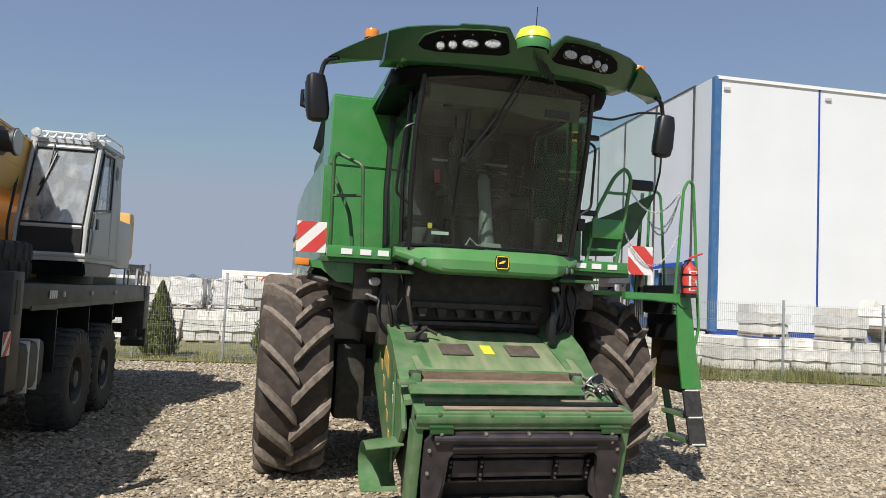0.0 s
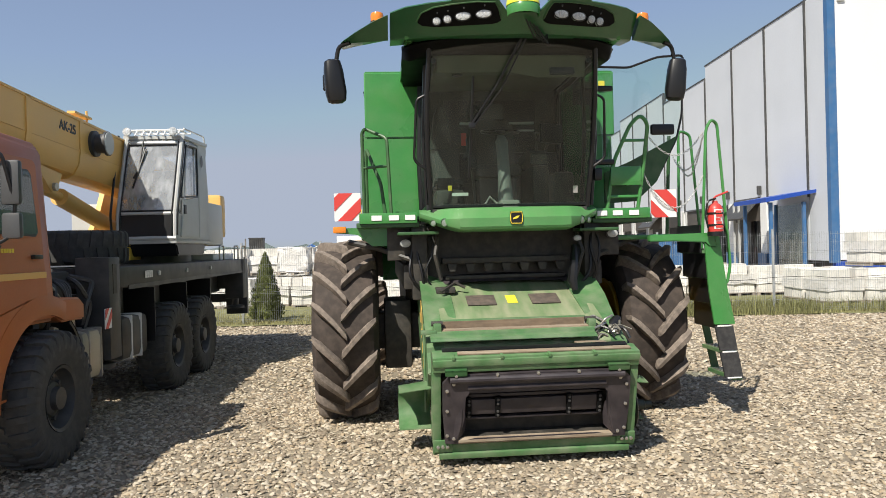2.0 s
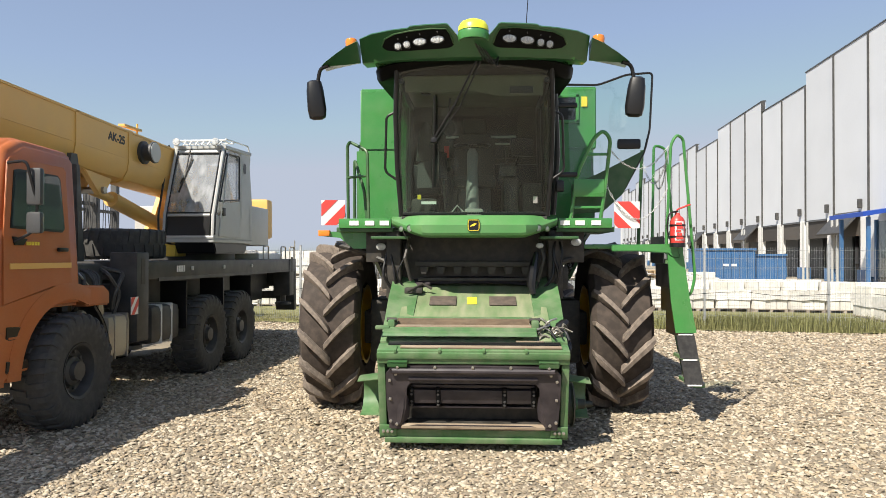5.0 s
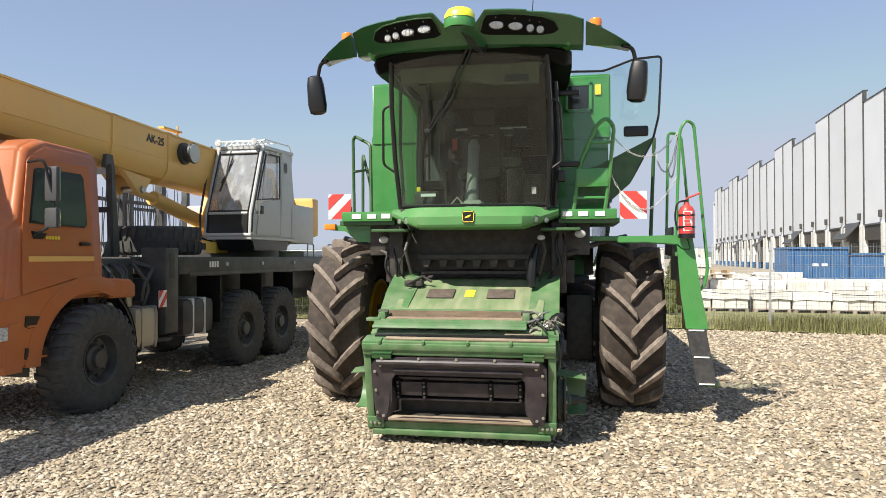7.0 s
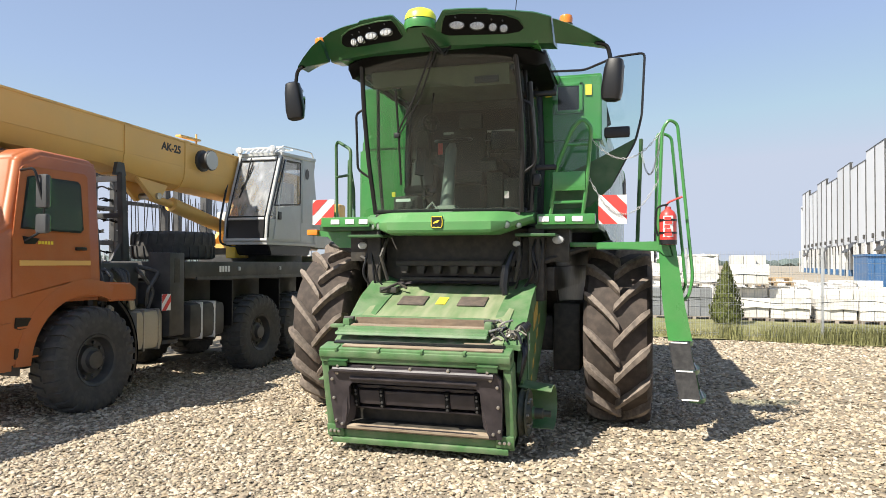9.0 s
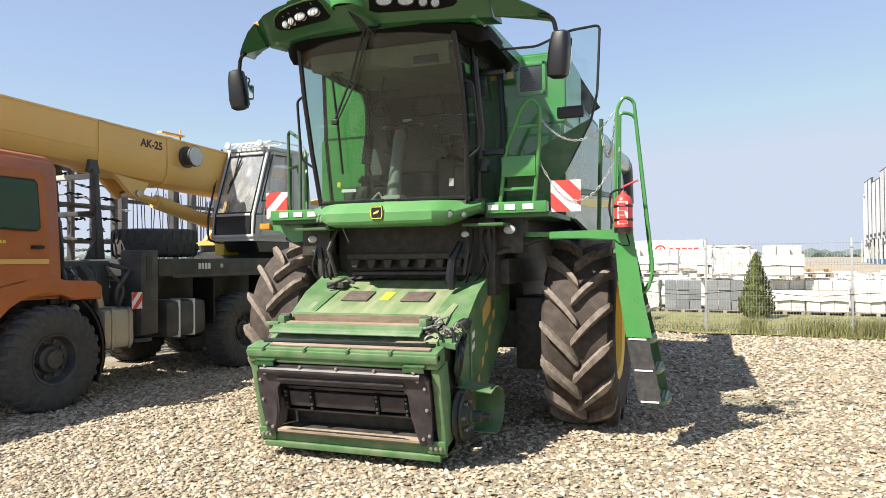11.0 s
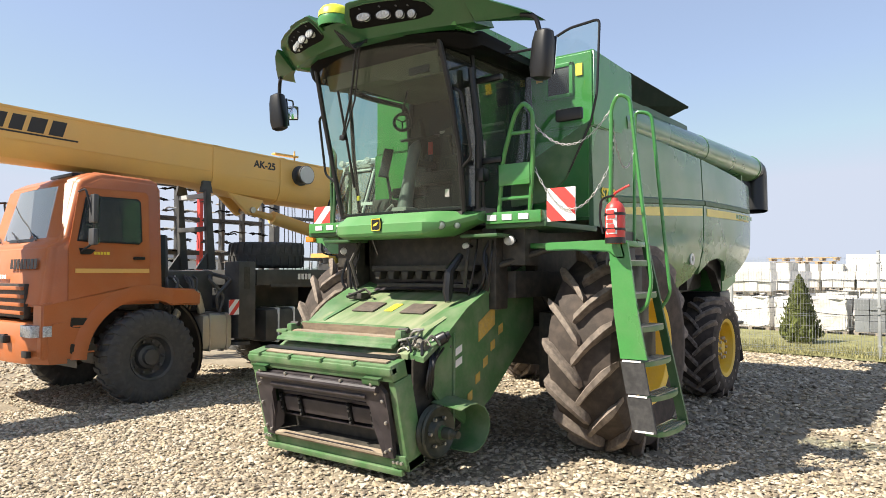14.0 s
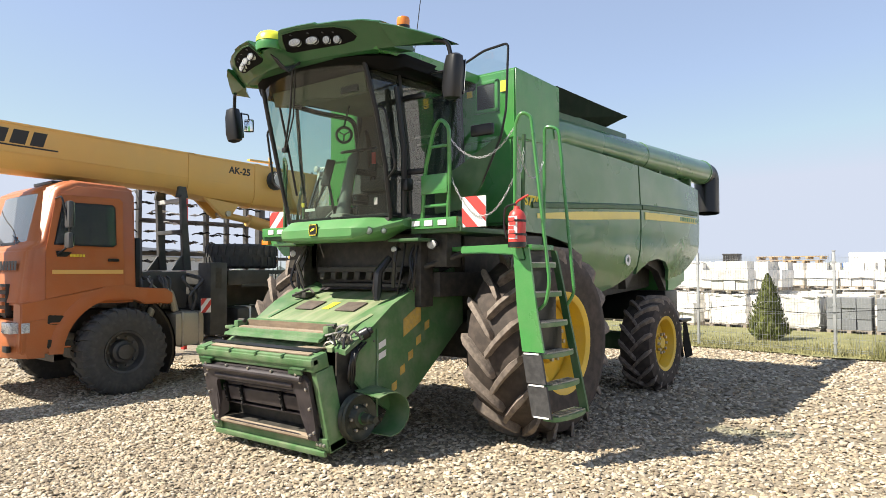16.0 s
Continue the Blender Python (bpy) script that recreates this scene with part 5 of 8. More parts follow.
part("rear_trim", bm_box(-0.76, 0.76, 1.38, 1.425, 2.25, 2.92, bevel=0.02), BLACK, cabin)
part("rear_pane", bm_box(-0.52, 0.52, 1.418, 1.428, 3.0, 3.52, bevel=0.004), BLACK, cabin, "dark glossy rear pane")
# Grey strips added in place of bright reflections in the rear window.
part("rear_reflection_strip", bm_box(-0.35, 0.5, 1.39, 1.417, 3.24, 3.27, bevel=0.01), GREY, cabin)
part("rear_reflection_strip", bm_box(0.0, 0.5, 1.39, 1.417, 3.16, 3.18, bevel=0.006), GREY, cabin)
for s in (-1, 1):
    part("window_trim", bm_tube(bend([(s * 0.74, 0.02, 3.60), (s * 0.75, 0.7, 3.56), (s * 0.75, 1.30, 3.58), (s * 0.765, 1.38, 3.2), (s * 0.775, 1.38, 2.9), (s * 0.76, 1.30, 2.4)], 0.14, 6), 0.03, 8), BLACK, cabin)
part("passenger_seat", bm_prism([(0.92, 2.50), (1.22, 2.50), (1.38, 3.02), (1.30, 3.04), (1.16, 2.62), (0.92, 2.60)], "x", -0.68, -0.38, bevel=0.03), SEAT, cabin, "folding passenger seat")
part("coat", bm_loft([[(-0.58 + 0.11 * math.cos(a) * k, 1.30 + 0.05 * math.sin(a) * k + 0.02 * math.sin(3 * a), z) for a in (6.283 * i / 12 for i in range(12))] for z, k in ((2.95, 1.1), (3.1, 1.0), (3.3, 0.75), (3.42, 0.3))]), INTERIOR, cabin, "dark cloth hung in the cab corner", smooth=60)
bm = bmesh.new()
tube(bm, [(-0.25, 0.36, 2.26), (-0.18, 0.42, 2.36), (-0.10, 0.36, 2.27)], 0.012, 6)
tube(bm, [(-0.28, 0.34, 2.26), (-0.10, 0.34, 2.26)], 0.014, 6)
part("pedals", bm, BEIGE, cabin)
part("red_tag", bm_box(-0.36, -0.30, 1.2, 1.22, 2.98, 3.12, bevel=0.008), RED, cabin)
part("yellow_tag", bm_box(-0.60, -0.56, 0.34, 0.36, 2.42, 2.47, bevel=0.006), STICKER, cabin)
part("paper", bm_box(0.615, 0.66, 0.245, 0.25, 2.37, 2.44), BEIGE, cabin, smooth=0)
part("paper", bm_box(-0.56, -0.40, 0.36, 0.365, 2.37, 2.40), WHITE, cabin, smooth=0)
# wipers and hoses on the windscreen
bm = bmesh.new()
tube(bm, [(0.03, -0.30, 3.71), (-0.18, -0.16, 3.33), (-0.40, -0.05, 3.0)], 0.011, 6)
tube(bm, [(0.07, -0.30, 3.71), (-0.14, -0.15, 3.29), (-0.39, -0.05, 2.97)], 0.008, 6)
box(bm, -0.43, -0.37, -0.07, -0.02, 2.96, 3.01, bevel=0.01)
tube(bm, [(-0.39, -0.125, 3.42), (-0.40, 0.0, 2.98), (-0.42, 0.13, 2.52)], 0.012, 6)
part("wiper", bm, BLACK, cabin, "black windscreen wiper arm with its blade")
for k in range(4):
    bm = bm_tube([(0.02 + 0.03 * k, -0.56, 3.80 - 0.02 * k), (0.10 + 0.04 * k, -0.50, 3.66 - 0.02 * k), (0.24, -0.38, 3.70 + 0.01 * k)], 0.008, 5)
    part("wiper_hose", bm, BLACK, cabin)
for s in (-1, 1):
    bm = bmesh.new()
    tube(bm, bend([(s * 0.81, 0.10, 3.30), (s * 0.90, 0.10, 3.26), (s * 0.93, 0.22, 2.70), (s * 0.81, 0.24, 2.62)], 0.05), 0.013, 7)
    part("grab_rail", bm, BLACK, cabin, "black grab rail on the cab corner")
    bm = bmesh.new()
    if s > 0:
        for z in (2.66, 3.40):
            part("hinge", bm_box(0.82, 1.10, 0.42, 0.48, z, z + 0.055, bevel=0.02), BLACK, cabin)
    bm.free()
part("door_post", bm_tube([(0.84, 0.44, 2.26), (0.88, 0.40, 2.9), (0.85, 0.32, 3.52)], [0.03, 0.035, 0.03], 8), BLACK, cabin)
part("door_lock", bm_box(0.87, 0.95, 0.36, 0.46, 2.50, 2.62, bevel=0.02), BLACK, cabin)
# open cab door, swung out square to the cab side
bm = bmesh.new()
DOOR = [(1.02, 3.70), (1.35, 3.70), (1.66, 3.80), (1.93, 3.82), (1.91, 3.3), (1.85, 2.95), (1.70, 2.66), (1.05, 2.66)]
bm.faces.new([bm.verts.new((x, 0.66, z)) for x, z in DOOR])
door = part("door", bm, GLASS_DOOR, cabin, "open glazed cab door with a black frame", smooth=0)
part("door_frame", bm_tube([(p.x, 0.66, p.y) for p in bend([(1.0, 3.70, 0), (1.35, 3.69, 0), (1.66, 3.80, 0), (1.94, 3.82, 0), (1.91, 3.2, 0), (1.85, 2.95, 0), (1.62, 2.52, 0), (1.3, 2.30, 0)], 0.05)], 0.012, 6), BLACK, door)
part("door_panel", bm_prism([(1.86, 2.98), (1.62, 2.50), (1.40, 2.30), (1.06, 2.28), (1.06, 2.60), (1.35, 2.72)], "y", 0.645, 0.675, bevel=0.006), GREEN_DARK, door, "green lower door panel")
part("door_handle", bm_box(1.55, 1.80, 0.58, 0.64, 2.98, 3.09, bevel=0.025), BLACK, door)

# nose panel under the windscreen
def nose_y(x):
    u = abs(x) / 0.88
    return 0.05 * u * u + 1.0 * max(0.0, u - 0.60) ** 1.25


sec = []
for i in range(31):
    x = -0.88 + 1.76 * i / 30
    u = abs(x) / 0.88
    y = nose_y(x)
    zb = 2.020 + 0.135 * max(0, (u - 0.58) / 0.42) ** 1.15
    zm = max(2.135, zb + 0.05)
    sec.append([(x, y + 0.16, zb - 0.012), (x, y + 0.035, zb), (x, y + 0.012, zb + 0.012), (x, y, zb + 0.035), (x, y, zm), (x, y + 0.012, zm + 0.014), (x, min(0.44, y + 0.13), 2.235), (x, min(0.47, y + 0.2), 2.245), (x, 0.5, 2.246), (x, 0.5, zb)])
part("nose_panel", bm_loft(sec), GREEN_PALE, combine, "pale green nose panel with a sloping top", smooth=24)
# Black strip added for the shadow line between nose and windscreen.
part("nose_shadow_gap", bm_box(-0.78, 0.78, 0.30, 0.48, 2.252, 2.285, bevel=0.006), BLACK, combine)
bm = bmesh.new()
prism(bm, [(-0.056, 2.19), (0.056, 2.19), (0.063, 2.15), (0.062, 2.095), (0.052, 2.07), (-0.052, 2.07), (-0.062, 2.095), (-0.063, 2.15)], "y", -0.012, 0.01, bevel=0.004)
emb = part("emblem_plate", bm, BLACK, combine, "black shield plate with a yellow border")
bm = bmesh.new()
rim_line = [(-0.050, 2.182), (0.050, 2.182), (0.056, 2.148), (0.055, 2.098), (0.046, 2.078), (-0.046, 2.078), (-0.055, 2.098), (-0.056, 2.148)]
tube(bm, [(x, -0.013, z) for x, z in rim_line], 0.0045, 6, closed=True)
prism(bm, [(-0.035, 2.115), (0.01, 2.125), (0.03, 2.15), (0.005, 2.148), (-0.03, 2.13)], "y", -0.016, -0.011)
part("emblem_mark", bm, STICKER, emb, "plain yellow mark", smooth=0)
for s in (-1, 1):
    for x, r in ((0.66, 0.034), (0.76, 0.027)):
        nl = part("nose_lamp", bm_lathe([(0.02, r * 1.2), (-0.004, r * 1.2), (-0.006, r), (0.0, r)], 18, "y"), GREEN_DARK, combine, m=pose(s * x, nose_y(x) + 0.004, 2.105, 0, 0, s * 32))
        part("lens", bm_lathe([(0.0, r), (-0.004, r * 0.7), (-0.006, 0)], 18, "y"), LENS_GREY, nl)
    # striped edge beam with white reflectors
    part("edge_beam", bm_box(min(s * 0.90, s * 1.47), max(s * 0.90, s * 1.47), 0.47, 0.58, 2.12, 2.225, bevel=0.008), GREEN, combine)
    for x in (0.97, 1.13, 1.30):
        part("reflector", bm_box(s * x - 0.05, s * x + 0.05, 0.462, 0.472, 2.15, 2.20), WHITE_SIGN, combine, smooth=0)
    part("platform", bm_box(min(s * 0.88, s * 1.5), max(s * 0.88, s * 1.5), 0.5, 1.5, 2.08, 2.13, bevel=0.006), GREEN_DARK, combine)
    # hazard board
    board = thing("hazard_board", "", "")
    board.parent = combine
    x0, yb, zb = (1.50, 0.52, 2.12) if s > 0 else (-1.73, 0.78, 2.165)
    w, h = 0.27, 0.285
    part("plate", bm_box(x0, x0 + w, yb + 0.004, yb + 0.012, zb, zb + h), WHITE_SIGN, board, "white reflective plate", smooth=0)
    bm = bmesh.new()
    for lo, hi in ((-0.24, -0.10), (0.03, 0.17)):
        # band along the diagonal, clipped to the plate
        left = [(min(w, max(0, lo + (z if s < 0 else h - z))), z) for z in (h * i / 40 for i in range(41))]
        right = [(min(w, max(0, hi + (z if s < 0 else h - z))), z) for z in (h * i / 40 for i in range(41))]
        rows = [(a, b, z) for (a, z), (b, _) in zip(left, right) if b - a > 1e-4]
        if rows:
            prism(bm, [(x0 + a, zb + z) for a, b, z in rows] + [(x0 + b, zb + z) for a, b, z in rows[::-1]], "y", yb - 0.001, yb + 0.003)
    part("stripe", bm, RED_SIGN, board, "red diagonal stripe", smooth=0)
    part("bracket", bm_box(x0 + (0 if s < 0 else 0.05), x0 + w, yb + 0.012, yb + 0.04, zb + 0.08, zb + 0.14), GREEN_DARK, board)
part("side_lamp", bm_box(-1.74, -1.61, 0.66, 0.74, 2.04, 2.105, bevel=0.012), LENS_AMBER, combine, "amber side lamp")
part("fender_plate", bm_prism([(-1.72, 2.09), (-1.2, 2.09), (-1.2, 1.9), (-1.35, 1.9), (-1.5, 2.02), (-1.72, 2.04)], "y", 0.7, 0.72), GREEN, combine)

# dark machinery under the cab
bm = bm_box(-0.82, 0.82, 0.75, 1.5, 1.3, 2.1, bevel=0.02)
for i in range(7):
    prism(bm, [(-0.60 + i * 0.185, 1.70), (-0.50 + i * 0.185, 1.70), (-0.52 + i * 0.185, 1.62), (-0.58 + i * 0.185, 1.62)], "y", 0.60, 0.70, bevel=0.006)
box(bm, -0.65, 0.65, 0.62, 0.75, 1.70, 1.76, bevel=0.01)
box(bm, -0.62, 0.62, 0.66, 0.76, 1.54, 1.58, bevel=0.01)
part("throat", bm, DARK, combine, "dark throat with a toothed bar")
for s in (-1, 1):
    part("under_frame", bm_box(s * 0.88 - 0.08, s * 0.88 + 0.08, 0.55, 0.75, 1.35, 2.1, bevel=0.02), DARK, combine)
    part("frame_shelf", bm_box(s * 0.9 - 0.2, s * 0.9 + 0.2, 0.35, 0.62, 2.0, 2.03, bevel=0.008), GREEN_DARK, combine)
    part("cylinder_hose", bm_tube([(s * 0.7, 0.5, 2.0), (s * 0.74, 0.4, 1.8), (s * 0.68, 0.45, 1.55)], 0.02, 6), DARK, combine)
    part("tie_rod", bm_tube([(s * 0.95, 0.62, 1.75), (s * 1.3, 0.8, 1.88), (s * 1.6, 1.0, 1.95)], 0.03, 8), DARK, combine)
rng = random.Random(4)
for k in range(7):
    s = rng.choice((-1, 1))
    x = s * rng.uniform(0.70, 0.95)
    part("hydraulic_hose", bm_tube(bend([(x, 0.6, 2.05), (x + rng.uniform(-0.1, 0.1), 0.52 + rng.uniform(-0.06, 0.06), 1.85), (x + rng.uniform(-0.1, 0.1), 0.5, 1.6), (x - s * 0.08, 0.55, 1.4)], 0.1), rng.uniform(0.009, 0.018), 6), BLACK, combine)
part("cable_loom", bm_tube([(0.66, 0.42, 1.85), (0.62, 0.30, 1.7), (0.60, 0.30, 1.52), (0.62, 0.28, 1.42)], [0.03, 0.045, 0.05, 0.03], 8), BLACK, combine)
for x, y, z, r in ((0.70, 0.45, 1.93, 0.030), (1.10, 0.56, 1.97, 0.042), (-1.02, 0.58, 1.92, 0.040)):
    bm = bmesh.new()
    lathe(bm, [(0.07, r * 0.6), (0.0, r * 1.18), (-0.012, r * 1.18), (-0.014, r)], 20, "y", (0, 0, 0))
    lens = bm_lathe([(-0.010, r), (-0.018, r * 0.7), (-0.020, 0)], 20, "y")
    for b in (bm, lens):
        for v in b.verts:
            v.co.x *= 1.35
    dl = part("driving_lamp", bm, BLACK, combine, "oval driving lamp in a black housing", m=pose(x, y, z))
    part("lens", lens, LENS_DULL, dl, "dusty clear lens")

# feeder house
feeder = thing("feeder_house", "", "")
feeder.parent = combine
SIDE = [(-0.20, 1.06), (-0.05, 1.18), (0.21, 1.365), (0.56, 1.525), (0.92, 1.67), (1.35, 1.80), (1.35, 1.15), (0.55, 0.52), (0.20, 0.36), (-0.18, 0.62), (-0.32, 0.76)]
for s in (-1, 1):
    part("side_plate", bm_prism(SIDE, "x", s * 0.84, s * 0.88, bevel=0.01), GREEN_DUSTY, feeder, "dusty green side plate")
    part("top_flange", bm_loft([[(s * 0.60, y, zi - 0.03), (s * 0.89, y, zo - 0.03), (s * 0.89, y, zo + 0.012), (s * 0.60, y, zi + 0.012)] for y, zi, zo in ((-0.40, 1.03, 0.99), (-0.05, 1.235, 1.19), (0.21, 1.335, 1.375), (0.56, 1.455, 1.535), (0.92, 1.58, 1.68))]), GREEN_DUSTY, feeder, smooth=20)
    part("flange_lug", bm_box(s * 0.84 - 0.03, s * 0.84 + 0.03, 0.86, 0.95, 1.66, 1.74, bevel=0.012), GREEN_DARK, feeder)
    part("side_rib", bm_tube([(s * 0.89, 0.01, 1.17), (s * 0.89, 0.0, 0.36)], 0.012, 6), GREEN_DUSTY, feeder)
    part("warning_sticker", bm_prism([(0.38, 1.07), (0.64, 1.21), (0.64, 1.39), (0.38, 1.24)], "x", s * 0.881, s * 0.885), STICKER_OLD, feeder, "large worn yellow warning sticker", smooth=0)
    for y, z in ((0.70, 1.11), (0.57, 0.97), (0.45, 0.83), (0.33, 0.70), (0.21, 0.55)):
        part("warning_sticker", bm_prism([(y, z), (y + 0.07, z + 0.03), (y + 0.07, z + 0.11), (y, z + 0.08)], "x", s * 0.881, s * 0.885), STICKER_OLD, feeder, "small worn yellow warning sticker", smooth=0)
    for z in (0.87, 0.97):
        part("white_sticker", bm_prism([(0.02, z), (0.13, z + 0.04), (0.13, z + 0.10), (0.02, z + 0.06)], "x", s * 0.881, s * 0.885), WHITE_SIGN, feeder, smooth=0)
part("top_plate", bm_loft([[(-0.74, y, z - 0.04), (0.74, y, z - 0.04), (0.74, y, z), (-0.74, y, z)] for y, z in ((-0.42, 1.02), (-0.15, 1.20), (0.45, 1.42), (0.78, 1.52))]), GREEN_TOP, feeder, "dusty pale green top plate")
part("inner_side", bm_prism([(-0.42, 0.14), (-0.42, 0.98), (0.3, 1.2), (0.3, 0.4)], "x", -0.80, -0.78), DARK, feeder)
part("inner_side", bm_prism([(-0.42, 0.14), (-0.42, 0.98), (0.3, 1.2), (0.3, 0.4)], "x", 0.78, 0.80), DARK, feeder)
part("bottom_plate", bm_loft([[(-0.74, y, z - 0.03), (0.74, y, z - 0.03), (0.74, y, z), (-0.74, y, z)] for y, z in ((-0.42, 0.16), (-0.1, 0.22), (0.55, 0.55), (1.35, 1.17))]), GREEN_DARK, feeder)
bm = bmesh.new()
loft(bm, [[(0.72 * math.cos(a) * (1 - 0.05 * k), 0.62 + 0.10 * k - 0.16 * math.sin(a) ** 2 * 0, 1.47 + 0.06 * k + 0.05 * math.sin(a)) for a in (math.pi * i / 12 for i in range(13))] for k in (0, 1, 2)], close=False)
part("rubber_apron", bm, GREY_FLAP, feeder)
for x in (-0.32, 0.30):
    part("hatch", bm_box(-0.14, 0.14, -0.11, 0.11, 0, 0.012, bevel=0.006, m=pose(x, 0.24, 1.348, 20, 0, 0)), HATCH, feeder, "dark inspection cover")
part("yellow_sticker", bm_box(-0.05, 0.05, -0.09, 0.09, 0, 0.004, m=pose(-0.02, 0.26, 1.352, 20, 0, 0)), STICKER, feeder, smooth=0)
part("cover_rim", bm_prism([(-0.19, 1.165), (-0.20, 1.225), (-0.24, 1.222), (-0.25, 1.15)], "x", -0.76, 0.57, bevel=0.005), GREEN_DUSTY, feeder)
part("cover_channel", bm_prism([(-0.246, 1.165), (-0.242, 1.212), (-0.25, 1.212), (-0.262, 1.15), (-0.32, 1.125), (-0.32, 1.105), (-0.25, 1.13)], "x", -0.74, 0.55), RUST, feeder, "rusty brown channel full of chaff dust")
part("cover_bar", bm_prism([(-0.30, 1.115), (-0.305, 1.158), (-0.365, 1.145), (-0.37, 1.105)], "x", -0.75, 0.56, bevel=0.006), CHAFF, feeder, "dusty brown cross bar")
part("cover_flap", bm_prism([(-0.366, 1.10), (-0.368, 1.14), (-0.40, 1.128), (-0.405, 1.10), (-0.455, 1.088), (-0.465, 1.06), (-0.45, 1.056), (-0.40, 1.075)], "x", -0.86, 0.60, bevel=0.004), GREEN_DUSTY, feeder, "green folded cover lip")
for x in (-0.79, 0.59):
    part("cover_hinge", bm_box(x - 0.035, x + 0.035, -0.37, -0.21, 1.125, 1.205, bevel=0.015), GREEN_DUSTY, feeder)
    part("hinge_pin", bm_tube([(x - 0.05, -0.29, 1.20), (x + 0.05, -0.29, 1.20)], 0.022, 10), DARK, feeder)
part("cover_bracket", bm_box(-0.94, -0.80, -0.40, -0.30, 1.115, 1.150, bevel=0.01), GREEN_DUSTY, feeder)
part("dust_ledge", bm_box(0.40, 0.66, -0.56, -0.42, 1.005, 1.022, bevel=0.006), CHAFF, feeder, "ledge covered in brown dust")
# header mounting frame
HF = pose(0, -0.55, 0.12, 13.5, 0, 0)
bm = bmesh.new()
box(bm, -0.87, 0.87, -0.02, 0.16, 0.745, 0.88, bevel=0.015)
box(bm, -0.87, 0.87, -0.035, 0.05, 0.80, 0.86, bevel=0.01)
box(bm, -0.87, -0.80, 0.0, 0.2, 0.0, 0.74, bevel=0.01)
box(bm, 0.80, 0.87, 0.0, 0.2, 0.0, 0.74, bevel=0.01)
box(bm, -0.87, 0.87, 0.0, 0.2, 0.0, 0.09, bevel=0.012)
box(bm, -0.82, 0.82, -0.035, 0.0, -0.03, 0.02, bevel=0.008)
for s in (-1, 1):
    box(bm, s * 0.79 - 0.08, s * 0.79 + 0.08, -0.02, 0.0, 0.03, 0.14, bevel=0.008)
for x in (-0.70, -0.30, 0.10, 0.48):
    box(bm, x - 0.012, x + 0.012, -0.04, 0.06, 0.86, 0.89, bevel=0.003)
part("mount_frame", bm, GREEN_DUSTY, feeder, "green header mounting frame", m=HF)
for s in (-1, 1):
    # Pockets take the darker green in place of the shade in them.
    pocket = bm_box(s * 0.68 - 0.09, s * 0.68 + 0.09, -0.075, 0.0, 0.765, 0.785, bevel=0.005)
    box(pocket, s * 0.68 - 0.09, s * 0.68 + 0.09, -0.075, -0.058, 0.735, 0.785, bevel=0.005)
    part("hook_pocket", pocket, GREEN_DARK, feeder, "green hook pocket darkened for its shade", m=HF)
part("dusty_sill", bm_box(-0.66, 0.80, 0.015, 0.07, 0.882, 0.897, bevel=0.004), CHAFF, feeder, m=HF)
# Black strip added to stand for the dark gap behind the sill.
part("gap_shade_strip", bm_box(-0.78, 0.80, 0.10, 0.17, 0.875, 0.895, bevel=0.006), BLACK, feeder, "black strip in place of a dark gap", m=HF)


def ring_plate(bm, outer, inner, y0, y1):
    n = len(outer)
    v = [[bm.verts.new((x, y, z)) for x, z in loop] for y in (y0, y1) for loop in (outer, inner)]
    fs = []
    for i in range(n):
        j = (i + 1) % n
        fs += [bm.faces.new((v[0][i], v[0][j], v[1][j], v[1][i])), bm.faces.new((v[2][i], v[3][i], v[3][j], v[2][j])),
               bm.faces.new((v[0][i], v[2][i], v[2][j], v[0][j])), bm.faces.new((v[1][i], v[1][j], v[3][j], v[3][i]))]
    bmesh.ops.recalc_face_normals(bm, faces=fs)


bm = bmesh.new()
outer = [(-0.77, 0.12), (-0.79, 0.40), (-0.79, 0.66), (-0.73, 0.725), (0, 0.735), (0.73, 0.725), (0.79, 0.66), (0.79, 0.40), (0.77, 0.12), (0.55, 0.12), (0.5, 0.12), (-0.5, 0.12), (-0.55, 0.12)]
inner = [(-0.66, 0.14), (-0.61, 0.34), (-0.60, 0.53), (-0.57, 0.57), (0, 0.57), (0.57, 0.57), (0.60, 0.53), (0.61, 0.34), (0.66, 0.14), (0.52, 0.16), (0.5, 0.16), (-0.5, 0.16), (-0.52, 0.16)]
ring_plate(bm, outer, inner, -0.045, -0.005)
part("rubber_surround", bm, GREY_FLAP, feeder, "worn black plastic surround", m=HF)
part("roll_edge", bm_tube([(-0.73, -0.055, 0.695), (0.73, -0.055, 0.695)], 0.03, 10), GREY_FLAP, feeder, m=HF)
part("roll_edge", bm_tube([(-0.58, -0.04, 0.615), (0.58, -0.04, 0.615)], 0.022, 10), GREY_FLAP, feeder, m=HF)
bolt = mesh_of(bm_lathe([(0, 0.014), (-0.02, 0.014), (-0.026, 0)], 8, "y"), "bolt", STEEL)
for x, y, z in [(-0.68 + 0.34 * i, -0.055, 0.735) for i in range(5)] + [(s * 0.755, -0.04, z) for s in (-1, 1) for z in (0.2, 0.42, 0.6)] + [(s * 0.70, -0.04, z) for s in (-1, 1) for z in (0.17, 0.66)] + [(s * x, -0.02, 0.085) for s in (-1, 1) for x in (0.75, 0.79, 0.83)]:
    ob = new("bolt", bolt)
    ob.parent = feeder
    ob.matrix_basis = HF @ pose(x, y, z)
bm = bm_box(-0.80, 0.80, 0.17, 0.2, 0.05, 0.72)
part("mouth_back", bm, DARK, feeder, m=HF)
part("mouth_floor", bm_box(-0.79, 0.79, 0.005, 0.19, 0.09, 0.125), DARK, feeder, m=HF)
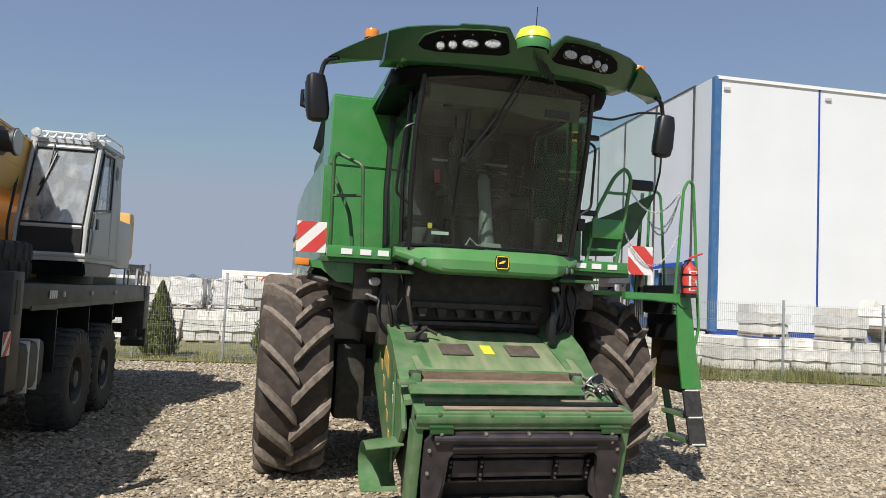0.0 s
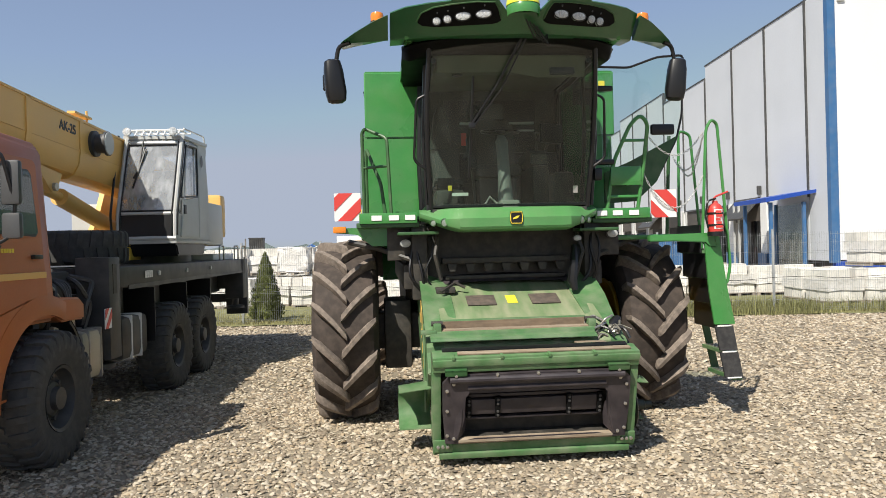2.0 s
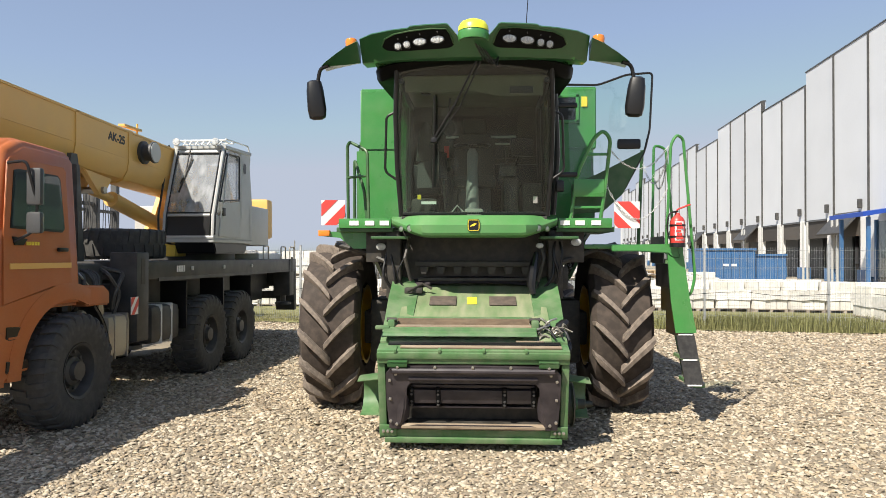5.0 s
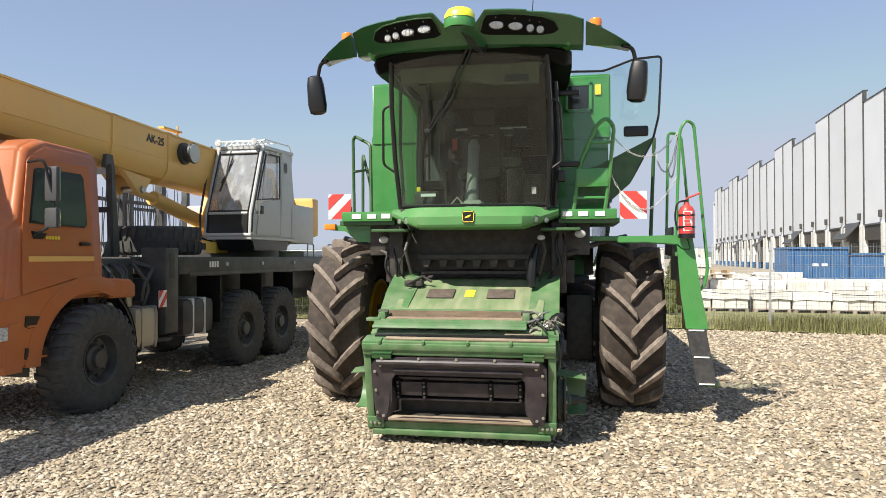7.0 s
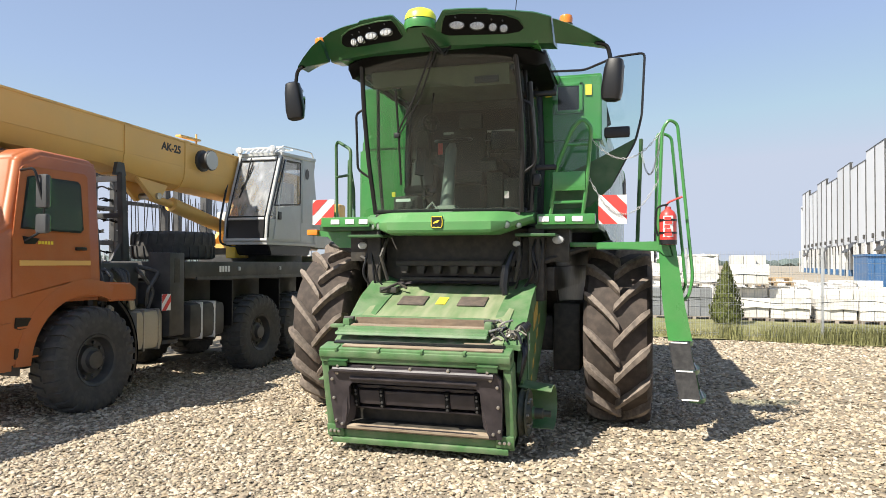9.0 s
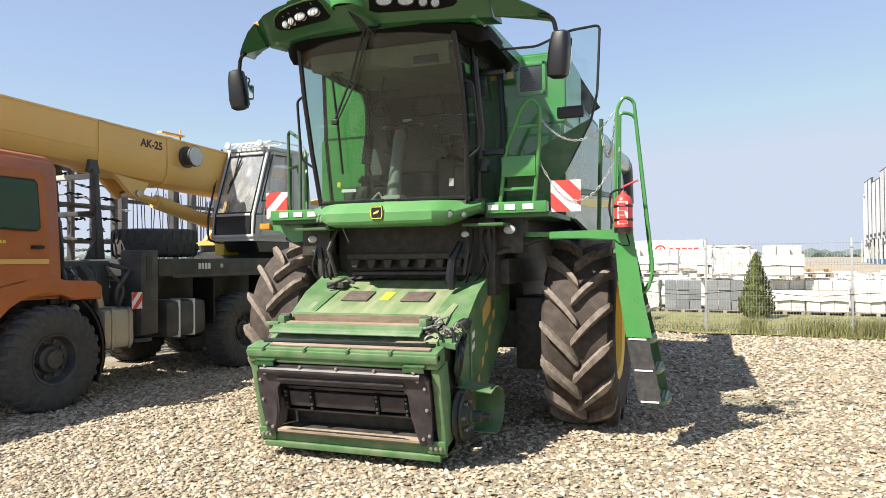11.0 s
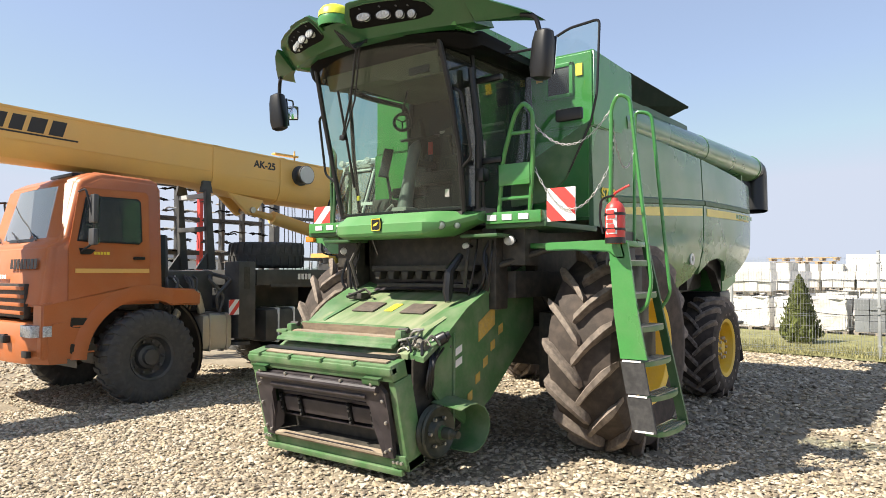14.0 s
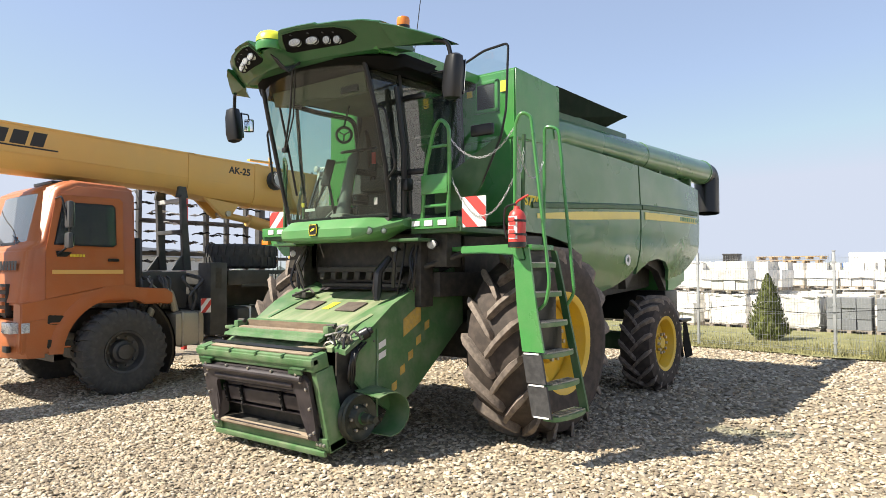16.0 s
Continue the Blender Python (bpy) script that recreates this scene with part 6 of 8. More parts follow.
cover = part("feed_cover", bm_box(-0.55, 0.55, 0.03, 0.14, 0.335, 0.475, bevel=0.02), GREY_FLAP, feeder, "dark feeder cover with clamps", m=HF)
part("cover_strip", bm_box(-0.57, 0.57, 0.05, 0.15, 0.485, 0.515, bevel=0.01), GREY_FLAP, cover)
part("cover_strip", bm_box(-0.58, 0.58, 0.05, 0.16, 0.285, 0.305, bevel=0.006), GREY_FLAP, cover)
for x in (-0.565, -0.32, 0.29, 0.555):
    clamp = bm_box(x - 0.022, x + 0.022, 0.012, 0.04, 0.315, 0.50, bevel=0.005)
    part("clamp", clamp, BAY, cover)
    for z in (0.335, 0.37, 0.44, 0.475):
        part("clamp_bolt", bm_lathe([(0.012, 0.012), (0.002, 0.012), (-0.002, 0)], 8, "y", (x, 0, z)), BLACK_STEEL, cover)
for s in (-1, 1):
    fold = bmesh.new()
    loft(fold, [[(s * 0.655, -0.045, 0.15), (s * 0.685, -0.055, 0.15), (s * 0.70, -0.04, 0.15)], [(s * 0.60, 0.02, 0.20), (s * 0.66, -0.058, 0.20), (s * 0.70, -0.045, 0.20)], [(s * 0.585, 0.035, 0.30), (s * 0.635, -0.054, 0.32), (s * 0.69, -0.045, 0.33)], [(s * 0.60, 0.02, 0.42), (s * 0.625, -0.045, 0.44), (s * 0.66, -0.042, 0.45)]], close=True)
    part("rubber_fold", fold, GREY_FLAP, feeder, "curled inner edge of the rubber surround", m=HF, smooth=60)
part("feed_lip", bm_tube([(-0.66, -0.02, 0.135), (0.66, -0.02, 0.135)], 0.03, 10), CHAFF, feeder, "dusty steel lip", m=HF)
COUPLER_STEEL = material("worn pulley steel", (0.022, 0.030, 0.022), 0.5, 0.3, vary=0.4, scale=6, dust=DUST, dust_amount=0.12)
# drive parts at the ends of the feeder
for s in (-1, 1):
    if s > 0:
        pul = part("drive_pulley", bm_lathe([(0, 0.0), (0, 0.205), (s * 0.015, 0.215), (s * 0.04, 0.195), (s * 0.05, 0.195), (s * 0.07, 0.215), (s * 0.085, 0.20), (s * 0.06, 0.17), (s * 0.055, 0.12), (s * 0.10, 0.09), (s * 0.11, 0.05), (s * 0.20, 0.045), (s * 0.21, 0.03), (s * 0.27, 0.03), (s * 0.27, 0)], 36, "x", (s * 0.87, -0.27, 0.40)), COUPLER_STEEL, feeder)
        part("pulley_hub", bm_lathe([(s * 0.05, 0.105), (s * 0.075, 0.10), (s * 0.085, 0.06), (s * 0.12, 0.055), (s * 0.12, 0)], 24, "x", (s * 0.88, -0.27, 0.40)), GREEN_DARK, pul)
        nuts("hub_bolt", 0.12, 0, 6, s, 0.014, STEEL, pul, pose(s * 0.935, -0.27, 0.40))
    sec = []
    for k in range(9):
        a = radians(-95 + k * 24)
        sec.append([(s * 0.84, -0.02 + 0.26 * math.cos(a), 0.42 + 0.22 * math.sin(a)), (s * 1.14, -0.02 + 0.24 * math.cos(a), 0.40 + 0.20 * math.sin(a))])
    sec.append([(s * 0.84, -0.20, 0.605), (s * 1.14, -0.19, 0.57)])
    bm = bmesh.new()
    loft(bm, sec, close=False)
    bmesh.ops.solidify(bm, geom=bm.faces[:], thickness=0.008)
    part("shaft_guard", bm, GREEN_DUSTY, feeder, "green curved sheet guard", m=pose(0, -0.04, 0.02))
COUPLER = material("greasy hose and steel", (0.13, 0.125, 0.11), 0.5, 0.3, vary=0.5, scale=14, fine=60, dust=DUST, dust_amount=0.3, islands=0.7)
rng = random.Random(9)
coupler = part("hydraulic_coupler", bm_box(0.64, 0.86, -0.33, -0.14, 1.03, 1.09, bevel=0.02), COUPLER, feeder, "multi-coupler block with a tangle of hoses")
part("coupler_lever", bm_tube(bend([(0.52, -0.36, 1.08), (0.56, -0.24, 1.19), (0.66, -0.16, 1.21), (0.74, -0.30, 1.16), (0.60, -0.38, 1.12)], 0.03), 0.011, 7), STEEL, coupler, "bright bent steel lever")
part("coupler_lever", bm_tube(bend([(0.62, -0.30, 1.07), (0.72, -0.34, 1.20), (0.80, -0.28, 1.22)], 0.03), 0.010, 7), STEEL, coupler)
part("coupler_head", bm_lathe([(-0.07, 0), (-0.07, 0.045), (-0.02, 0.055), (0.05, 0.05), (0.06, 0.035), (0.09, 0.03), (0.09, 0)], 14, "x"), BLACK, coupler, m=pose(0.86, -0.14, 1.13, 0, -30, 40))
part("coupler_head", bm_lathe([(-0.05, 0), (-0.05, 0.03), (0.03, 0.035), (0.05, 0.02), (0.05, 0)], 12, "x"), COUPLER, coupler, m=pose(0.80, -0.32, 1.10, 0, 20, -30))
for k in range(16):
    x, y, z = rng.uniform(0.60, 0.92), rng.uniform(-0.40, -0.06), rng.uniform(1.04, 1.12)
    a, h, w = rng.uniform(0, 6.28), rng.uniform(0.02, 0.09), rng.uniform(0.05, 0.13)
    dx, dy = w * math.cos(a), w * math.sin(a)
    part("coupler_hose", bm_tube(bend([(x - dx, y - dy, z), (x - dx * 0.3, y - dy * 0.3 + 0.02, z + h), (x + dx * 0.5, y + dy * 0.5, z + h * 0.6), (x + dx, y + dy, z - rng.uniform(0, 0.10))], 0.03), rng.uniform(0.006, 0.013), 6), (BLACK, COUPLER, BLACK, COUPLER, COUPLER)[k % 5], coupler)
for k in range(9):
    x, y = rng.uniform(0.62, 0.90), rng.uniform(-0.36, -0.10)
    part("coupling", bm_lathe([(0, 0.016), (0.03, 0.016), (0.035, 0.022), (0.05, 0.022), (0.055, 0.010), (0.07, 0.010), (0.07, 0)], 10, "z"), COUPLER if k % 2 else STEEL, coupler, m=pose(x, y, 1.06, rng.uniform(-60, 60), rng.uniform(-60, 60), 0))
for k in range(4):
    part("hanging_hose", bm_tube(bend([(0.84 + 0.02 * k, -0.24 + 0.03 * k, 1.06), (0.91 + 0.01 * k, -0.34, 0.96), (0.90, -0.38 + 0.03 * k, 0.78), (0.86, -0.30, 0.66)], 0.08), 0.011, 6), BLACK, coupler)
bm = bmesh.new()
box(bm, -0.74, -0.55, 0.36, 0.5, 1.42, 1.48, bevel=0.01)
tube(bm, [(-0.7, 0.3, 1.44), (-0.55, 0.42, 1.52), (-0.45, 0.4, 1.47)], 0.015, 6)
part("latch", bm, DARK, feeder)

# access platform, ladder and rails on the left side
lad = thing("access_ladder", "", "")
lad.parent = combine
bm = bmesh.new()
prism(bm, [(1.48, 1.94), (2.10, 1.95), (2.17, 1.92), (2.20, 1.80), (2.12, 1.80), (2.06, 1.85), (1.75, 1.87), (1.48, 1.87)], "y", 0.52, 0.60, bevel=0.01)
box(bm, 1.15, 2.12, 0.75, 1.15, 1.90, 1.95, bevel=0.008)
part("landing", bm, GREEN, lad, "green landing beam")
sec = []
for z, xa, xb in ((1.92, 2.06, 2.22), (1.35, 2.10, 2.30), (1.0, 2.15, 2.37)):
    sec.append([(xa, 0.53, z), (xb, 0.53, z), (xb, 0.555, z), (xa, 0.555, z)])
part("front_stringer", bm_loft(sec), GREEN, lad, "bright green ladder side plate")
for z0, z1 in ((0.98, 0.73), (0.71, 0.44)):
    sec = []
    for z in (z0, z1):
        xa = 2.15 + (1.0 - z) * 0.18
        sec.append([(xa, 0.522, z), (xa + 0.19, 0.522, z), (xa + 0.19, 0.548, z), (xa, 0.548, z)])
    part("rubber_guard", bm_loft(sec), GUARD, lad, "black rubber guard with white edge strips")
for z in (0.985, 0.715, 0.445):
    xa = 2.15 + (1.0 - z) * 0.18
    part("edge_strip", bm_box(xa + 0.02, xa + 0.17, 0.516, 0.522, z - 0.007, z + 0.007), WHITE_SIGN, lad, smooth=0)
part("rear_stringer", bm_loft([[(2.10, 1.12, 1.9), (2.16, 1.12, 1.9), (2.16, 1.15, 1.9), (2.10, 1.15, 1.9)], [(2.40, 1.12, 0.42), (2.48, 1.12, 0.42), (2.48, 1.15, 0.42), (2.40, 1.15, 0.42)]]), GREEN_DARK, lad)
for i in range(6):
    z = 0.44 + i * 0.265
    x = 2.46 - (z - 0.44) * 0.22
    tread = [(x - 0.12, 0.552)] + [(x - 0.02 + 0.07 * math.sin(a), 0.835 - 0.283 * math.cos(a)) for a in (math.pi * q / 12 for q in range(13))] + [(x - 0.12, 1.118)]
    step = part("step", bm_prism([(p[0], p[1]) for p in tread], "z", z - 0.028, z + 0.012, bevel=0.004), GREEN_DUSTY, lad, "worn green step with a rounded edge")
    for k in range(4):
        part("tread_bar", bm_box(x - 0.10 + 0.035 * k, x - 0.088 + 0.035 * k, 0.60, 1.07, z + 0.012, z + 0.022), STEEL, step)
    # Black panels added for the darkness behind the steps, taken as open.
    if z > 0.85:
        part("dark_back_panel", bm_box(x - 0.145, x - 0.13, 0.555, 1.118, z - 0.02, z + 0.27), BLACK, lad)
part("handrail", bm_tube(bend([(2.06, 0.56, 1.95), (2.10, 0.52, 3.02), (2.16, 0.52, 3.12), (2.24, 0.56, 3.08), (2.38, 0.62, 1.6), (2.34, 0.62, 1.42), (2.26, 0.62, 1.36)], 0.07), 0.016, 8), GREEN, lad)
part("handrail", bm_tube(bend([(2.04, 1.10, 1.95), (2.06, 1.10, 3.10), (2.20, 1.12, 3.06), (2.34, 1.14, 1.5), (2.26, 1.14, 1.38)], 0.06), 0.016, 8), GREEN, lad)
part("handrail", bm_tube([(1.86, 1.0, 1.95), (1.90, 0.98, 3.02)], 0.02, 8), GREEN_DARK, lad)
bm = bmesh.new()
tube(bm, bend([(1.02, 0.50, 2.13), (1.10, 0.46, 2.7), (1.26, 0.40, 3.06), (1.36, 0.38, 3.15), (1.44, 0.40, 3.06), (1.40, 0.46, 2.6), (1.34, 0.5, 2.13)], 0.09), 0.02, 8)
for z, xa, xb, y in ((2.34, 1.05, 1.37, 0.49), (2.9, 1.18, 1.42, 0.43)):
    tube(bm, [(xa, y, z), (xb, y, z)], 0.016, 7)
part("hoop_rail", bm, GREEN, combine, "green tubular hoop rail")
part("hoop_step", bm_box(1.06, 1.38, 0.44, 0.47, 2.45, 2.64, bevel=0.008), GREEN, combine)
bm = bmesh.new()
tube(bm, bend([(-1.42, 0.78, 2.13), (-1.43, 0.76, 3.06), (-1.40, 0.74, 3.10), (-1.18, 0.60, 2.98), (-1.15, 0.54, 2.13)], 0.05), 0.018, 8)
tube(bm, [(-1.43, 0.77, 2.70), (-1.17, 0.58, 2.70)], 0.015, 7)
tube(bm, bend([(-1.40, 1.05, 2.13), (-1.40, 1.05, 2.95), (-1.25, 0.85, 2.55), (-1.2, 0.75, 2.13)], 0.06), 0.018, 8)
part("side_rail", bm, GREEN_DARK, combine, "green tubular side rail")


def chain(a, b, sag, parent):
    a, b = Vector(a), Vector(b)
    bm = bmesh.new()
    n = 26
    for i in range(n):
        t0, t1 = i / n, (i + 1) / n
        p, q = (a.lerp(b, t) - Vector((0, 0, sag * 4 * t * (1 - t))) for t in (t0, t1))
        d = (q - p).normalized()
        s = d.cross(Vector((0, 0, 1))).normalized() if i % 2 else d.cross(d.cross(Vector((0, 0, 1)))).normalized()
        c, hl = (p + q) / 2, (q - p).length * 0.68
        tube(bm, [c + d * hl * math.cos(t) + s * 0.009 * math.sin(t) for t in (6.283 * k / 8 for k in range(8))], 0.0028, 4, closed=True)
    part("chain", bm, GREY, parent, "pale safety chain")


chain((1.42, 0.42, 2.98), (2.08, 0.54, 3.0), 0.24, lad)
chain((1.40, 0.48, 2.60), (2.07, 0.54, 2.55), 0.36, lad)
chain((2.08, 0.54, 2.98), (2.05, 1.08, 2.75), 0.28, lad)
chain((1.9, 0.98, 2.9), (2.08, 0.54, 2.95), 0.3, lad)

# fire extinguisher hung on the handrail
ext = thing("fire_extinguisher", "red fire extinguisher with black straps hung on the ladder rail", "fire extinguisher", pose(2.15, 0.46, 1.915))
part("cylinder", bm_lathe([(0.0, 0.0), (0.0, 0.074), (0.02, 0.078), (0.27, 0.078), (0.31, 0.06), (0.335, 0.03), (0.36, 0.025), (0.36, 0)], 24, "z"), RED, ext)
part("base_ring", bm_lathe([(0, 0.07), (0, 0.081), (0.045, 0.081), (0.045, 0.07)], 24, "z"), BLACK, ext)
for z in (0.10, 0.22):
    part("strap", bm_lathe([(0, 0.07), (0, 0.083), (0.02, 0.083), (0.02, 0.07)], 24, "z", (0, 0, z)), BLACK, ext)
bm = bmesh.new()
loft(bm, [[(0.0795 * math.sin(a), -0.0795 * math.cos(a), z) for z in (0.07, 0.27)] for a in (-0.6 + 0.1 * k for k in range(13))], close=False)
part("paper_label", bm, WHITE_SIGN, ext, "white printed label")
for k in range(5):
    part("label_bar", bm_box(-0.035 + 0.006 * (k % 2), 0.035 - 0.01 * (k % 3), -0.0835, -0.0800, 0.082 + k * 0.037, 0.110 + k * 0.037), RED_SIGN, ext, smooth=0)
part("valve_handle", bm_tube(bend([(-0.02, 0, 0.36), (0.0, 0, 0.40), (0.10, -0.02, 0.44), (0.13, -0.02, 0.45)], 0.03), 0.010, 6), RED, ext)
part("hose", bm_tube(bend([(0.0, -0.02, 0.38), (-0.10, -0.04, 0.36), (-0.12, -0.03, 0.2), (-0.09, -0.03, 0.08)], 0.06), 0.010, 6), BLACK, ext)


# ---- truck crane ----
TRUCK = pose(-5.53, 0.21, 0, 0, 0, -1.9)
truck = thing("truck_crane", "orange truck with an ochre telescopic crane boom, parked on gravel", "truck crane", TRUCK)


def truck_tyre(R, rim_r, width):
    bm = bmesh.new()
    w = width / 2
    lathe(bm, [(-w * 0.6, rim_r), (-w * 0.85, rim_r + 0.015), (-w, rim_r + (R - rim_r) * 0.55), (-w * 0.95, R - 0.07), (-w * 0.8, R - 0.03), (0, R - 0.02), (w * 0.8, R - 0.03), (w * 0.95, R - 0.07), (w, rim_r + (R - rim_r) * 0.55), (w * 0.85, rim_r + 0.015), (w * 0.6, rim_r)], 56)
    return bm


def truck_lug(R, width, s):
    bm = bmesh.new()
    w = width / 2
    sec = []
    for u, dr in ((0.05, 0), (0.5, 0), (0.85, 0.01), (0.98, 0.04), (1.0, 0.12)):
        ring = []
        for r, da in ((R - 0.06 - dr, -1), (R - dr, -0.85), (R - dr, 0.85), (R - 0.06 - dr, 1)):
            a = da * 0.055 + 0.05 * u
            ring.append((s * w * u, -r * math.cos(a), r * math.sin(a)))
        sec.append(ring)
    loft(bm, sec)
    return bm


TYRE_ME = mesh_of(truck_tyre(0.62, 0.29, 0.42), "tyre", RUBBER_TRUCK)
LUG_ME = [mesh_of(truck_lug(0.62, 0.42, s), "lug", RUBBER_TRUCK, 40) for s in (-1, 1)]


def add_lugs(wheel, lugs=26):
    for k, me in enumerate(LUG_ME):
        for i in range(lugs):
            ob = new("lug", me)
            ob.parent = wheel
            ob.matrix_basis = pose(0, 0, 0, -360 * (i + 0.5 * k) / lugs, 0, 0)


def truck_wheel(x, y, s):
    wl = thing("wheel", "", "", pose(x, y, 0.59))
    wl.parent = truck
    ob = new("tyre", TYRE_ME)
    ob.parent = wl
    tagged(ob, "dusty black off-road truck tyre")
    add_lugs(wl)
    bm = bmesh.new()
    lathe(bm, [(s * -0.15, 0.29), (s * 0.12, 0.275), (s * 0.17, 0.30), (s * 0.185, 0.30), (s * 0.17, 0.27), (s * 0.06, 0.24), (s * 0.03, 0.17), (s * 0.10, 0.15), (s * 0.12, 0.11), (s * 0.17, 0.10), (s * 0.18, 0)], 36)
    part("rim", bm, BLACK_STEEL, wl)
    nuts("wheel_nut", 0.205, s * 0.05, 10, s, 0.020, SILVER_DULL, wl)


for s in (-1, 1):
    for y in (0.0, 3.56, 4.88):
        truck_wheel(s * (1.16 if y == 0 else 1.10), y + (0.04 if y == 0 else 0.0), s)
# chassis
bm = bmesh.new()
for s in (-1, 1):
    box(bm, s * 0.42 - 0.05, s * 0.42 + 0.05, -1.2, 8.2, 0.85, 1.15)
for y in (0, 3.56, 4.88):
    box(bm, -0.85, 0.85, y - 0.1, y + 0.1, 0.5, 0.72, bevel=0.03)
    box(bm, -0.22, 0.22, y - 0.22, y + 0.22, 0.42, 0.82, bevel=0.06)
for y in (0.7, 1.6, 3.0, 6.0, 7.5):
    box(bm, -0.42, 0.42, y, y + 0.1, 0.9, 1.1)
part("chassis", bm, BLACK_STEEL, truck, "black ladder chassis with axles")
# crane deck
bm = bmesh.new()
box(bm, -1.2, 1.2, 1.75, 8.35, 1.50, 1.74, bevel=0.015)
box(bm, 1.195, 1.21, 2.0, 8.3, 1.47, 1.52)
box(bm, -0.7, 0.7, 2.0, 8.0, 1.1, 1.5)
part("crane_deck", bm, BLACK_STEEL, truck, "dark grey crane deck")
bar_row("number_bar", WHITE, truck, pose(1.212, 2.52, 1.585, 90, 0, 90), [0.05] * 4, 0.09, 0.02, 0.002)
for k, y in enumerate((3.0, 4.2, 5.5)):
    part("deck_hook", bm_box(1.2, 1.225, y, y + 0.06, 1.60, 1.66, bevel=0.01), GREY, truck)
for y in (1.55, 7.95):
    bm = bmesh.new()
    box(bm, 0.85, 1.22, y - 0.13, y + 0.17, 0.72 if y < 3 else 0.95, 1.86 if y < 3 else 1.74, bevel=0.02)
    box(bm, -1.22, -0.85, y - 0.13, y + 0.17, 0.9, 1.74, bevel=0.02)
    box(bm, -0.85, 0.85, y - 0.1, y + 0.14, 1.15, 1.45)
    og = part("outrigger", bm, BLACK_STEEL, truck, "black outrigger leg box")
    part("slot", bm_box(1.218, 1.226, y - 0.04, y + 0.06, 1.45, 1.78), DARK, og)
    part("foot", bm_lathe([(0, 0), (0, 0.17), (0.05, 0.17), (0.07, 0.06), (0.3, 0.06), (0.3, 0)], 20, "z", (1.03, y, 0.62 if y < 3 else 0.75)), BLACK_STEEL, og)
bd = thing("hazard_board", "", "")
bd.parent = truck
part("plate", bm_box(1.228, 1.236, 1.25, 1.42, 1.08, 1.30), WHITE_SIGN, bd, smooth=0)
bm = bmesh.new()
prism(bm, [(1.25, 1.08), (1.32, 1.08), (1.42, 1.20), (1.42, 1.29)], "x", 1.236, 1.24)
prism(bm, [(1.25, 1.18), (1.25, 1.28), (1.27, 1.30), (1.35, 1.30)], "x", 1.236, 1.24)
part("stripe", bm, RED_SIGN, bd, smooth=0)
# fuel tanks
bm = bm_box(0.62, 1.18, 0.86, 1.36, 0.58, 1.10, bevel=0.09)
ft = part("fuel_tank", bm, SILVER, truck, "dusty pale fuel tank with straps")
for y in (0.96, 1.24):
    part("strap", bm_box(0.61, 1.192, y, y + 0.035, 0.57, 1.112, bevel=0.09), STEEL, ft)
ft = part("fuel_tank", bm_box(0.62, 1.15, 1.95, 2.78, 0.62, 1.14, bevel=0.1), BLACK_STEEL, truck, "black rear tank with pale straps")
for y in (2.18, 2.48):
    part("strap", bm_box(0.61, 1.162, y, y + 0.03, 0.61, 1.152, bevel=0.1), WHITE, ft)
for s in (-1, 1):
    for y0 in (2.86, 4.22, 5.5):
        part("mudguard", bm_box(s * 1.0 - 0.2, s * 1.0 + 0.2, y0, y0 + 0.02, 0.75, 1.45), BLACK, truck, smooth=0)
# engine clutter behind the cab
bm = bmesh.new()
rng = random.Random(12)
box(bm, -0.9, 0.9, 0.35, 1.2, 1.15, 1.72, bevel=0.03)
box(bm, 0.3, 1.0, 0.30, 0.62, 1.2, 1.6, bevel=0.06)
part("engine_cover", bm, BLACK_STEEL, truck)
for k in range(10):
    y = rng.uniform(0.35, 1.3)
    part("pipe", bm_tube(bend([(1.0, y, 1.0 + rng.uniform(0, 0.3)), (1.08, y + rng.uniform(-0.1, 0.1), 1.35), (1.05, y + rng.uniform(-0.2, 0.2), 1.6), (0.8, y, 1.68)], 0.08), rng.uniform(0.012, 0.03), 6), STEEL if k == 4 else BLACK_STEEL, truck)
part("radiator_pipe", bm_tube(bend([(0.98, 0.55, 1.05), (1.08, 0.62, 1.35), (1.02, 0.85, 1.45), (1.0, 0.95, 1.12)], 0.12), 0.055, 10), SILVER, truck)
part("air_intake", bm_tube(bend([(0.95, 0.32, 1.2), (0.95, 0.36, 1.75), (0.85, 0.4, 2.2)], 0.1), 0.09, 10), BLACK, truck)
# boom rest with spare wheel
rest = thing("boom_rest", "", "")
rest.parent = truck
for s in (-1, 1):
    part("post", bm_prism([(1.40, 1.74), (1.54, 1.74), (1.43, 2.98), (1.35, 2.98)], "x", s * 0.40 - 0.045, s * 0.40 + 0.045, bevel=0.008), BLACK_STEEL, rest)
    part("gusset", bm_prism([(1.20, 1.74), (1.42, 1.74), (1.41, 2.02)], "x", s * 0.40 - 0.02, s * 0.40 + 0.02), BLACK_STEEL, rest)
    part("saddle_cheek", bm_prism([(1.30, 2.94), (1.50, 2.94), (1.46, 3.12), (1.34, 3.12)], "x", s * 0.36 - 0.03, s * 0.36 + 0.03), BLACK_STEEL, rest)
for z in (2.34, 2.86):
    part("cross_bar", bm_box(-0.40, 0.40, 1.36, 1.45, z, z + 0.07, bevel=0.008), GREY if z > 2.5 else BLACK_STEEL, rest)
sp = thing("spare_wheel", "", "", pose(0.35, 2.55, 1.98, 0, 90, 0))
sp.parent = truck
ob = new("tyre", TYRE_ME)
ob.parent = sp
add_lugs(sp)
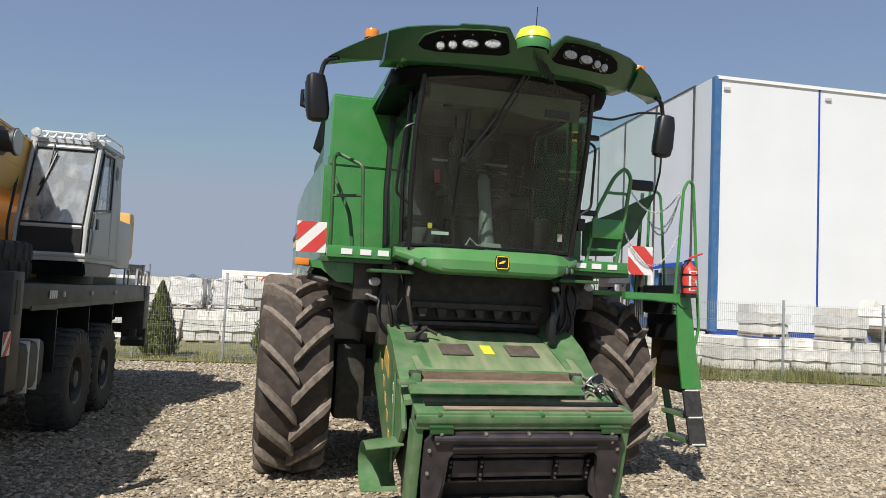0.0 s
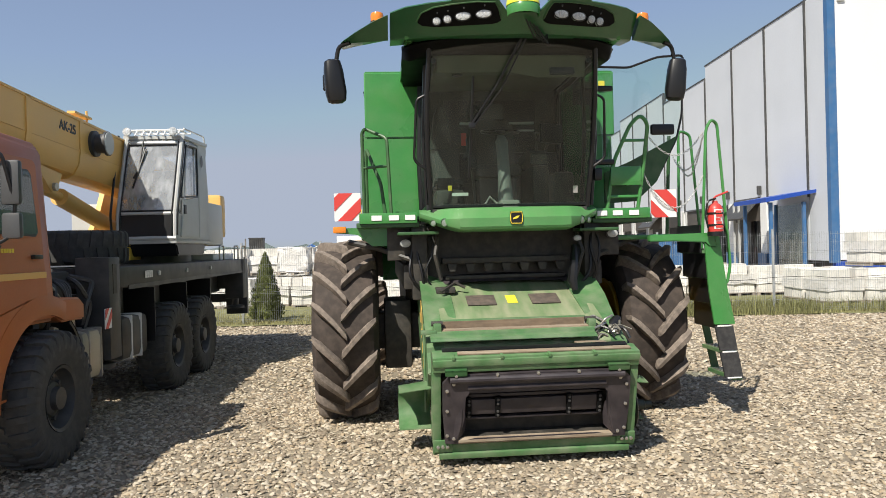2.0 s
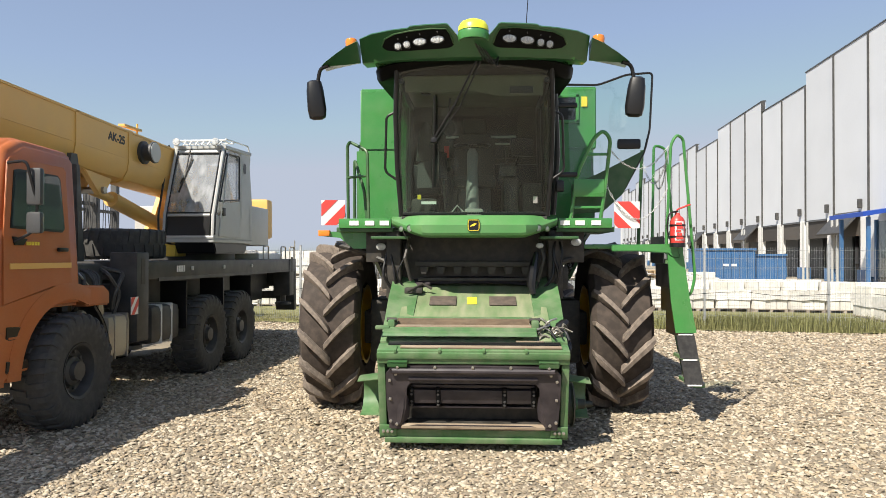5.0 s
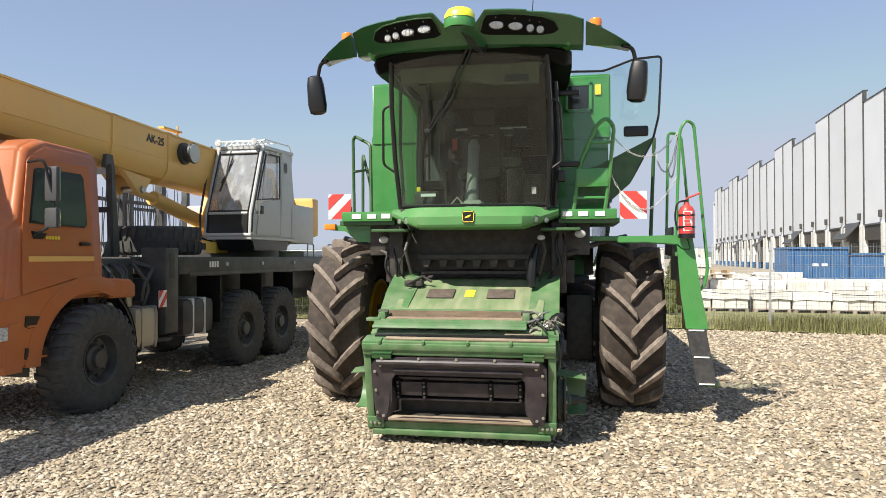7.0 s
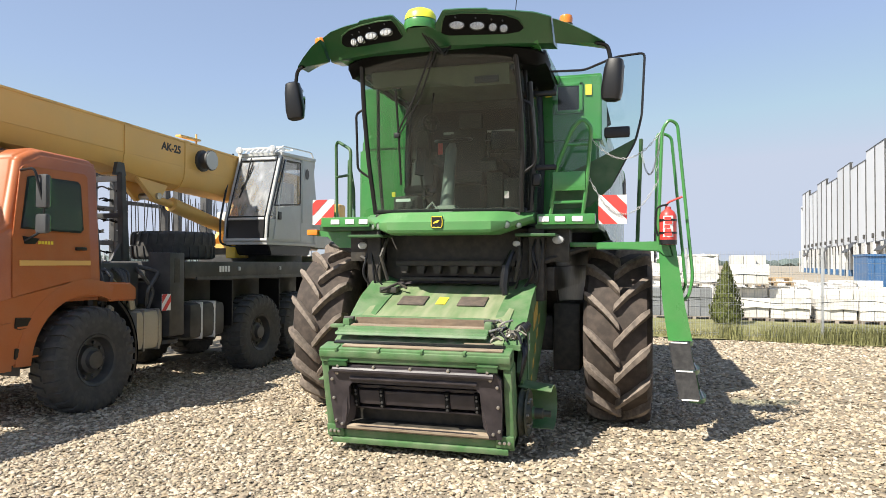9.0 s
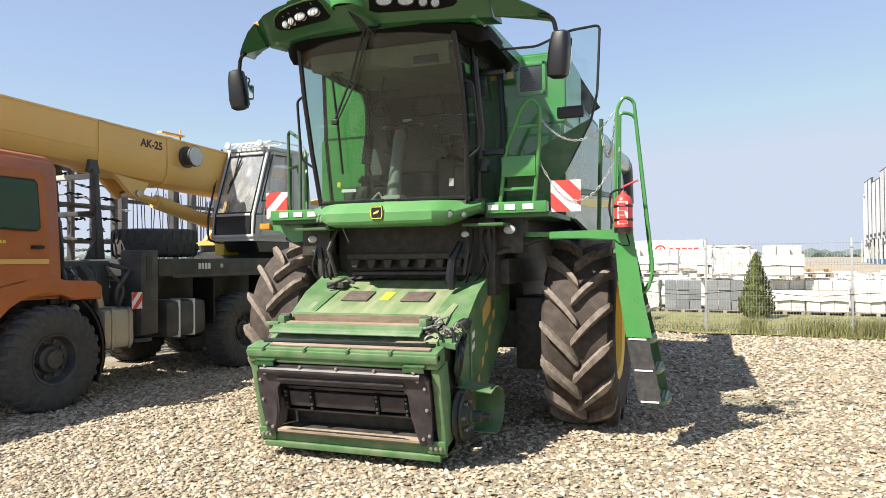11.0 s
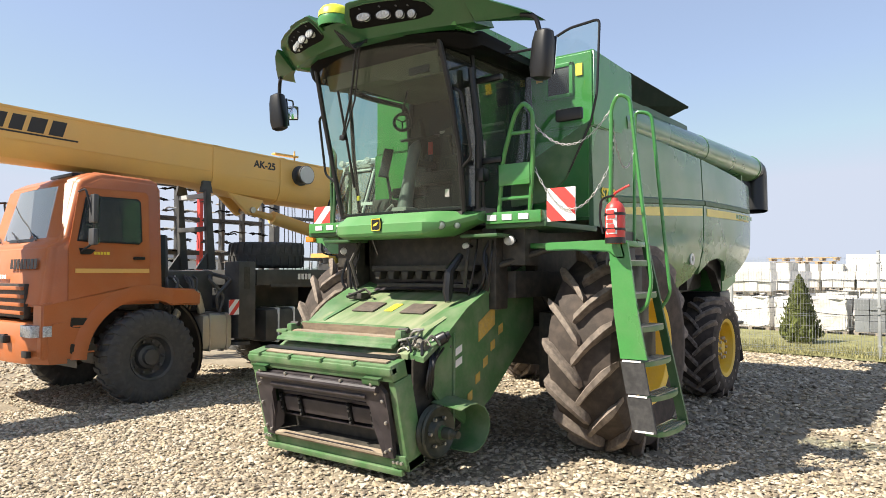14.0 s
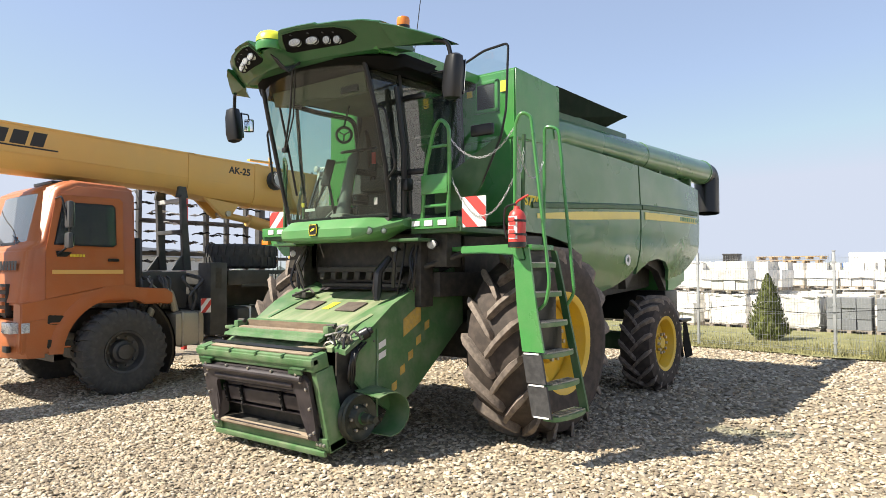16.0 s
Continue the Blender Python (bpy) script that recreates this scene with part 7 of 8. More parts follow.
part("rim", bm_lathe([(-0.15, 0.29), (0.1, 0.28), (0.17, 0.30), (0.05, 0.2), (0.05, 0)], 30), BLACK_STEEL, sp)
# cab
cabt = thing("cab", "", "")
cabt.parent = truck
side = [(0.25, 1.35), (0.25, 2.90), (0.19, 2.96), (-0.62, 2.985), (-0.86, 2.86), (-1.05, 2.10), (-1.20, 2.02), (-1.27, 1.35), (-1.30, 1.28), (0.25, 1.28)]


secs = []
for s, pull in ((-1, 0.10), (-0.93, 0.0), (0.93, 0.0), (1, 0.10)):
    ring = []
    for y, z in side:
        h = 1.21 - 0.10 * max(0, z - 1.95)
        ring.append((s * h, y + (pull if y < -0.5 else 0), z - (0.06 if z > 2.85 and pull else 0)))
    secs.append(ring)
shell = bm_loft(secs)
bmesh.ops.bevel(shell, geom=[e for e in shell.edges if e.calc_face_angle(0) > 0.3], offset=0.045, segments=3, affect="EDGES", clamp_overlap=True)
part("shell", shell, ORANGE, cabt, "orange cab shell", smooth=60)
for s in (-1, 1):
    lower = bmesh.new()
    pts = [(-1.27, 0.66), (-0.72, 0.64)] + [(0.75 * math.cos(a), 0.60 + 0.75 * math.sin(a)) for a in (radians(q) for q in range(174, 54, -6))] + [(0.60, 1.25), (0.80, 1.24), (0.80, 1.40), (0.70, 1.47), (0.14, 1.5), (-0.3, 1.5), (-1.27, 1.32)]
    prism(lower, pts, "x", s * 0.95, s * 1.22)
    bmesh.ops.bevel(lower, geom=[e for e in lower.edges if e.calc_face_angle(0) > 1.0], offset=0.025, segments=3, affect="EDGES", clamp_overlap=True)
    part("lower_body", lower, ORANGE, cabt, "orange lower body with wheel arches", smooth=50)
for s in (-1, 1):
    fender = bm_loft([[(s * x, r * math.cos(a), 0.60 + r * math.sin(a)) for x, r in ((1.19, 0.752), (1.236, 0.752), (1.243, 0.79), (1.240, 0.86), (1.224, 0.93), (1.19, 0.93))] for a in (radians(q) for q in range(178, 60, -6))])
    part("fender", fender, ORANGE, cabt, "orange bulged wheel arch", smooth=40)
part("arch_liner", bm_loft([[(x, 0.86 * math.cos(a), 0.60 + 0.86 * math.sin(a)) for x in (0.6, 1.2)] for a in (radians(q) for q in range(185, -20, -12))], close=False), BLACK, cabt)
for s in (-1, 1):
    part("rear_mudguard", bm_loft([[(s * 1.04 + d, r * math.cos(a), 0.60 + r * math.sin(a)) for d, r in ((-0.2, 0.80), (0.17, 0.80), (0.17, 0.83), (-0.2, 0.83))] for a in (radians(q) for q in range(52, -34, -8))]), BLACK, cabt, "black curved mudguard behind the wheel", smooth=50)
bm = bmesh.new()
sec = []
for i in range(13):
    u = -1 + i / 6
    y = -1.40 + 0.20 * abs(u) ** 4
    sec.append([(u * 1.23, y + 0.22, 0.60), (u * 1.23, y + 0.02, 0.60), (u * 1.23, y, 0.66), (u * 1.23, y, 0.98), (u * 1.23, y + 0.06, 1.08), (u * 1.23, y + 0.22, 1.10)])
loft(bm, sec)
part("bumper", bm, ORANGE, cabt, "orange steel bumper", smooth=40)
for s in (-1, 1):
    hl = part("headlamp", bm_box(s * 1.00 - 0.16, s * 1.00 + 0.16, -1.375, -1.26, 0.92, 1.07, bevel=0.02), LENS_WHITE, cabt, "clear rectangular headlamp")
    part("fog_lamp", bm_box(s * 0.98 - 0.08, s * 0.98 + 0.08, -1.375, -1.32, 0.68, 0.76, bevel=0.01), BLACK, cabt)
    part("side_headlamp", bm_box(s * 1.226 - 0.008, s * 1.226 + 0.008, -1.26, -1.16, 0.93, 1.06, bevel=0.006), LENS_WHITE, cabt)
    for z in (0.70, 1.02):
        well = part("step_well", bm_prism([(-0.95, z + 0.02), (-0.90, z), (-0.66, z), (-0.62, z + 0.03), (-0.64, z + 0.11), (-0.94, z + 0.13)], "x", s * 1.203, s * 1.227, bevel=0.006), BLACK, cabt, "dark step well")
        part("step_plate", bm_box(s * 1.229 - 0.004, s * 1.229 + 0.004, -0.92, -0.66, z + 0.01, z + 0.03), ORANGE, well)
    part("marker_lamp", bm_box(s * 1.222 - 0.006, s * 1.222 + 0.006, 0.20, 0.30, 1.34, 1.40, bevel=0.005), LENS_AMBER, cabt)
bm = bmesh.new()
for z in (1.18, 1.28, 1.38, 1.48):
    box(bm, -0.75, 0.75, -1.34, -1.24, z, z + 0.045, bevel=0.01)
part("grille", bm, ORANGE, cabt, smooth=40)
part("grille_back", bm_box(-0.76, 0.76, -1.30, -1.22, 1.14, 1.56, bevel=0.01), DARK, cabt)
bm = bmesh.new()
tube(bm, [(-0.5, -1.42, 0.86), (0.55, -1.42, 0.92)], 0.03, 8)
for x in (-0.5, -0.1, 0.3, 0.55):
    box(bm, x - 0.05, x + 0.05, -1.47, -1.36, 0.84, 0.93, bevel=0.02)
part("tow_gear", bm, BLACK, cabt)
part("windscreen", bm_loft([[(x, -0.90 + 0.12 * abs(x) ** 3 - 0.006, 2.80), (x * 1.06, -1.055 + 0.12 * abs(x) ** 3 - 0.025, 2.13)] for x in [-1.07 + 0.13375 * i for i in range(17)]], close=False), GLASS_SCREEN, cabt, "raked windscreen", smooth=80)
part("screen_surround", bm_loft([[(x * 0.97, -0.895 + 0.12 * abs(x) ** 3 - 0.003, 2.805), (x * 1.06, -1.07 + 0.12 * abs(x) ** 3 - 0.018, 2.09)] for x in [-1.09 + 0.13625 * i for i in range(17)]], close=False), BLACK, cabt)
bm = bmesh.new()
for x in (-0.6, 0.0, 0.6):
    tube(bm, [(x, -1.12, 2.10), (x - 0.28, -1.06, 2.20), (x - 0.42, -1.04, 2.24)], 0.01, 5)
part("wiper", bm, BLACK, cabt)
part("dashboard", bm_box(-1.0, 1.0, -0.98, -0.8, 2.04, 2.18, bevel=0.03), INTERIOR, cabt)
part("roof_hatch", bm_box(-0.35, 0.35, -0.6, -0.1, 2.99, 3.04, bevel=0.02), BLACK, cabt)
bar_row("maker_bar", LETTER, cabt, pose(0.18, -1.262, 1.74, 86, 0, 0), [0.085] * 8, 0.125, 0.022, 0.002)
bar_row("badge_bar", WHITE, cabt, pose(-0.35, -1.285, 1.62, 86, 0, 0), [0.06] * 6, 0.05, 0.02, 0.002)
for s in (-1, 1):
    x = s * 1.2
    door = part("door", bm_prism([(-0.98, 1.36), (-0.98, 2.0), (-0.84, 2.72), (-0.80, 2.76), (0.02, 2.76), (0.06, 2.72), (0.06, 1.52), (-0.3, 1.5)], "x", 0, 0.014, bevel=0.004), ORANGE, cabt, "orange cab door", m=Matrix.Translation((s * 1.21 if s > 0 else -1.224, 0, 0)))
    for v in door.data.vertices:
        v.co.x -= s * 0.10 * max(0, v.co.z - 1.95)
    win = bm_prism([(-0.86, 2.10), (-0.74, 2.62), (-0.70, 2.64), (-0.10, 2.64), (-0.07, 2.60), (-0.07, 2.12), (-0.1, 2.08)], "x", 0, 0.012, bevel=0.003)
    win_ob = part("door_window", win, GLASS_TRUCK, door, "dark greenish side window")
    rub = part("window_seal", bm_prism([(-0.88, 2.08), (-0.76, 2.64), (-0.70, 2.66), (-0.09, 2.66), (-0.05, 2.62), (-0.05, 2.10), (-0.1, 2.06)], "x", -0.002, 0.008), BLACK, door)
    for o, dx in ((win_ob, 0.012), (rub, 0.008)):
        for v in o.data.vertices:
            v.co.x += s * dx - s * 0.10 * max(0, v.co.z - 1.95)
    part("handle", bm_box(-0.01, 0.03, -0.17, -0.02, 1.86, 1.90, bevel=0.012), BLACK, door)
    part("yellow_band", bm_box(-0.004, 0.020, -0.90, 0.04, 1.69, 1.745), OCHRE, door, smooth=0)
    part("corner_patch", bm_prism([(-0.86, 2.0), (-0.66, 1.98), (-0.72, 1.92), (-0.84, 1.92)], "x", -0.004, 0.020), BLACK, door, smooth=0)
    bar_row("model_bar", STICKER, door, pose(0.020, -0.68, 1.92, 90, 0, 90) if s > 0 else pose(-0.006, -0.48, 1.92, 90, 0, -90), [0.03] * 5, 0.035, 0.01, 0.003)
    mr = part("mirror_arm", bm_tube(bend([(s * 1.15, -0.84, 2.70), (s * 1.34, -0.84, 2.72), (s * 1.40, -0.76, 2.3), (s * 1.36, -0.76, 2.05), (s * 1.22, -0.84, 1.95)], 0.06), 0.014, 7), BLACK, cabt)
    for z0, z1 in ((2.30, 2.66), (2.03, 2.24)):
        hs = part("mirror_housing", bm_box(s * 1.37 - 0.075, s * 1.37 + 0.075, -0.79, -0.72, z0, z1, bevel=0.03), MIRROR_BACK, mr)
        part("mirror_glass", bm_box(s * 1.37 - 0.06, s * 1.37 + 0.06, -0.716, -0.712, z0 + 0.02, z1 - 0.02), MIRROR, hs)
part("front_mirror_arm", bm_tube(bend([(-1.1, -0.9, 2.7), (-1.3, -1.5, 2.62), (-1.45, -1.75, 2.6)], 0.1), 0.014, 6), BLACK, cabt)
part("front_mirror", bm_box(-1.58, -1.34, -1.82, -1.72, 2.42, 2.64, bevel=0.04), ORANGE, cabt, "small orange front mirror")
# boom
def boom_section(y, zt, zb, half):
    zm = (zt + zb) / 2
    h = zt - zb
    return [(0.0 + s * x, y, z) for s, x, z in ((-1, half, zt), (1, half, zt), (1, half, zb + h * 0.42), (1, half * 0.93, zb + h * 0.22), (1, half * 0.7, zb + h * 0.06), (1, half * 0.35, zb), (-1, half * 0.35, zb), (-1, half * 0.7, zb + h * 0.06), (-1, half * 0.93, zb + h * 0.22), (-1, half, zb + h * 0.42))]


boom = part("boom", bm_loft([boom_section(-5.2, 3.95, 3.22, 0.30), boom_section(1.2, 3.72, 3.06, 0.30), boom_section(2.0, 3.69, 2.95, 0.30), boom_section(5.3, 3.55, 2.78, 0.30)]), OCHRE, truck, "ochre telescopic crane boom", smooth=25)
sl = math.degrees(math.atan2(-0.23, 6.4))
part("boom_edge", bm_box(0.285, 0.315, -5.2, 5.3, 3.925, 3.955, m=Matrix.Translation((0, -5.2, 3.94)) @ Matrix.Rotation(radians(sl), 4, "X") @ Matrix.Translation((0, 5.2, -3.94))), OCHRE, boom)
part("weld_seam", bm_box(0.297, 0.306, -5.2, 5.3, 3.535, 3.545, m=Matrix.Translation((0, -5.2, 3.54)) @ Matrix.Rotation(radians(sl), 4, "X") @ Matrix.Translation((0, 5.2, -3.54))), OCHRE, boom)
for y, zt, zb in ((1.6, 3.70, 3.0), (2.9, 3.66, 2.9)):
    part("boom_collar", bm_loft([boom_section(y - 0.05, zt + 0.015, zb - 0.015, 0.315), boom_section(y + 0.05, zt + 0.012, zb - 0.018, 0.315)]), OCHRE, boom, smooth=25)
lettering("model_letters", "AK-25", 0.165, LETTER, boom, pose(0.303, 2.32, 3.455, 90, 0, 90) @ pose(0, 0, 0, 0, 0, sl))
bar_row("maker_bar", LETTER, boom, pose(0.303, -2.75, 3.575, 90, 0, 90) @ pose(0, 0, 0, 0, 0, sl), [0.17, 0.15, 0.2, 0.17, 0.19, 0.15, 0.16, 0.2, 0.18], 0.2, 0.06, 0.002, 0.25)
bar_row("maker_line", LETTER, boom, pose(0.303, -2.75, 3.535, 90, 0, 90) @ pose(0, 0, 0, 0, 0, sl), [2.25], 0.022, 0.0, 0.002)
reel = part("cable_reel", bm_lathe([(0, 0), (0, 0.175), (0.04, 0.175), (0.05, 0.13), (0.16, 0.13), (0.17, 0.165), (0.20, 0.165), (0.20, 0.05), (0.21, 0)], 30, "x", (0.30, 3.28, 3.40)), BLACK_STEEL, boom, "black cable reel")
part("reel_face", bm_lathe([(0, 0), (0, 0.15), (0.012, 0.15), (0.012, 0)], 30, "x", (0.50, 3.28, 3.40)), GREY, reel)
bm = bmesh.new()
box(bm, 0.2, 0.3, 2.75, 3.25, 3.72, 3.75)
tube(bm, [(0.25, 3.2, 3.66), (0.25, 3.2, 3.83)], 0.015, 6)
part("reel_bracket", bm, OCHRE, boom)
bm = bmesh.new()
for x in (-0.2, 0.12):
    prism(bm, [(1.9, 3.0), (2.6, 2.92), (2.45, 2.72), (2.30, 2.66), (2.2, 2.74)], "x", x, x + 0.08, bevel=0.01)
part("cylinder_lug", bm, OCHRE, boom)
part("lift_cylinder", bm_tube([(0, 2.38, 2.74), (0, 2.9, 2.66), (0, 2.91, 2.66), (0, 4.9, 2.22)], [0.06, 0.06, 0.115, 0.115], 18), OCHRE, truck, "ochre hydraulic lift cylinder")
part("boom_pin", bm_tube([(-0.24, 2.36, 2.74), (0.24, 2.36, 2.74)], 0.05, 12), STEEL, truck)
# slewing upper works
part("turntable", bm_lathe([(0, 0), (0, 0.95), (0.12, 0.95), (0.14, 0.85), (0.26, 0.85), (0.26, 0)], 40, "z", (0, 5.2, 1.74)), BLACK_STEEL, truck)
bm = bmesh.new()
for x in (-0.42, 0.34):
    prism(bm, [(4.4, 2.0), (6.9, 2.0), (6.9, 2.5), (6.3, 3.5), (5.5, 3.5), (4.9, 2.5)], "x", x, x + 0.08)
box(bm, -0.5, 0.5, 4.2, 6.9, 1.98, 2.06)
part("slew_frame", bm, OCHRE, truck, "ochre slewing frame")
part("slew_step", bm_box(0.30, 0.50, 3.95, 4.35, 1.80, 2.1, bevel=0.02), YELLOW, truck)
bm = bm_box(-1.1, 1.15, 5.95, 7.0, 2.0, 2.75, bevel=0.05)
part("engine_house", bm, GREY, truck, "light grey machinery housing", m=pose(0, -0.35, 0))
part("counterweight", bm_box(-1.1, 1.12, 6.67, 7.0, 2.15, 2.95, bevel=0.08), OCHRE, truck, "ochre counterweight")
# crane cab
cc = thing("crane_cab", "", "", pose(0, -0.27, 0.05))
cc.parent = truck
X0, X1 = 0.33, 1.19
bm = bmesh.new()
prism(bm, [(4.14, 2.02), (5.85, 2.02), (5.85, 2.75), (5.75, 3.3), (5.72, 3.6), (5.30, 3.6), (5.30, 2.42), (4.16, 2.42)], "x", X1 - 0.05, X1, bevel=0.01)
prism(bm, [(4.14, 2.02), (5.85, 2.02), (5.72, 3.6), (5.30, 3.6), (5.30, 2.42), (4.16, 2.42)], "x", X0, X0 + 0.05, bevel=0.01)
box(bm, X0, X1, 5.70, 5.76, 2.02, 2.66)
box(bm, X0, X1, 5.70, 5.76, 3.46, 3.6)
box(bm, X0, X1, 4.12, 5.85, 1.98, 2.06, bevel=0.01)
part("shell", bm, GREY, cc, "light grey crane cab shell")
bm = bmesh.new()
loft(bm, [[(X0 - 0.02, y, z), (X1 + 0.02, y, z), (X1 + 0.02, y, z + 0.05), (X0 - 0.02, y, z + 0.05)] for y, z in ((4.55, 3.56), (5.76, 3.60))])
part("roof", bm, GREY, cc)
bm = bmesh.new()
for x in (X0 + 0.025, X1 - 0.025):
    tube(bm, [(x, 4.13, 2.04), (x, 4.16, 2.42), (x, 4.58, 3.58)], 0.032, 8)
tube(bm, [(X0, 4.165, 2.42), (X1, 4.165, 2.42)], 0.03, 8)
tube(bm, [(X0, 4.13, 2.06), (X1, 4.13, 2.06)], 0.035, 8)
tube(bm, [(X0, 4.56, 3.50), (X1, 4.56, 3.50)], 0.03, 8)
tube(bm, [(X1 - 0.02, 5.30, 2.42), (X1 - 0.02, 5.30, 3.58)], 0.03, 8)
tube(bm, [(X1 - 0.02, 4.58, 3.58), (X1 - 0.02, 5.7, 3.6)], 0.03, 8)
part("window_frame", bm, GREY, cc, "pale window frame tubes")
bm = bmesh.new()
quad(bm, (X0, 4.165, 2.42), (X1, 4.165, 2.42), (X1, 4.57, 3.56), (X0, 4.57, 3.56))
part("front_pane", bm, GLASS_FRONT, cc, "front pane with sun glare in its dust film", smooth=0)
bm = bmesh.new()
quad(bm, (X0, 4.112, 2.09), (X1, 4.112, 2.09), (X1, 4.14, 2.40), (X0, 4.14, 2.40))
part("lower_pane", bm, BLACK, cc, "dark lower front pane", smooth=0)
bm = bmesh.new()
quad(bm, (X0, 5.73, 2.66), (X1, 5.73, 2.66), (X1, 5.73, 3.46), (X0, 5.73, 3.46))
part("rear_pane", bm, GLASS_CRANE, cc, smooth=0)
part("cab_base", bm_prism([(4.20, 1.98), (4.30, 1.80), (5.60, 1.80), (5.70, 1.98)], "x", X0 + 0.06, X1 - 0.03, bevel=0.02), BLACK, cc, "black base under the crane cab")
for x, d in ((X0 + 0.065, 0.0), (X1 - 0.065, 0.0), (X1 + 0.012, 0.03)):
    part("gasket", bm_tube([(x, 4.10 + d, 2.10), (x, 4.135 + d, 2.42), (x, 4.54 + d, 3.52)], 0.012, 6), BLACK, cc)
for pts in ([(X0 + 0.06, 4.525, 3.47), (X1 - 0.06, 4.525, 3.47)], [(X0 + 0.06, 4.15, 2.46), (X1 - 0.06, 4.15, 2.46)]):
    part("gasket", bm_tube(pts, 0.012, 6), BLACK, cc)
part("gasket", bm_tube(bend([(X1 + 0.008, 4.34, 2.66), (X1 + 0.008, 4.66, 3.48), (X1 + 0.008, 5.20, 3.50), (X1 + 0.008, 5.20, 2.74), (X1 + 0.008, 4.34, 2.66)], 0.04), 0.012, 6), BLACK, cc)
part("lower_back", bm_box(X0 + 0.04, X1 - 0.04, 4.22, 4.24, 2.08, 2.42), INTERIOR, cc)
for x in (X0 + 0.02, X1 - 0.02):
    bm = bmesh.new()
    quad(bm, (x, 4.2, 2.42), (x, 5.3, 2.42), (x, 5.3, 3.58), (x, 4.6, 3.58))
    part("side_pane", bm, GLASS_CRANE, cc, smooth=0)
dr = part("door", bm_prism([(4.32, 2.08), (5.22, 2.08), (5.22, 2.72), (4.44, 2.62)], "x", X1 + 0.002, X1 + 0.016, bevel=0.004), GREY, cc, "grey sliding cab door")
bm = bmesh.new()
tube(bm, bend([(X1 + 0.01, 4.30, 2.08), (X1 + 0.01, 4.45, 2.62), (X1 + 0.01, 4.68, 3.5), (X1 + 0.01, 5.22, 3.52), (X1 + 0.01, 5.22, 2.08)], 0.05), 0.014, 6)
part("door_edge", bm, GREY, dr)
part("door_handle", bm_box(X1 + 0.012, X1 + 0.04, 4.42, 4.52, 2.42, 2.56, bevel=0.012), BLACK, dr)
bm = bmesh.new()
ring = [(X1 + 0.012, 5.45 + 0.07 * math.cos(a), 3.32 + 0.1 * math.sin(a)) for a in (6.283 * i / 14 for i in range(14))]
bm.faces.new([bm.verts.new(p) for p in ring])
part("port_hole", bm, BLACK, cc, smooth=0)
for i in range(8):
    x = X0 + 0.06 + i * 0.105
    part("guard_bar", bm_tube([(x, 4.50, 3.60), (x, 4.62, 3.70), (x, 4.95, 3.70)], 0.014, 6), WHITE, cc, "white tubular roof guard bar")
for y, r in ((4.60, 0.016), (4.95, 0.014)):
    part("guard_rail", bm_tube([(X0, y, 3.70), (X1, y, 3.70)], r, 6), WHITE, cc)
part("guard_rail", bm_tube(bend([(X1, 4.6, 3.72), (X1 + 0.01, 5.6, 3.75), (X1, 5.72, 3.62)], 0.06), 0.014, 6), WHITE, cc)
for x in (X0 + 0.07, X1 - 0.12):
    part("work_lamp", bm_lathe([(0.06, 0.04), (0, 0.065), (-0.02, 0.06), (-0.03, 0)], 16, "y", (x, 4.46, 3.66)), LENS_WHITE, cc)
bm = bmesh.new()
box(bm, 0.55, 0.95, 4.9, 5.3, 2.35, 2.5, bevel=0.04)
box(bm, 0.55, 0.95, 5.2, 5.34, 2.45, 3.0, bevel=0.05)
box(bm, 0.4, 0.6, 4.4, 4.75, 2.06, 2.75, bevel=0.04)
tube(bm, [(0.5, 4.5, 2.7), (0.52, 4.5, 2.95)], 0.015, 6)
part("crane_seat", bm, INTERIOR, cc, "dark seat and levers")
part("seat_cover", bm_box(0.5, 0.98, 5.05, 5.4, 2.5, 3.15, bevel=0.08), WRAP, cc, "crumpled clear plastic seat cover")
bm = bmesh.new()
tube(bm, [(0.62, 4.50, 3.52), (0.58, 4.40, 3.1), (0.52, 4.34, 2.95)], 0.012, 5)
tube(bm, [(0.66, 4.48, 3.40), (0.52, 4.30, 2.8)], 0.014, 5)
part("crane_wiper", bm, BLACK, cc)
bm = bmesh.new()
tube(bm, bend([(X0 - 0.05, 4.45, 3.6), (X0 - 0.06, 4.1, 2.4), (X0 - 0.02, 4.05, 2.0), (X0 + 0.1, 4.2, 1.96)], 0.08), 0.018, 6)
part("grab_tube", bm, BLACK, cc)
for y in (6.3, 7.4, 8.0):
    part("deck_rail", bm_tube(bend([(1.16, y, 1.74), (1.16, y, 2.0), (1.16, y + 0.3, 2.0), (1.16, y + 0.3, 1.74)], 0.05), 0.015, 6), STEEL, truck)
part("deck_stake", bm_tube([(1.18, 8.3, 1.74), (1.18, 8.3, 2.15)], 0.015, 6), STEEL, truck)
bm = bmesh.new()
box(bm, -1.1, 1.1, 8.35, 8.42, 0.85, 1.02)
box(bm, 0.75, 1.18, 8.30, 8.45, 0.6, 1.5, bevel=0.02)
part("rear_bumper", bm, BLACK_STEEL, truck)
part("deck_box", bm_box(-0.2, 1.0, 6.5, 8.0, 1.74, 1.86, bevel=0.02), WHITE, truck)


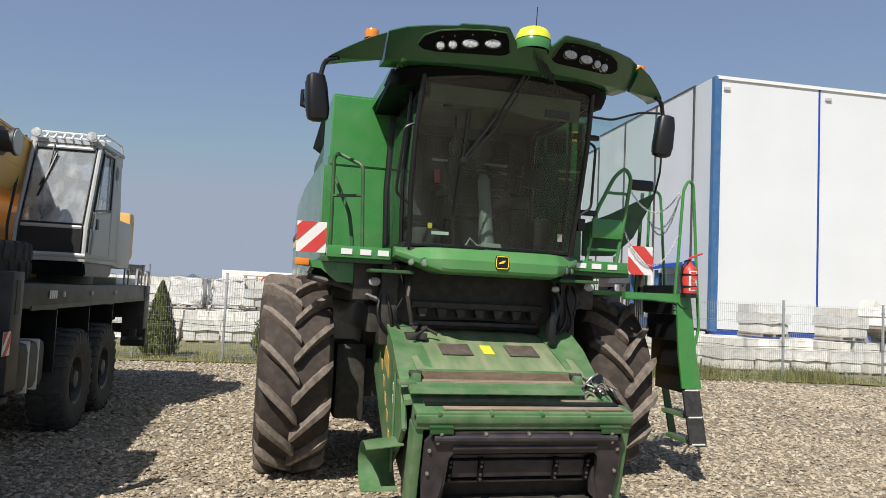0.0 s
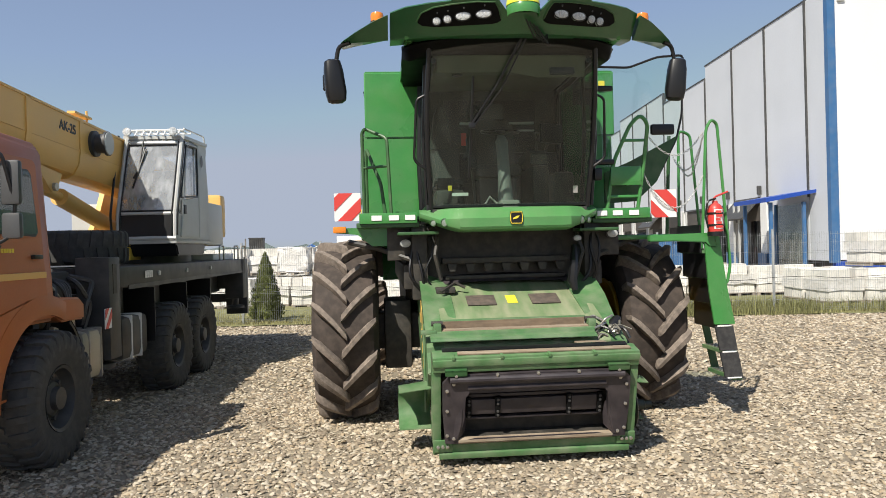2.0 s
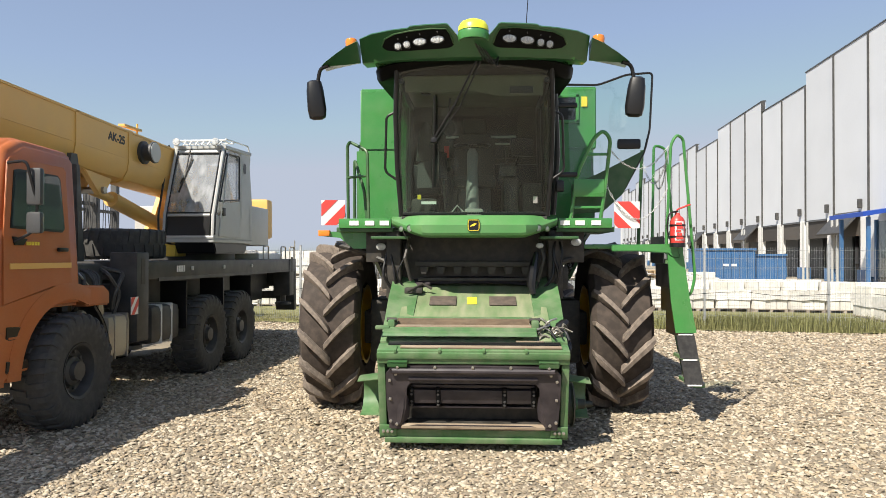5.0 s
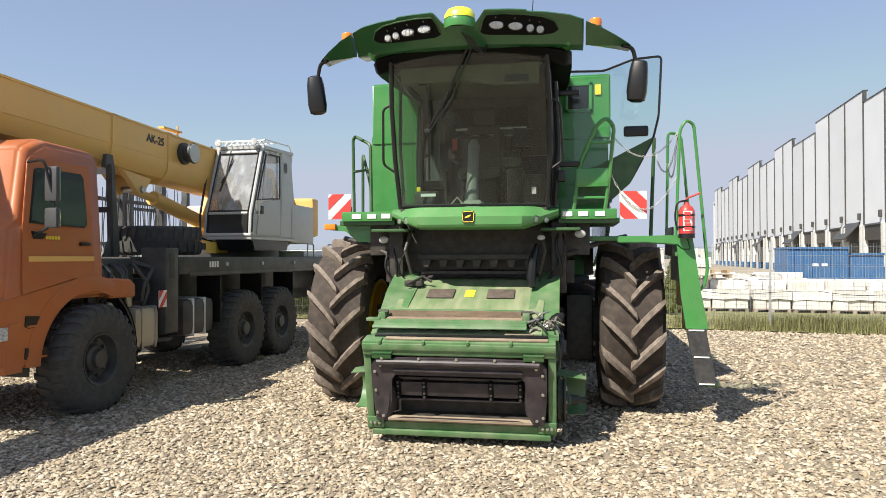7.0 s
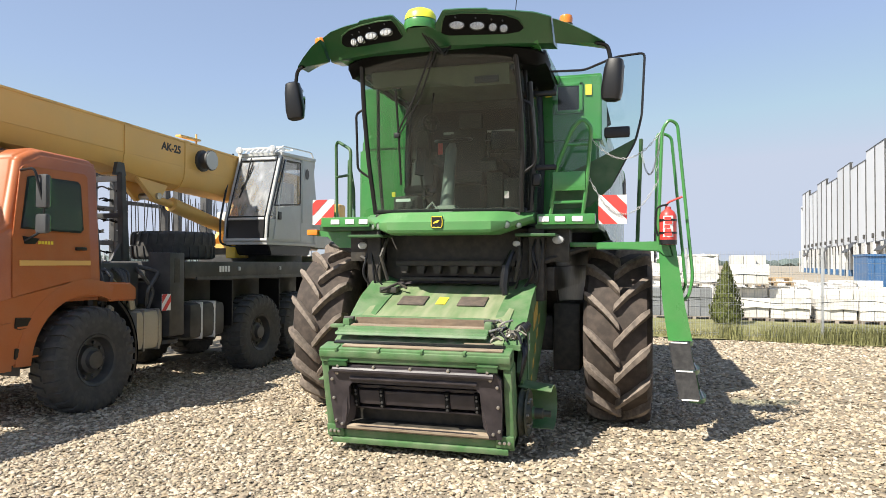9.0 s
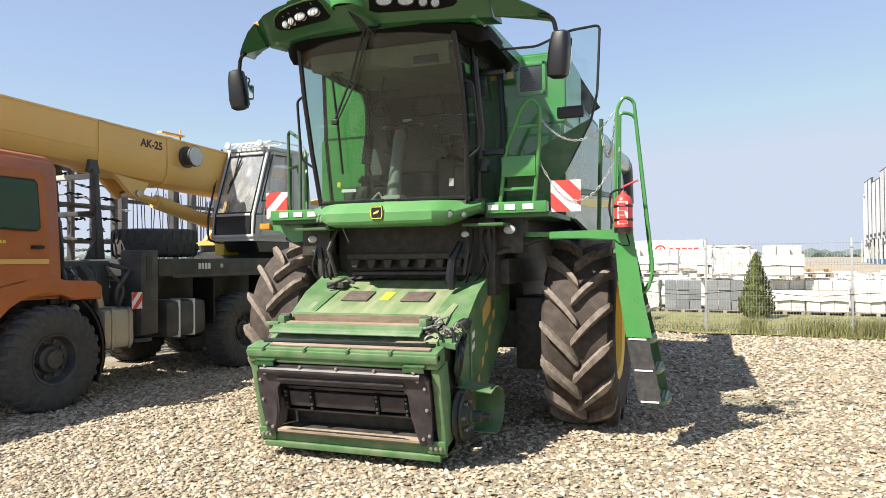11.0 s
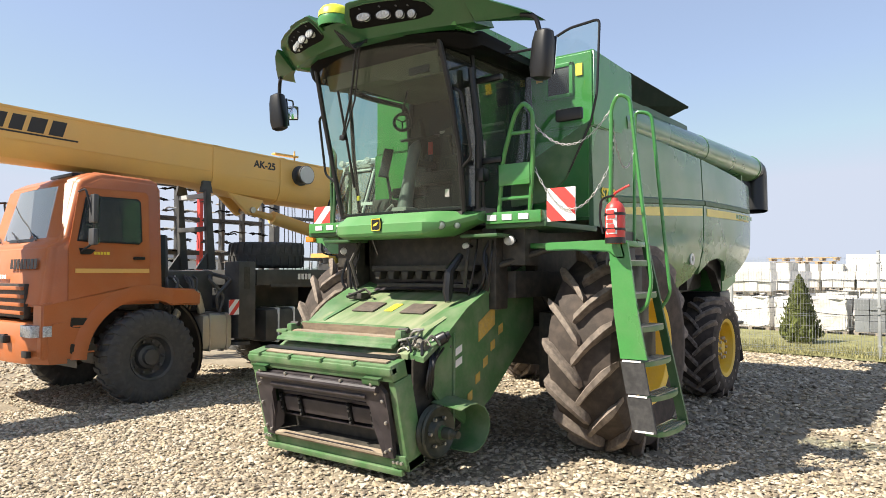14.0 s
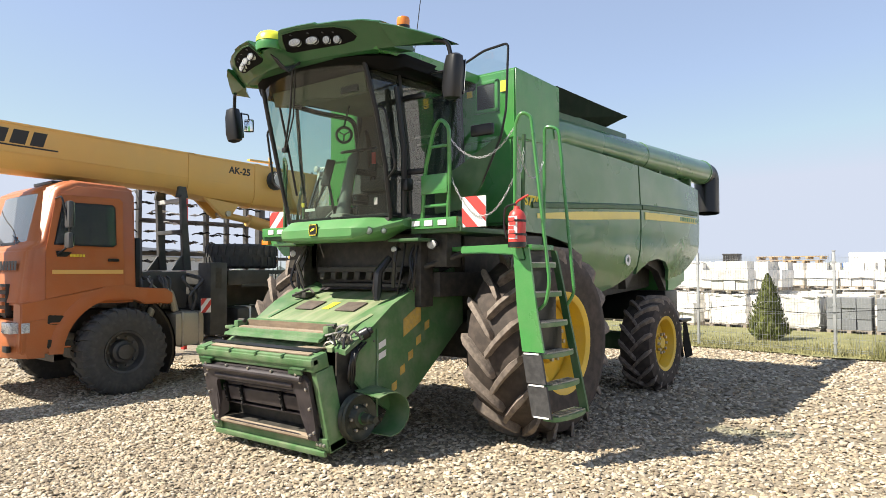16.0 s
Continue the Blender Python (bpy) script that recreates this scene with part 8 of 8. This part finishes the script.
# ---- folded tillage machine behind the truck ----
def tillage(x, y0, y1, cols, mat, label):
    t = thing("tillage_implement", label, "farm implement", pose(x, 0, 0))
    rng = random.Random(int(abs(x) * 10 + y0))
    for k in range(5):
        z = 0.7 + k * 0.68
        part("cross_bar", bm_box(-0.05, 0.05, y0, y1, z, z + 0.09, bevel=0.008), BLACK_STEEL, t)
    n = cols
    for k in range(n):
        y = y0 + (y1 - y0) * k / (n - 1)
        part("upright", bm_box(-0.06, 0.06, y - 0.04, y + 0.04, 0.05, 3.6, bevel=0.01), mat if k == 2 else BLACK_STEEL, t)
    tine = bm_tube(bend([(0.05, 0, 0), (0.12, 0.06, 0.035), (0.15, 0.18, 0.0), (0.12, 0.30, 0.012)], 0.05, 4), 0.015, 6)
    prism(tine, [(0.22, -0.025), (0.36, 0.0), (0.22, 0.035)], "x", 0.11, 0.14)
    left = tine.copy()
    for v in left.verts:
        v.co.y = -v.co.y
    bmesh.ops.reverse_faces(left, faces=left.faces)
    shapes = [[mesh_of(b.copy(), "spring_tine", m, 40) for m in (GREY, BAY, BLACK)] for b in (tine, left)]
    tine.free()
    left.free()
    for k in range(n * 2 - 1):
        y = y0 + (y1 - y0) * k / (n * 2 - 2)
        for j in range(15):
            ob = new("spring_tine", shapes[(j + k) % 2][0 if rng.random() < 0.3 else rng.choice((1, 2))])
            ob.parent = t
            ob.matrix_basis = pose(rng.uniform(-0.3, 0.05), y + rng.uniform(-0.05, 0.05), 0.7 + j * 0.205 + rng.uniform(-0.02, 0.02), rng.uniform(-5, 5), 0, rng.uniform(-12, 12))
    for y in (y0 + 0.4, y1 - 0.4):
        part("stand_foot", bm_box(-0.6, 0.6, y - 0.1, y + 0.1, 0.0, 0.12, bevel=0.02), BLACK_STEEL, t)
    return t


tillage(-8.4, 2.6, 5.2, 6, RED, "folded black tillage machine with a red upright and spring tines")


def rod_rack(x, y0, y1):
    t = thing("rod_rack", "black steel rack of long thin upright rods", "farm implement", pose(x, 0, 0))
    for y in (y0, (y0 + y1) / 2, y1):
        part("rack_post", bm_box(-0.09, 0.09, y - 0.09, y + 0.09, 0, 3.9, bevel=0.015), BLACK_STEEL, t)
    for z in (0.5, 2.0, 3.0):
        part("rack_bar", bm_box(-0.04, 0.04, y0, y1, z, z + 0.08), BLACK_STEEL, t)
    rng = random.Random(5)
    k = y0 + 0.2
    while k < y1:
        part("rod", bm_tube([(0.06, k, 0.4), (0.10 + rng.uniform(-0.05, 0.05), k + rng.uniform(-0.03, 0.03), 2.4), (0.08, k + rng.uniform(-0.08, 0.08), 3.7 + rng.uniform(-0.5, 0.1))], 0.011, 5), BLACK_STEEL, t)
        k += rng.uniform(0.09, 0.16)


rod_rack(-9.2, 6.2, 9.4)
rod_rack(-10.5, 10.0, 12.8)


def far_shed(x, y, a):
    t = thing("low_shed", "low grey metal shed at the yard's edge", "shed", pose(x, y, 0, 0, 0, a))
    part("wall", bm_box(0, 24, 0, 8, 0, 3.2), GREY, t, smooth=0)
    part("roof", bm_prism([(-0.4, 3.2), (8.4, 3.2), (4, 4.3)], "x", -0.4, 24.4), BLACK_STEEL, t, smooth=0)
    for k in range(6):
        part("doorway", bm_box(1.5 + k * 3.8, 3.6 + k * 3.8, -0.04, 0.02, 0, 2.5), DARK, t, smooth=0)


far_shed(-75, 42, -55)
